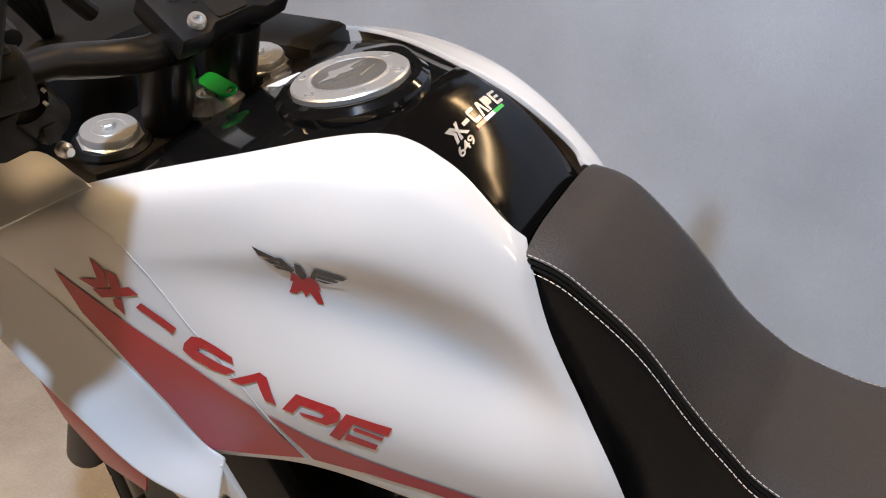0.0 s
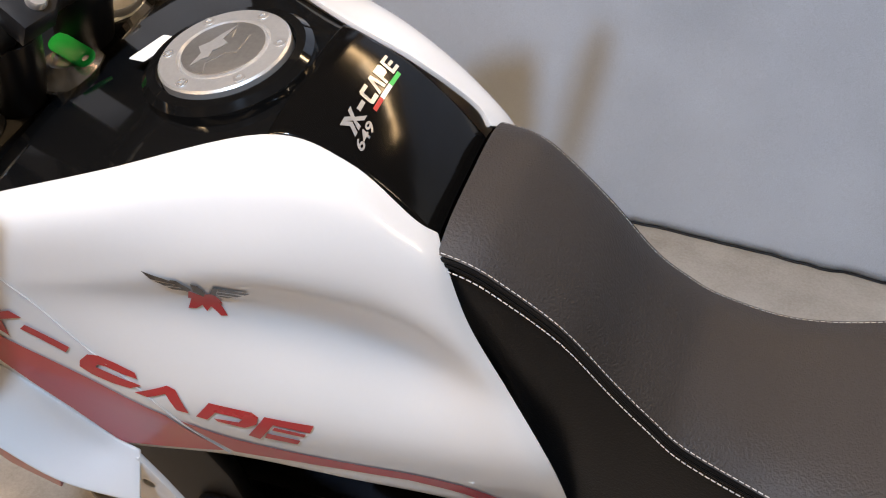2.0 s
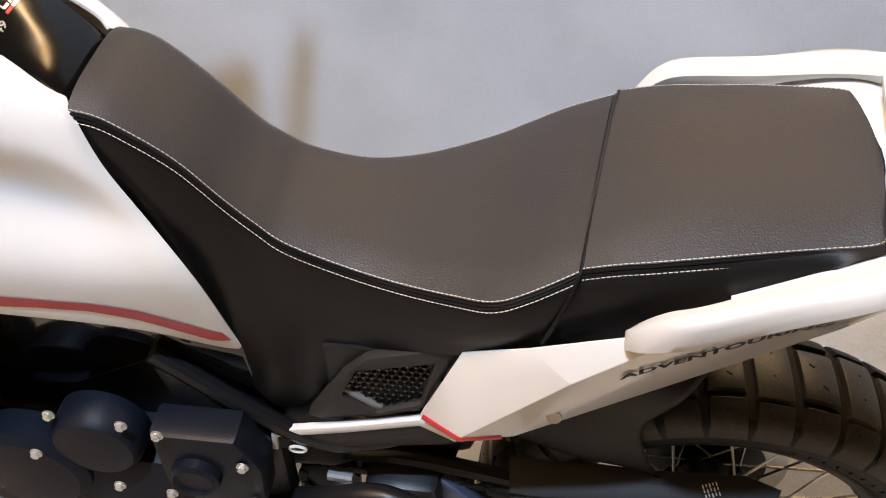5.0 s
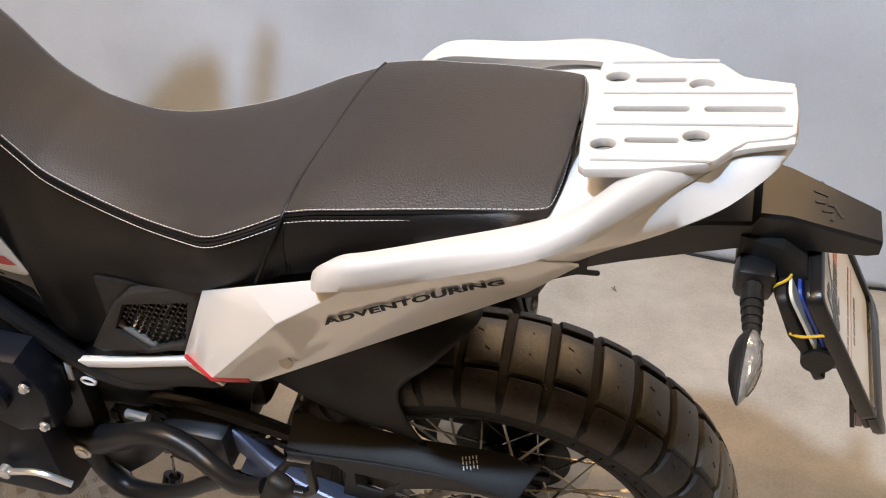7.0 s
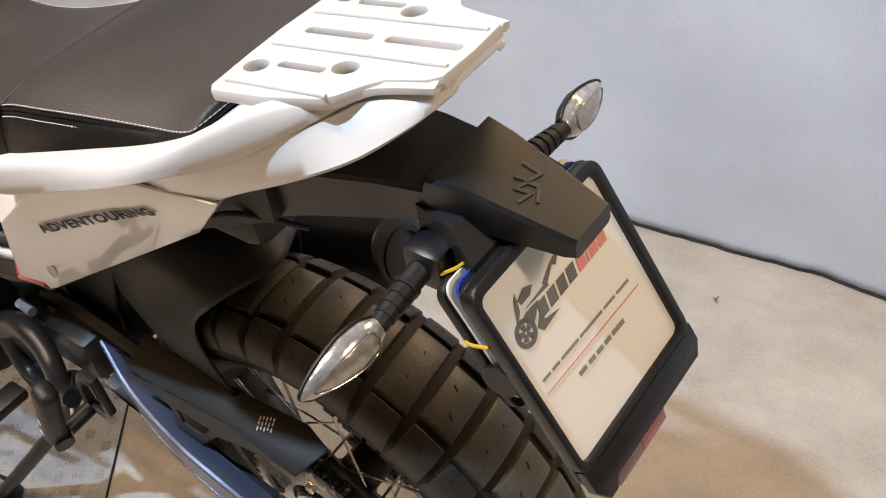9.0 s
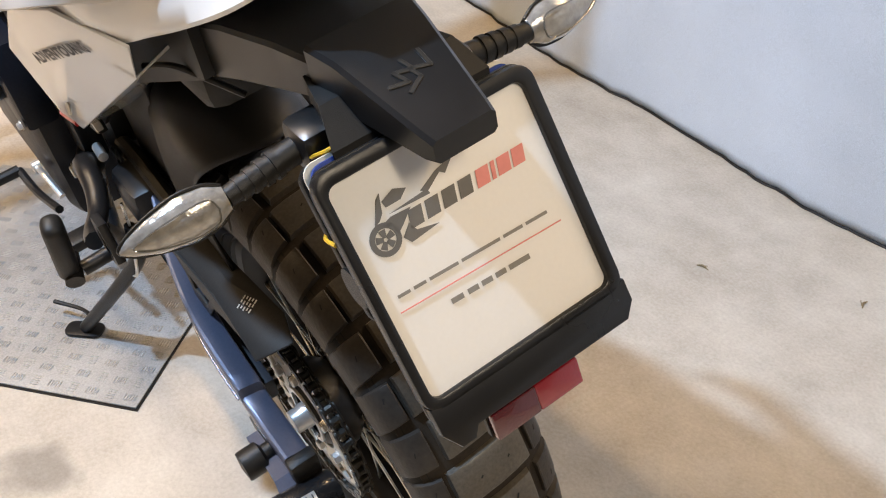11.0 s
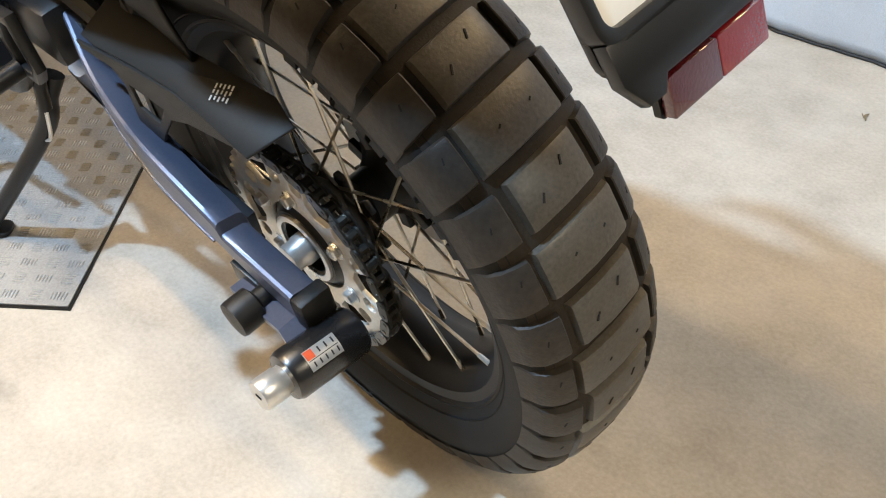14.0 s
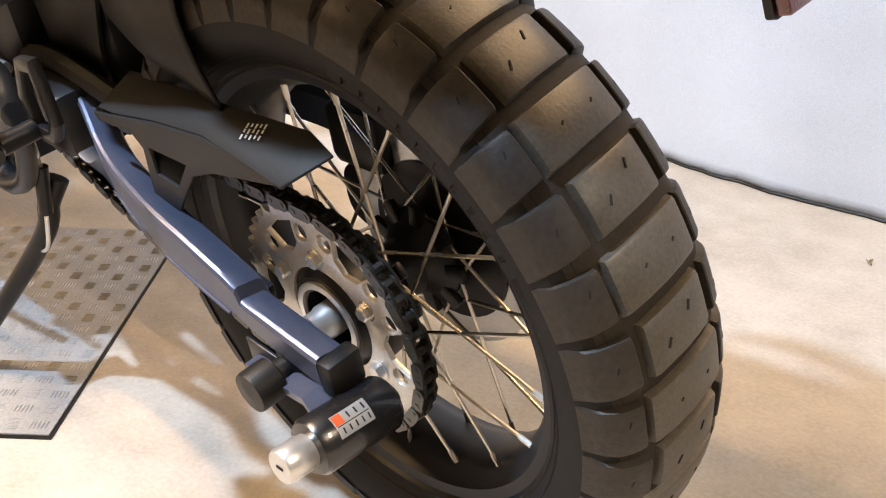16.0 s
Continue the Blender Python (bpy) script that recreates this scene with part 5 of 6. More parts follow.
on_plate([slant(x, -0.0192, w, 0.0024, 0) for x, w in ((-0.066, 0.010), (-0.053, 0.010), (-0.040, 0.024), (-0.013, 0.033), (0.023, 0.017), (0.043, 0.019))], TEXT_INK, "printed_bar", "dark printed bars", 0.0065, -2.2)
on_plate([slant(-0.069, -0.0280, 0.139, 0.0009, 0)], PINK, "printed_line", "faded red printed line", 0.0052, -2.2)
on_plate([slant(x, -0.0418, w, 0.0040, 0) for x, w in ((-0.032, 0.010), (-0.018, 0.009), (-0.006, 0.009), (0.006, 0.009), (0.018, 0.018))], TEXT_INK, "printed_bar", "dark printed bars", 0.0060, -2.2)

# ---- indicators ----


def indicator(s):
    foot, neck, root, tip = (np.array(p) for p in ((0.254, -0.050, 0.890), (0.254, -0.084, 0.886), (0.257, -0.131, 0.882), (0.2486, -0.2095, 0.8775)))
    f = lambda p: (p[0], -s * p[1], p[2])
    st = tube([f(foot), f(neck), f(root)], [0.0112, 0.0100, 0.0078], 14, curve=False)
    stalk = part("indicator", st, PLASTIC, bike, "black rubber indicator stalk")
    for k in range(4):
        c = neck + (root - neck) * (0.15 + 0.2 * k)
        d = (root - neck) * 0.06
        part("stalk_rib", tube([f(c - d), f(c + d)], 0.0114 - 0.0007 * k, 14), PLASTIC, stalk)
    ax = tip - root
    up = np.array([-0.25, 0.0, 1.0])
    up -= ax * (up @ ax) / (ax @ ax)
    up /= np.linalg.norm(up)
    sd = np.cross(ax, up)
    sd /= np.linalg.norm(sd) * (1 if sd[0] > 0 else -1)
    shell, lens = bmesh.new(), bmesh.new()
    rows_s, rows_l = [], []
    for t, w, h in ((0.0, 0.008, 0.010), (0.15, 0.0125, 0.0165), (0.4, 0.0150, 0.0185), (0.7, 0.0115, 0.0135), (0.9, 0.0055, 0.0075), (1.0, 0.0015, 0.002)):
        c = root + ax * t
        rows_s.append([f(c + sd * w * math.cos(a) + up * h * math.sin(a)) for a in np.linspace(0.5 * math.pi, 1.5 * math.pi, 9)])
        rows_l.append([f(c + sd * w * 0.97 * math.cos(a) + up * h * 0.97 * math.sin(a)) for a in np.linspace(-0.5 * math.pi, 0.5 * math.pi, 9)])
    part("indicator_shell", loft(rows_s), PLASTIC, stalk, smooth=60)
    edge = [f(root + ax * t + up * h) for t, h in ((0.0, 0.010), (0.15, 0.0165), (0.4, 0.0185), (0.7, 0.0135), (0.9, 0.0075), (1.0, 0.001))] + [f(root + ax * t - up * h) for t, h in ((0.9, 0.0075), (0.7, 0.0135), (0.4, 0.0185), (0.15, 0.0165), (0.0, 0.010))]
    part("lens_rim", tube(edge, 0.0014, 6), PLASTIC, stalk)
    lens = part("indicator_lens", loft(rows_l), LENS, stalk, "clear faceted indicator lens", smooth=60)
    inner = [f(root + ax * t + up * h + sd * w) for t, h, w in ((0.10, 0.0, 0.0115), (0.16, 0.0095, 0.0108), (0.4, 0.0105, 0.0124), (0.7, 0.0065, 0.0100), (0.88, 0.0, 0.0064), (0.7, -0.0065, 0.0100), (0.4, -0.0105, 0.0124), (0.16, -0.0095, 0.0108), (0.10, 0.0, 0.0115))]
    part("lens_moulding", tube(inner, 0.0006, 6), LENS_LINE, lens)


indicator(-1)
indicator(1)
for s in (-1, 1):
    part("indicator_block", box(0.236, 0.274, min(s * 0.034, s * 0.074), max(s * 0.034, s * 0.074), 0.868, 0.906, 0.008), SATIN, bike, "black indicator mounting block")

# ---- engine, frame and controls ----
part("lower_tank_cover", prism([(-0.93, 0.60), (-0.94, 0.835), (-0.82, 0.846), (-0.73, 0.818), (-0.64, 0.772), (-0.555, 0.718), (-0.550, 0.640), (-0.61, 0.672), (-0.66, 0.688), (-0.78, 0.62)], 0.02, side(-0.085), 0.004), GLOSS, bike, "glossy black cover under the tank")
part("cover_sheen", net([[(-0.80, -0.135, 0.835), (-0.72, -0.125, 0.805), (-0.64, -0.100, 0.762), (-0.575, -0.078, 0.722)], [(-0.80, -0.110, 0.815), (-0.72, -0.105, 0.790), (-0.64, -0.088, 0.748), (-0.585, -0.072, 0.712)], [(-0.80, -0.085, 0.770), (-0.72, -0.085, 0.755), (-0.64, -0.080, 0.715), (-0.585, -0.068, 0.690)]], 5), SMOKE, bike, "dark satin trim below the red stripe")
part("frame_spar", prism([(-0.66, 0.690), (-0.635, 0.700), (-0.575, 0.610), (-0.530, 0.560), (-0.53, 0.43), (-0.59, 0.40), (-0.60, 0.52), (-0.640, 0.60)], 0.035, side(-0.105), 0.006), MATT, bike, "matt black frame plate")
part("frame_core", box(-1.00, -0.45, -0.075, 0.075, 0.45, 0.84, 0.03), MATT, bike, "dark inner frame")
part("frame_lug", lathe([(0.0, 0.030), (0.013, 0.030), (0.016, 0.026), (0.016, 0.012), (0.021, 0.010), (0.021, 0.0)], 26, None, Matrix.Translation((-0.610, -0.105, 0.606)) @ pose(0, 0, 0, 90, 0, 0)), MATT, bike, "black frame plug")
engine = part("engine", box(-0.98, -0.58, -0.15, 0.15, 0.30, 0.56, 0.03), CASE, bike, "blue-black engine casing")
for x, z, r, y, d in ((-0.735, 0.600, 0.055, -0.165, 0.05), (-0.835, 0.535, 0.075, -0.170, 0.05), (-0.90, 0.62, 0.035, -0.150, 0.04)):
    part("engine_cover", lathe([(r, 0), (r, d * 0.7), (r * 0.86, d * 0.92), (r * 0.5, d), (0.0, d)], 36, None, Matrix.Translation((x, y + d, z)) @ pose(0, 0, 0, 90, 0, 0)), CASE, engine)
part("sprocket_cover", prism([(-0.66, 0.64), (-0.56, 0.64), (-0.535, 0.585), (-0.54, 0.515), (-0.60, 0.49), (-0.66, 0.52)], 0.05, side(-0.160), 0.008), CASE, engine)
part("clutch_boss", lathe([(0.030, 0), (0.030, 0.012), (0.025, 0.016), (0.022, 0.012), (0.0, 0.012)], 30, None, Matrix.Translation((-0.615, -0.160, 0.572)) @ pose(0, 0, 0, 90, 0, 0)), CASE, engine)
for x, z, y in ((-0.775, 0.655, -0.150), (-0.690, 0.650, -0.152), (-0.715, 0.540, -0.165), (-0.645, 0.650, -0.16), (-0.555, 0.600, -0.16), (-0.550, 0.525, -0.16), (-0.655, 0.525, -0.16), (-0.80, 0.60, -0.168), (-0.89, 0.48, -0.168), (-0.77, 0.475, -0.168), (-0.86, 0.655, -0.15)):
    own = bmesh.new()
    part("engine_bolt", hexbolt(own, Matrix.Translation((x, y - 0.004, z)) @ pose(0, 0, 0, 90, 0, 0), 0.0055, 0.006), STEEL, engine)
part("shock", tube([(-0.42, 0.0, 0.72), (-0.38, 0.0, 0.45)], 0.03, 16), MATT, bike)
part("frame_tube", tube([(-0.66, -0.095, 0.71), (-0.50, -0.10, 0.58), (-0.40, -0.09, 0.575), (-0.30, -0.085, 0.65)], 0.012, 10), MATT, bike)

# foot rest hanger: a cast arm from the frame plate, bent back and out to the folded pillion peg
hang = bmesh.new()
tube([(-0.600, -0.112, 0.430), (-0.572, -0.125, 0.425), (-0.520, -0.135, 0.455), (-0.470, -0.142, 0.492), (-0.425, -0.146, 0.506), (-0.388, -0.152, 0.500), (-0.350, -0.166, 0.492), (-0.306, -0.186, 0.500), (-0.262, -0.192, 0.520)], [0.020, 0.023, 0.020, 0.017, 0.016, 0.015, 0.014, 0.013, 0.012], 10, bm=hang)
tube([(-0.572, -0.125, 0.425), (-0.560, -0.135, 0.375), (-0.520, -0.145, 0.345), (-0.440, -0.152, 0.375), (-0.380, -0.160, 0.430), (-0.335, -0.172, 0.480)], [0.020, 0.017, 0.015, 0.012, 0.011, 0.011], 10, bm=hang)
fr = part("foot_rest_bracket", hang, MATT, bike, "matt black cast foot rest bracket", smooth=60)
part("bracket_bolt", hexbolt(bmesh.new(), Matrix.Translation((-0.572, -0.150, 0.424)) @ pose(0, 0, 0, 90, 0, 0), 0.010, 0.006), STEEL, fr)
part("bracket_pin", tube([(-0.505, -0.112, 0.487), (-0.472, -0.114, 0.487)], 0.0075, 10), STEEL, fr, "bright clevis pin")
part("bracket_gusset", prism([(-0.570, 0.420), (-0.500, 0.455), (-0.440, 0.490), (-0.430, 0.470), (-0.470, 0.420), (-0.520, 0.370)], 0.006, side(-0.136), 0.002), MATT, fr)
part("rider_peg", box(-0.560, -0.520, -0.235, -0.165, 0.322, 0.342, 0.007), PLASTIC, bike, "black rubber rider foot peg")
PEG = basis((-0.228, -0.232, 0.560), (0.92, -0.25, -0.30), (0.33, 0.08, 0.94))
peg = part("pillion_peg", box(-0.017, 0.017, -0.054, 0.054, -0.013, 0.013, 0.011, 3, m=PEG), PLASTIC, bike, "folded black rubber pillion foot peg with two bright screws")
for dy in (-0.032, -0.008):
    part("peg_screw", lathe([(0.0042, 0.0), (0.0042, 0.0012), (0.002, 0.0016), (0.0, 0.0006)], 12, None, PEG @ Matrix.Translation((0.0, dy, 0.0125))), STEEL, peg)
part("peg_hinge", tube([tuple(PEG @ Vector(q)) for q in ((-0.020, -0.050, -0.004), (0.020, -0.050, -0.004))], 0.012, 14), PLASTIC, peg)
part("peg_clevis", prism([(-0.250, 0.500), (-0.252, 0.540), (-0.228, 0.580), (-0.196, 0.584), (-0.196, 0.520), (-0.212, 0.500)], 0.012, side(-0.186), 0.003, [[(-0.240, 0.512), (-0.240, 0.540), (-0.224, 0.568), (-0.206, 0.570), (-0.206, 0.524), (-0.216, 0.512)]]), MATT, bike, "matt black foot peg clevis")
part("peg_bridge", tube([(-0.242, -0.186, 0.508), (-0.240, -0.222, 0.508)], 0.010, 12), MATT, bike)
shift = bmesh.new()
tube([(-0.66, -0.165, 0.385), (-0.60, -0.165, 0.405), (-0.555, -0.16, 0.385)], 0.005, 8, bm=shift)
part("shift_rod", shift, STEEL, bike, "bright shift rod")
part("rod_joint", lathe([(0.010, -0.006), (0.010, 0.006), (0.004, 0.008)], 14, None, Matrix.Translation((-0.655, -0.165, 0.388)) @ pose(0, 0, 0, 90, 0, 0)), STEEL, bike)
part("shift_lever", tube([(-0.60, -0.17, 0.335), (-0.70, -0.18, 0.315), (-0.76, -0.185, 0.330)], 0.007, 8), MATT, bike)
part("shift_toe", tube([(-0.76, -0.185, 0.330), (-0.76, -0.235, 0.330)], 0.010, 10), PLASTIC, bike)

# side stand, in the machine's own axes: its foot meets the plate on the floor
DOWN = bike.matrix_basis.inverted()
foot = DOWN @ Vector((-0.650, -0.268, 0.018))
stand = part("side_stand", tube([(-0.470, -0.110, 0.345), (-0.476, -0.128, 0.318), (-0.500, -0.150, 0.262), (foot.x, foot.y, foot.z)], [0.015, 0.0135, 0.0125, 0.0115], 12), MATT, bike, "black tubular side stand, folded out")
fm = DOWN @ Matrix.Translation((-0.654, -0.270, 0.012)) @ pose(0, 0, 0, 0, 0, 50)
part("stand_foot", prism(rounded(-0.034, 0.034, -0.019, 0.019, 0.014), 0.007, fm @ pose(0, 0, 0.002), 0.002), MATT, stand)
tang = [DOWN @ Vector(q) for q in ((-0.640, -0.255, 0.040), (-0.680, -0.262, 0.036), (-0.728, -0.296, 0.036))]
part("stand_tang", tube([tuple(q) for q in tang], [0.0045, 0.0036, 0.0042], 8), MATT, stand)
part("stand_spring", tube([(-0.452, -0.128, 0.375), (-0.462, -0.140, 0.315)], 0.0085, 12), MATT, bike, "black coil spring sleeve")
part("spring_hook", tube([(-0.448, -0.124, 0.420), (-0.452, -0.128, 0.370)], 0.0022, 6), STEEL, bike)
part("spring_rod", tube([(-0.462, -0.140, 0.315), (-0.478, -0.150, 0.265), (-0.500, -0.156, 0.255)], 0.0026, 6), STEEL, bike)

# ---- front end ----
STEER = Matrix.Translation((-1.037, 0.005, 1.040)) @ pose(0, 0, 0, 0, 0, -10)
yoke = part("top_yoke", prism([(-0.030, -0.125), (0.030, -0.125), (0.042, -0.09), (0.036, -0.045), (0.050, -0.03), (0.050, 0.03), (0.036, 0.045), (0.042, 0.09), (0.030, 0.125), (-0.030, 0.125), (-0.040, 0.06), (-0.050, 0.0), (-0.040, -0.06)], 0.030, STEER @ pose(0, 0, 0.010), 0.005), MATT, bike, "matt black top yoke")
for s in (-1, 1):
    fm = STEER @ Matrix.Translation((0.0, 0.086 * s, 0.003)) @ pose(0, 0, 0, 0, 6, 0) @ Matrix.Diagonal((0.85, 0.85, 1.0, 1.0))
    part("fork_clamp", lathe([(0.040, -0.05), (0.040, 0.012), (0.036, 0.016), (0.029, 0.016)], 40, None, fm), MATT, bike)
    cp = part("fork_cap", lathe([(0.0295, 0.008), (0.0295, 0.022), (0.028, 0.0245), (0.017, 0.0250), (0.0165, 0.0242), (0.0155, 0.0250), (0.0, 0.0252)], 48, None, fm), ALU, bike, "machined aluminium fork cap")
    part("cap_hex", hexbolt(lathe([(0.0335, 0.010), (0.0335, 0.0165), (0.031, 0.018)], 8, None, fm), fm @ Matrix.Translation((0, 0, 0.0245)), 0.0075, 0.005, False), ALU, cp)
    part("fork_tube", tube([tuple(fm @ Vector(p)) for p in ((0, 0, 0.0), (-0.27, 0, -0.56))], 0.027, 20), MATT, bike)
ign = STEER @ Matrix.Translation((0.036, 0.000, 0.006)) @ Matrix.Diagonal((1.12, 1.12, 1.0, 1.0))
part("ignition_barrel", lathe([(0.026, -0.05), (0.026, 0.012), (0.024, 0.014)], 32, None, ign), PLASTIC, bike)
part("ignition_switch", lathe([(0.0255, 0.012), (0.0255, 0.016), (0.012, 0.026), (0.0085, 0.0255), (0.007, 0.022), (0.0, 0.022)], 32, None, ign), STEEL, bike, "bright conical ignition switch")
part("ignition_key", prism(rounded(-0.006, 0.034, -0.008, 0.008, 0.007), 0.003, ign @ Matrix.Translation((-0.010, 0.006, 0.034)) @ pose(0, 0, 0, 18, 6, -6), 0.001, [circle(0.028, 0.0, 0.0028, 10)]), GREEN, bike, "green plastic ignition key tag")
CLAMP = STEER @ Matrix.Translation((0.062, 0.008, 0.123)) @ pose(0, 0, 0, 0, 33, 0)
clamp = part("bar_clamp", prism([(-0.028, -0.058), (0.028, -0.058), (0.030, -0.030), (0.024, -0.020), (0.024, 0.020), (0.030, 0.030), (0.028, 0.058), (-0.028, 0.058)], 0.026, CLAMP, 0.006), MATT, bike, "black handlebar clamp with four bright screws")
part("clamp_recess", prism(rounded(-0.010, 0.021, -0.017, 0.017, 0.005), 0.004, CLAMP @ pose(0, 0, 0.0006)), PLASTIC, clamp)
for dx in (-0.017, 0.017):
    for dy in (-0.036, 0.036):
        part("clamp_screw", lathe([(0.0075, -0.002), (0.0075, 0.004), (0.0065, 0.006), (0.0036, 0.006), (0.0036, 0.002), (0.0, 0.002)], 20, None, CLAMP @ Matrix.Translation((dx, dy, 0))), STEEL, clamp)
relief = bmesh.new()
for i in range(6):
    box(-0.008, 0.000, -0.026 + i * 0.009, -0.020 + i * 0.009, -0.001, 0.0008, 0.0004, 1, bm=relief, m=CLAMP)
part("clamp_relief", relief, MATT, clamp)
for s in (-1, 1):
    part("bar_riser", tube([tuple(STEER @ Vector((0.012, 0.037 * s, 0.008))), tuple(STEER @ Vector((0.040, 0.037 * s, 0.088)))], [0.023, 0.024], 16), MATT, bike, "black bar riser")
BARZ = 0.100
for s in (-1, 1):
    p = [(0.046, 0.0 * s, 0.091), (0.047, 0.055 * s, 0.093), (0.045, 0.090 * s, 0.101), (0.050, 0.125 * s, 0.114), (0.062, 0.158 * s, 0.126), (0.092, 0.230 * s, 0.140), (0.16, 0.44 * s, 0.150)]
    part("handlebar", tube([tuple(STEER @ Vector(q)) for q in p], [0.0148, 0.0148, 0.0145, 0.0138, 0.0125, 0.0115, 0.0115], 18), material("bronze_black_anodised", (0.035, 0.030, 0.024), 0.3, metal=0.7, vary=0.15), bike, "black tapered handlebar")
sw = STEER @ Matrix.Translation((0.080, -0.196, 0.134)) @ pose(0, 0, 0, 0, 0, -20)
switch = part("switch_pod", box(-0.017, 0.017, -0.024, 0.020, -0.020, 0.020, 0.007, m=sw), PLASTIC, bike, "black handlebar switch pod")
part("switch_rocker", box(-0.010, 0.010, -0.010, 0.012, 0.018, 0.024, 0.003, m=sw), PLASTIC, switch)
part("switch_button", box(0.014, 0.022, -0.008, 0.010, -0.010, 0.008, 0.003, m=sw), PLASTIC, switch)
for dy in (-0.006, 0.006):
    part("switch_mark", box(-0.004, 0.002, dy - 0.0025, dy + 0.0025, 0.0238, 0.0245, m=sw), WHITE_STICKER, switch)
lev = STEER @ Matrix.Translation((0.052, -0.192, 0.086))
pod = part("clutch_perch", box(-0.016, 0.016, -0.020, 0.018, -0.016, 0.018, 0.007, m=lev), PLASTIC, bike, "black clutch lever perch")
part("adjuster", lathe([(0.006, 0), (0.006, 0.006), (0.0035, 0.008), (0.0035, 0.012)], 14, None, lev @ Matrix.Translation((0.020, 0.026, -0.020)) @ pose(0, 0, 0, 0, 90, 0)), STEEL, pod)
part("toggle", box(0.012, 0.030, 0.012, 0.026, -0.010, 0.006, 0.004, m=lev), PLASTIC, pod)
for k in range(4):
    part("cable", tube([tuple(STEER @ Vector(q)) for q in ((0.02 - 0.012 * k, -0.22, BARZ + 0.03), (-0.05 - 0.01 * k, -0.16, BARZ + 0.055 + 0.008 * k), (-0.11, -0.09 + 0.01 * k, BARZ + 0.030), (-0.15, -0.03, BARZ - 0.05))], 0.0042, 8), PLASTIC, bike, "black cable")
part("switch_dial", lathe([(0.0, 0.010), (0.017, 0.010), (0.019, 0.006), (0.019, -0.018)], 24, None, lev @ Matrix.Translation((0.010, 0.020, 0.012)) @ pose(0, 0, 0, 30, 20, 0)), PLASTIC, pod, "black round switch with pale marks")
for k in range(4):
    part("dial_mark", box(-0.0022, 0.0022, -0.0014, 0.0014, 0.0098, 0.0106, m=lev @ Matrix.Translation((0.010, 0.020, 0.012)) @ pose(0, 0, 0, 30, 20, 0) @ Matrix.Translation((0.015 * math.cos(0.6 + 0.75 * k), 0.015 * math.sin(0.6 + 0.75 * k), 0))), WHITE_STICKER, pod)
part("cable_sleeve", tube([tuple(STEER @ Vector(q)) for q in ((0.060, -0.170, 0.150), (0.004, -0.158, 0.166), (-0.040, -0.120, 0.165), (-0.066, -0.066, 0.140), (-0.084, -0.022, 0.090))], 0.0085, 10), PLASTIC, bike, "black braided cable sleeve")
part("cable_clip", tube([tuple(STEER @ Vector(q)) for q in ((0.020, -0.162, 0.163), (0.004, -0.158, 0.167))], 0.0105, 12), SATIN, bike)
part("inner_fairing", box(-1.17, -0.972, 0.108, 0.185, 0.93, 1.072, 0.015), PLASTIC, bike, "black inner fairing beside the fork")
part("dash_housing", box(-0.24, -0.10, -0.14, 0.14, -0.08, 0.06, 0.03, m=STEER), PLASTIC, bike, "black dashboard housing")
part("headlight_cowl", loft([[(x, -w, zb), (x, -w * 0.8, zt), (x, w * 0.8, zt), (x, w, zb)] for x, w, zb, zt in ((-1.16, 0.15, 0.95, 1.06), (-1.30, 0.15, 0.95, 1.12), (-1.42, 0.12, 0.96, 1.10), (-1.50, 0.08, 0.92, 1.02))]), PLASTIC, bike, "black headlight cowl", smooth=40)
part("steering_cover", box(-1.02, -0.95, -0.10, 0.10, 0.86, 1.02, 0.02), PLASTIC, bike)
part("frame_head", tube([(-1.00, 0, 1.02), (-0.93, 0, 0.80)], 0.045, 18), MATT, bike)
# white fairing pieces ahead of the tank
top_fair = net([[(-0.985, -0.166, 1.073), (-1.022, -0.184, 1.056), (-1.06, -0.200, 1.038), (-1.14, -0.222, 1.0)], [(-0.99, -0.164, 1.075), (-1.035, -0.168, 1.072), (-1.08, -0.180, 1.056), (-1.155, -0.205, 1.02)], [(-0.995, -0.162, 1.075), (-1.053, -0.150, 1.081), (-1.098, -0.164, 1.066), (-1.17, -0.185, 1.04)]], 5)
thicken(part("fairing_top", top_fair, WHITE, bike, "glossy white upper fairing piece", smooth=50, away=(-1.05, 0, 0.8)), 0.004, 0.0015)
# the flank's lower front edge flares outward
FLARE = [[(-1.15, -0.205, 1.052), (-1.07, -0.202, 1.012), (-1.003, -0.197, 0.953), (-0.962, -0.193, 0.908), (-0.923, -0.187, 0.853), (-0.898, -0.186, 0.838)],
         [(-1.15, -0.218, 1.046), (-1.08, -0.213, 0.996), (-1.022, -0.210, 0.943), (-0.980, -0.208, 0.899), (-0.937, -0.203, 0.848), (-0.896, -0.196, 0.826)],
         [(-1.15, -0.236, 1.030), (-1.085, -0.234, 0.970), (-1.043, -0.2335, 0.925), (-1.000, -0.234, 0.888), (-0.945, -0.232, 0.843), (-0.890, -0.216, 0.806)]]
thicken(part("fairing_flare", net(FLARE, 6), WHITE, bike, "glossy white flared lower fairing edge", smooth=60, away=(-1.0, 0.2, 0.9)), 0.004, 0.0015)
blade = [(-0.960, 0.834), (-0.898, 0.834), (-0.885, 0.800), (-0.866, 0.740), (-0.880, 0.712), (-0.950, 0.752), (-1.003, 0.790), (-1.050, 0.826), (-1.00, 0.832)]
bm = prism(blade, 0.006, side(-0.192), 0.0015, [circle(-0.903, 0.790, 0.006, 12)])
other = mirrored(bm)
part("fairing_blade", bm, WHITE, bike, "white lower fairing blade")
part("fairing_blade", other, WHITE, bike, "white lower fairing blade")
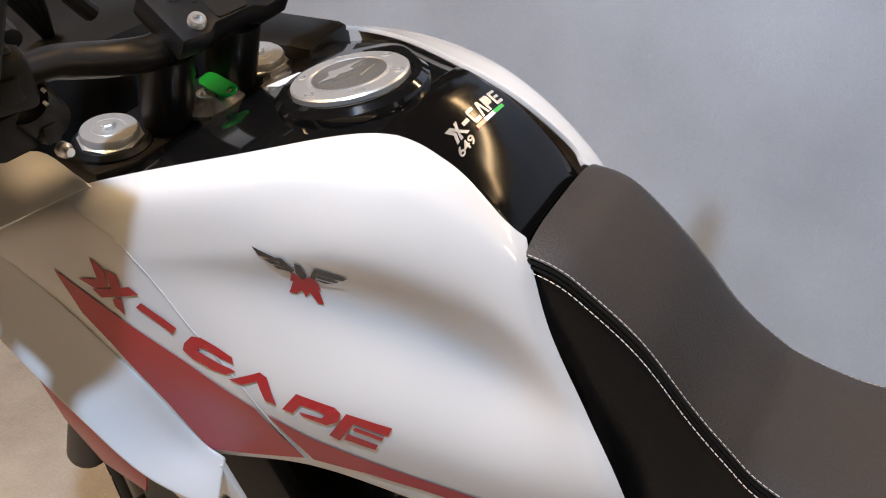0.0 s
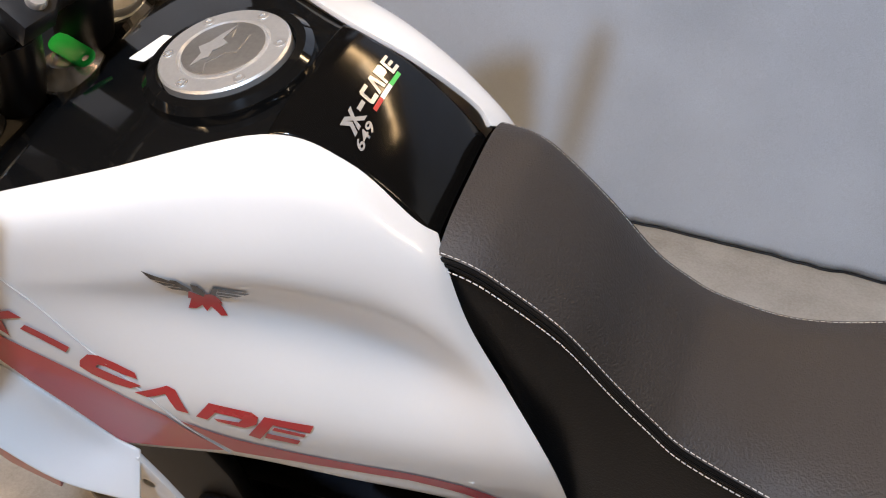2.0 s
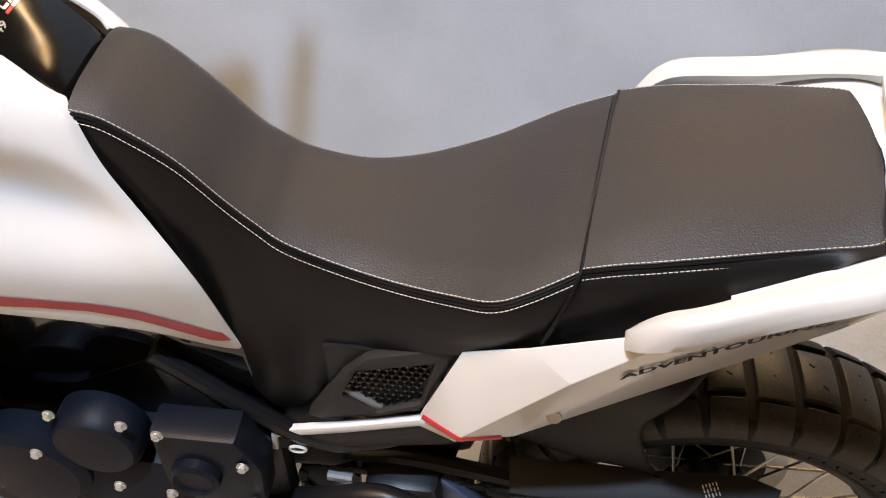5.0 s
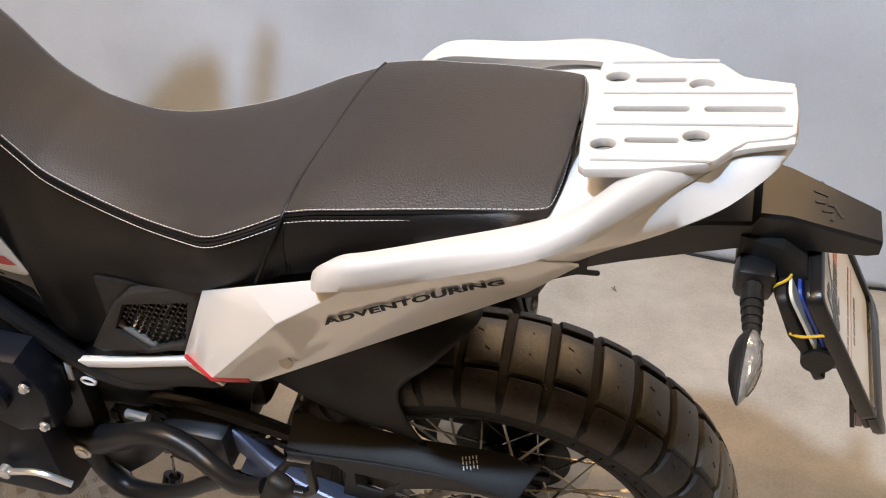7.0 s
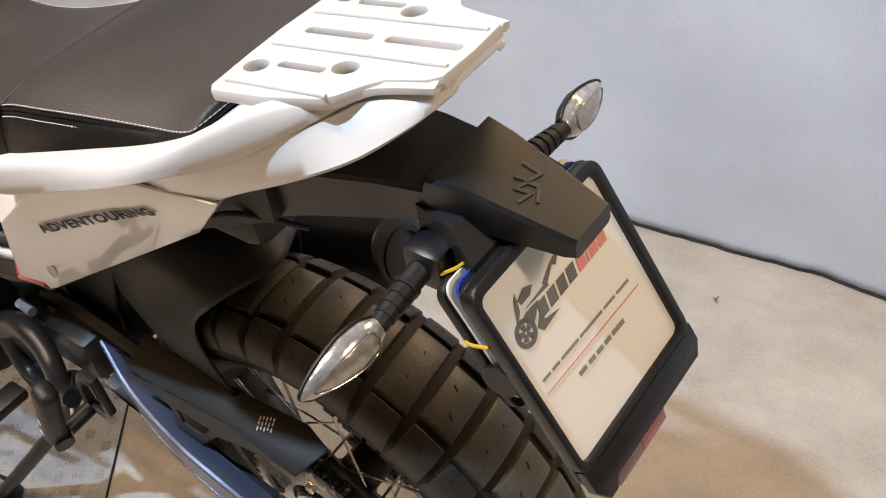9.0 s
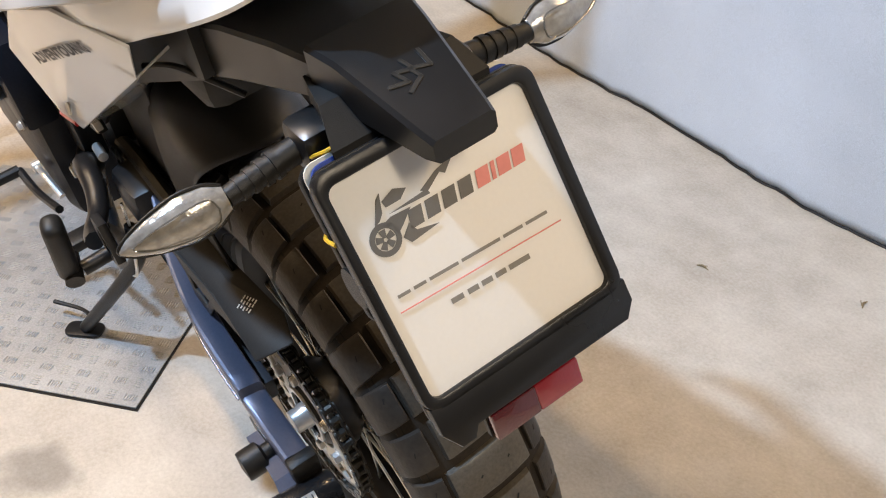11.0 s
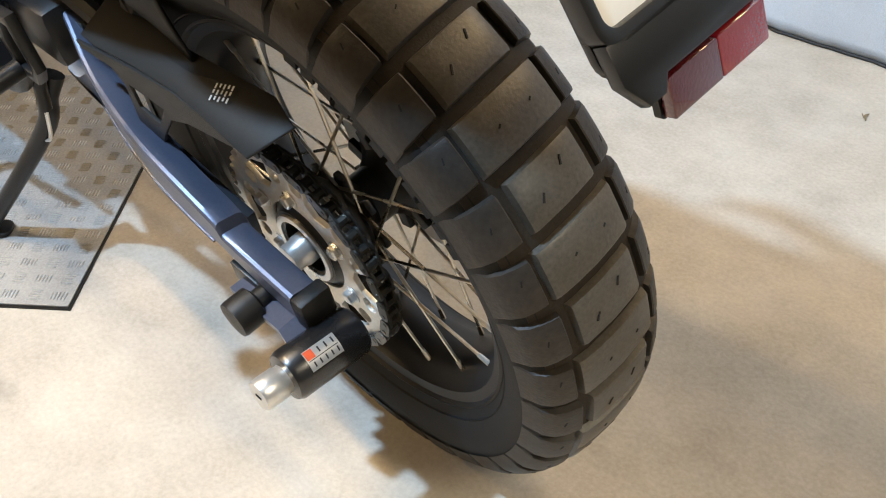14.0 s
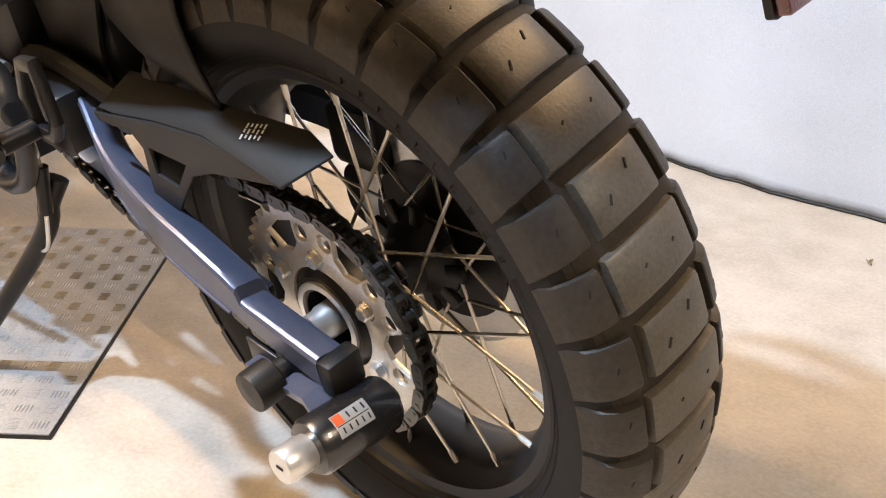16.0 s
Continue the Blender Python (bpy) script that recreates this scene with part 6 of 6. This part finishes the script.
part("fairing_flash", prism([(-1.062, 0.938), (-1.036, 0.914), (-0.998, 0.880), (-0.950, 0.840), (-0.962, 0.806), (-1.005, 0.822), (-1.036, 0.862)], 0.004, side(-0.224), 0.001), RED, bike, "dark red lower fairing edge")
part("fairing_lip", tube([(-1.074, -0.184, 0.784), (-1.000, -0.186, 0.780), (-0.950, -0.186, 0.752)], 0.004, 6, flat=0.6), WHITE_SATIN, bike, "pale lower fairing lip")
WF = Matrix.Translation((-1.425, 0.075, 0.335)) @ pose(0, 0, 0, 0, 0, -28) @ pose(0, 0, 0, 90, 0, 0)
tyre(bike, WF, "black block pattern front tyre", False)
rim(bike, WF, 24)
hub(bike, WF)

# grips, levers and mirrors on the ends of the bar, and the fork guard
for s in (-1, 1):
    part("grip", tube([tuple(STEER @ Vector(q)) for q in ((0.118, 0.31 * s, 0.146), (0.157, 0.43 * s, 0.150))], 0.017, 16), PLASTIC, bike, "black rubber grip")
    part("lever", tube([tuple(STEER @ Vector(q)) for q in ((0.06, 0.25 * s, 0.135), (0.07, 0.34 * s, 0.135), (0.11, 0.45 * s, 0.137))], [0.009, 0.007, 0.006], 8, flat=0.6), MATT, bike)
    # the right mirror, out of view, is set back to place its shadow on the curtain
    back = 0.10 if s > 0 else 0.0
    # unseen sheet ahead of each grip, added only for the shade it casts
    shell = net([[tuple(STEER @ Vector((x, y * s, z))) for x, y in ((0.040, 0.262), (-0.045, 0.258), (-0.080, 0.300), (-0.055, 0.390), (0.005, 0.470), (0.075, 0.500))] for z in ((0.030, 0.110, 0.200, 0.290) if s > 0 else (0.090, 0.115, 0.140, 0.165))], 4)
    thicken(part("bar_shade", shell, PLASTIC, bike, "unseen black sheet added by the grip to cast shade", smooth=60), 0.004)
    part("mirror_stem", tube([tuple(STEER @ Vector(q)) for q in ((0.08, 0.26 * s, BARZ + 0.06), (0.07 + back * 0.6, 0.35 * s, BARZ + 0.14), (0.06 + back, 0.43 * s, BARZ + 0.20))], 0.006, 8), MATT, bike)
    part("mirror", lathe([(0.0, -0.012), (0.045, -0.010), (0.055, 0.0), (0.052, 0.008), (0.0, 0.009)], 28, None, STEER @ Matrix.Translation((0.06 + back, 0.45 * s, BARZ + 0.21)) @ pose(0, 0, 0, 0, 90, 0) @ Matrix.Diagonal((1.15, 1.75, 1, 1))), PLASTIC, bike, "black oval mirror")
# unseen sheet added to keep the flood light off the left flank's front
wing = net([[tuple(STEER @ Vector((x, -y, z))) for x in (edge, 0.05, -0.04, -0.13)] for z, y, edge in ((0.055, 0.262, 0.105), (0.120, 0.243, 0.132), (0.180, 0.224, 0.149), (0.240, 0.205, 0.163))], 4)
thicken(part("bar_shade", wing, PLASTIC, bike, "unseen black sheet added to shade the front of the left flank", smooth=60), 0.004)
part("radiator_shroud", prism([(-1.12, 0.80), (-0.93, 0.83), (-0.88, 0.70), (-0.86, 0.52), (-1.0, 0.48), (-1.10, 0.56)], 0.02, side(-0.13), 0.005), PLASTIC, bike, "black radiator shroud")
part("inner_guard", prism([(-0.46, 0.46), (-0.46, 0.70), (-0.24, 0.74), (-0.25, 0.665), (-0.295, 0.60), (-0.335, 0.52), (-0.35, 0.46)], 0.006, side(-0.062), 0.001), PLASTIC, bike, "black inner splash guard")
part("shock_reservoir", box(-0.45, -0.32, -0.055, 0.055, 0.47, 0.66, 0.02), MATT, bike)

# ---- decals of the tank: plain shapes ----
BAND = [(-1.019, 1.007), (-0.996, 0.990), (-0.974, 0.975), (-0.951, 0.961), (-0.926, 0.948), (-0.901, 0.936), (-0.877, 0.924), (-0.852, 0.912), (-0.821, 0.860), (-0.882, 0.847), (-0.914, 0.841), (-0.923, 0.855), (-0.942, 0.887), (-0.962, 0.914), (-0.982, 0.942), (-1.003, 0.967)]
STRIPE = [(-0.842, 0.908), (-0.808, 0.888), (-0.767, 0.871), (-0.726, 0.855), (-0.685, 0.837), (-0.642, 0.814), (-0.598, 0.782), (-0.570, 0.757), (-0.564, 0.738), (-0.582, 0.748), (-0.645, 0.797), (-0.687, 0.824), (-0.729, 0.842), (-0.771, 0.854), (-0.814, 0.860)]
decal([BAND], RED, "red_band", "dark red flash on the flank", panel)
decal([STRIPE], RED, "red_stripe", "dark red stripe tapering to the rear", panel)
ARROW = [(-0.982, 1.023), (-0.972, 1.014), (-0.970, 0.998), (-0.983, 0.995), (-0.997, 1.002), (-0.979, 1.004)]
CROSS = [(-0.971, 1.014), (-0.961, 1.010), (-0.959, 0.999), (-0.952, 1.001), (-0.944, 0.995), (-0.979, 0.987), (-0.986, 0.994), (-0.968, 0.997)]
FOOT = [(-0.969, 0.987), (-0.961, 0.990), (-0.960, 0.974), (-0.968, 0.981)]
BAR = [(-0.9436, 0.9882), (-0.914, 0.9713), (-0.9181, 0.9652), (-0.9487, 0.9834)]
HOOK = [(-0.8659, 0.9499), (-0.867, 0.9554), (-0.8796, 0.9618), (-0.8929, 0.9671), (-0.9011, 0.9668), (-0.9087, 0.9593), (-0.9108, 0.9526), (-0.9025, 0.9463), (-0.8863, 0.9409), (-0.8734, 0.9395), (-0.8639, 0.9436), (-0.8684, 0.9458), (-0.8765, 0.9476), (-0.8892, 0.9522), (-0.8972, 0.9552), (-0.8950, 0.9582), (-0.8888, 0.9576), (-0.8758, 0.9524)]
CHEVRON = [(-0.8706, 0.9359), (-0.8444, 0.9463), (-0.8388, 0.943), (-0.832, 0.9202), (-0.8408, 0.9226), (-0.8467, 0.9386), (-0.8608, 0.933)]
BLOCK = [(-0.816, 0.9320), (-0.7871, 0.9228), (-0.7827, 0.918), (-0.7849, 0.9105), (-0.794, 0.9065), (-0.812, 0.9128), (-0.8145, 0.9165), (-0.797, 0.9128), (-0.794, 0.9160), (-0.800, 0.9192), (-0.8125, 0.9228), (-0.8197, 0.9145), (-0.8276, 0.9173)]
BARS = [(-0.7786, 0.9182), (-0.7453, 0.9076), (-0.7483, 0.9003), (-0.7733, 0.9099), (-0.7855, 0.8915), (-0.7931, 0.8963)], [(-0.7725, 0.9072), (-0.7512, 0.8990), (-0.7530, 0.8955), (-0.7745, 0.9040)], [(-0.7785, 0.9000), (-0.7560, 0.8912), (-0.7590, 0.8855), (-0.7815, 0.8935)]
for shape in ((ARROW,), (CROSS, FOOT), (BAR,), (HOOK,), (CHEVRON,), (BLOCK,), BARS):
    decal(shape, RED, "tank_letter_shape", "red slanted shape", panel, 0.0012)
badge = lambda ring: [(x, z + 0.004 - 0.2 * (x + 0.847) - 0.22 * max(0.0, 1.027 - z)) for x, z in ring]
for wing in ([(-0.847, 1.043), (-0.829, 1.038), (-0.827, 1.035), (-0.842, 1.037)], [(-0.840, 1.036), (-0.827, 1.034), (-0.825, 1.031), (-0.835, 1.032)], [(-0.834, 1.031), (-0.824, 1.030), (-0.823, 1.027), (-0.831, 1.028)], [(-0.830, 1.039), (-0.826, 1.039), (-0.819, 1.029), (-0.823, 1.026)],
             [(-0.802, 1.034), (-0.784, 1.029), (-0.788, 1.026), (-0.804, 1.029)], [(-0.804, 1.028), (-0.790, 1.025), (-0.794, 1.023), (-0.806, 1.025)], [(-0.806, 1.024), (-0.795, 1.022), (-0.801, 1.021), (-0.807, 1.023)], [(-0.805, 1.034), (-0.802, 1.034), (-0.807, 1.023), (-0.810, 1.025)], [(-0.818, 1.037), (-0.814, 1.035), (-0.812, 1.026), (-0.815, 1.021), (-0.819, 1.027)]):
    decal([badge(wing)], INK, "badge_feather", "black badge shape", panel, 0.0012, 0.004)
decal([badge([(-0.822, 1.027), (-0.817, 1.023), (-0.808, 1.025), (-0.805, 1.015), (-0.807, 1.015), (-0.804, 1.005), (-0.808, 1.005), (-0.813, 1.012), (-0.816, 1.008), (-0.818, 1.013), (-0.822, 1.010), (-0.827, 1.010), (-0.823, 1.019), (-0.825, 1.019)])], RED, "badge_body", "red badge shape", panel, 0.0010, 0.004)
SEAM = [(-0.994, 1.062), (-0.959, 1.042), (-0.939, 1.020), (-0.921, 0.996), (-0.901, 0.972), (-0.876, 0.949), (-0.853, 0.922), (-0.835, 0.889), (-0.819, 0.855)]
line = [on_skin(x, z, 0.0006) for x, z in spline([(x, z, 0) for x, z in SEAM], 5)[:, :2].tolist()]
part("panel_gap", tube([tuple(p) for p in line], 0.0006, 6, curve=False), SEAM_GREY, panel, "narrow gap between two white panels")


# ---- silver shapes on the rear tank cover ----
def on_rear(x, y, lift=0.0006):
    hit = REAR_SKIN.ray_cast(Vector((x + 0.014, y + 0.003, 1.4)), Vector((0, 0, -1)))
    n = hit[1] if hit[1].z > 0 else -hit[1]
    return hit[0] + n * lift


def rear_decal(shapes, mat, name, label):
    bm = bmesh.new()
    for ring in shapes:
        bm.faces.new([bm.verts.new(on_rear(x, y)) for x, y in ring])
    part(name, bm, mat, rear_cover, label, smooth=0)


def upright(y, w, x=-0.7465, h=0.0125, k=0.25):
    return [(x, y), (x, y + w), (x - h, y + w + k * h), (x - h, y + k * h)]


def strokes(x, y, parts):
    """Flat strokes on the rear cover in a slanted grid: u runs to the right, v up the cover, in units of a mark's size."""
    return [[(x - 0.0112 * v, y + 0.0105 * u + 0.0030 * v) for u, v in ring] for ring in parts]


MARKS = (
    (-0.0385, "silver arrow shapes", [[(0.0, 0.0), (0.38, 0.0), (0.75, 0.5), (0.25, 1.0), (-0.12, 1.0), (0.36, 0.5)], [(0.55, 0.0), (0.95, 0.0), (1.02, 0.34), (1.5, 0.0), (1.95, 0.0), (1.18, 0.52), (1.62, 1.0), (1.2, 1.0), (0.98, 0.72), (0.62, 1.0), (0.2, 1.0), (0.86, 0.5)]]),
    (-0.0195, "silver bar", [[(0.0, 0.40), (0.85, 0.40), (0.85, 0.66), (0.0, 0.66)]]),
    (-0.0080, "silver hook", [[(0.15, 0.0), (1.0, 0.0), (1.0, 0.24), (0.28, 0.24), (0.28, 0.76), (1.0, 0.76), (1.0, 1.0), (0.15, 1.0), (0.0, 0.85), (0.0, 0.15)]]),
    (0.0040, "silver chevron", [[(0.0, 0.0), (0.30, 0.0), (0.58, 0.68), (0.80, 0.0), (1.10, 0.0), (0.80, 1.0), (0.42, 1.0)]]),
    (0.0165, "silver block", [[(0.0, 0.0), (0.28, 0.0), (0.28, 0.34), (0.85, 0.34), (1.0, 0.50), (1.0, 0.84), (0.85, 1.0), (0.0, 1.0)]]),
    (0.0288, "silver bars", [[(0.0, 0.0), (1.0, 0.0), (1.0, 0.2), (0.28, 0.2), (0.28, 0.8), (1.0, 0.8), (1.0, 1.0), (0.0, 1.0)], [(0.34, 0.4), (0.95, 0.4), (0.95, 0.6), (0.34, 0.6)]]))
for y, label, rings in MARKS:
    rear_decal(strokes(-0.7532, y, rings), SILVER_INK, "silver_shape", label)
for y, m in ((-0.0108, RED), (0.0022, WHITE_STICKER), (0.0178, GREEN)):
    rear_decal([upright(y, 0.0128 if m is RED else 0.0155, -0.7495, 0.0028)], m, "flag_bar", "small coloured bar")
t = on_rear(-0.7465, -0.0450, 0.0014)
u, v = on_rear(-0.7465, -0.0205, 0.0014) - t, on_rear(-0.7530, -0.0432, 0.0014) - t
digits = words("649", 0.0245, 0.0072, basis(t, u, v), SILVER_INK, rear_cover, "number_mark", "silver number", 0.2, 1.0, 0.02)
for vert in digits.data.vertices:
    vert.co = on_rear(vert.co.x - 0.014, vert.co.y - 0.003, 0.0007)

# ---- lettering of the tail, lock and guard ----
TAIL_SKIN = BVHTree.FromBMesh(tail_side())
A0, A1 = Vector((-0.150, -0.14, 0.8075)), Vector((0.034, -0.14, 0.8945))
words("ADVENTOURING", (A1 - A0).length, 0.0126, basis(A0, A1 - A0, (0, 0, 1)), MATT, tail_left, "tail_lettering", "black lettering", 0.25, 1.05, 0.045, TAIL_SKIN)
part("tail_screw", lathe([(0.0085, 0.0), (0.008, 0.0015), (0.005, 0.0006), (0.0, 0.0006)], 20, None, Matrix.Translation((-0.208, -0.1385, 0.718)) @ pose(0, 0, 0, 78, 0, 0)), WHITE_SATIN, tail_left)
v = LM.inverted().to_3x3() @ Vector((0.62, -0.2, 0.78))
A = math.atan2(v.y, v.x)


def wrap(h0, h1, a0, a1, r=0.0263):
    bm = bmesh.new()
    rows = [[bm.verts.new(LM @ Vector((r * math.cos(a), r * math.sin(a), h))) for a in np.linspace(A + a0, A + a1, 9).tolist()] for h in (h0, h1)]
    for j in range(8):
        bm.faces.new((rows[0][j], rows[0][j + 1], rows[1][j + 1], rows[1][j]))
    return bm


part("lock_label", wrap(0.021, 0.057, -0.40, 0.40), SILVER_INK, lock, "pale label with dark and red blocks")
part("label_block", wrap(0.0470, 0.0560, 0.02, 0.37, 0.0264), ORANGE, lock)
for i in range(3):
    part("label_block", wrap(0.0245 + i * 0.0078, 0.0262 + i * 0.0078, 0.08, 0.30, 0.0264), INK, lock)
for i in range(5):
    part("label_block", wrap(0.0240 + i * 0.0066, 0.0256 + i * 0.0066, -0.30, -0.10, 0.0264), INK, lock)
part("label_block", wrap(0.0225, 0.0555, -0.035, -0.005, 0.0264), INK, lock)

# ---- how the fore body, seats and tail sit on the chassis ----
FORE = Matrix(((1.02152, -0.01998, 0.01517, -0.02176), (0.01970, 1.02146, 0.01905, -0.01696), (-0.01554, -0.01875, 1.02154, -0.01552), (0, 0, 0, 1)))
CHASSIS = {"tyre", "rim", "hub", "brake_disc", "brake_carrier", "brake_caliper", "brake_bracket", "sprocket", "sprocket_carrier", "bearing_ring", "axle_spacer", "chain", "front_sprocket", "swingarm", "stand_bobbin", "bobbin_bracket", "chain_guard", "hugger", "plate_holder", "rear_card", "blue_card", "plate_back", "rubber_band", "plate_bracket", "bracket_lug", "rear_reflector", "reflector_back", "tail_arm", "arm_emblem", "indicator", "indicator_block", "foot_rest_bracket", "rider_peg", "pillion_peg", "peg_clevis", "peg_bridge", "side_stand", "stand_spring", "spring_hook", "spring_rod", "inner_guard", "shock", "shock_reservoir"}
for ob in bike.children:
    if ob.name.split(".")[0] not in CHASSIS:
        ob.matrix_basis = FORE @ ob.matrix_basis
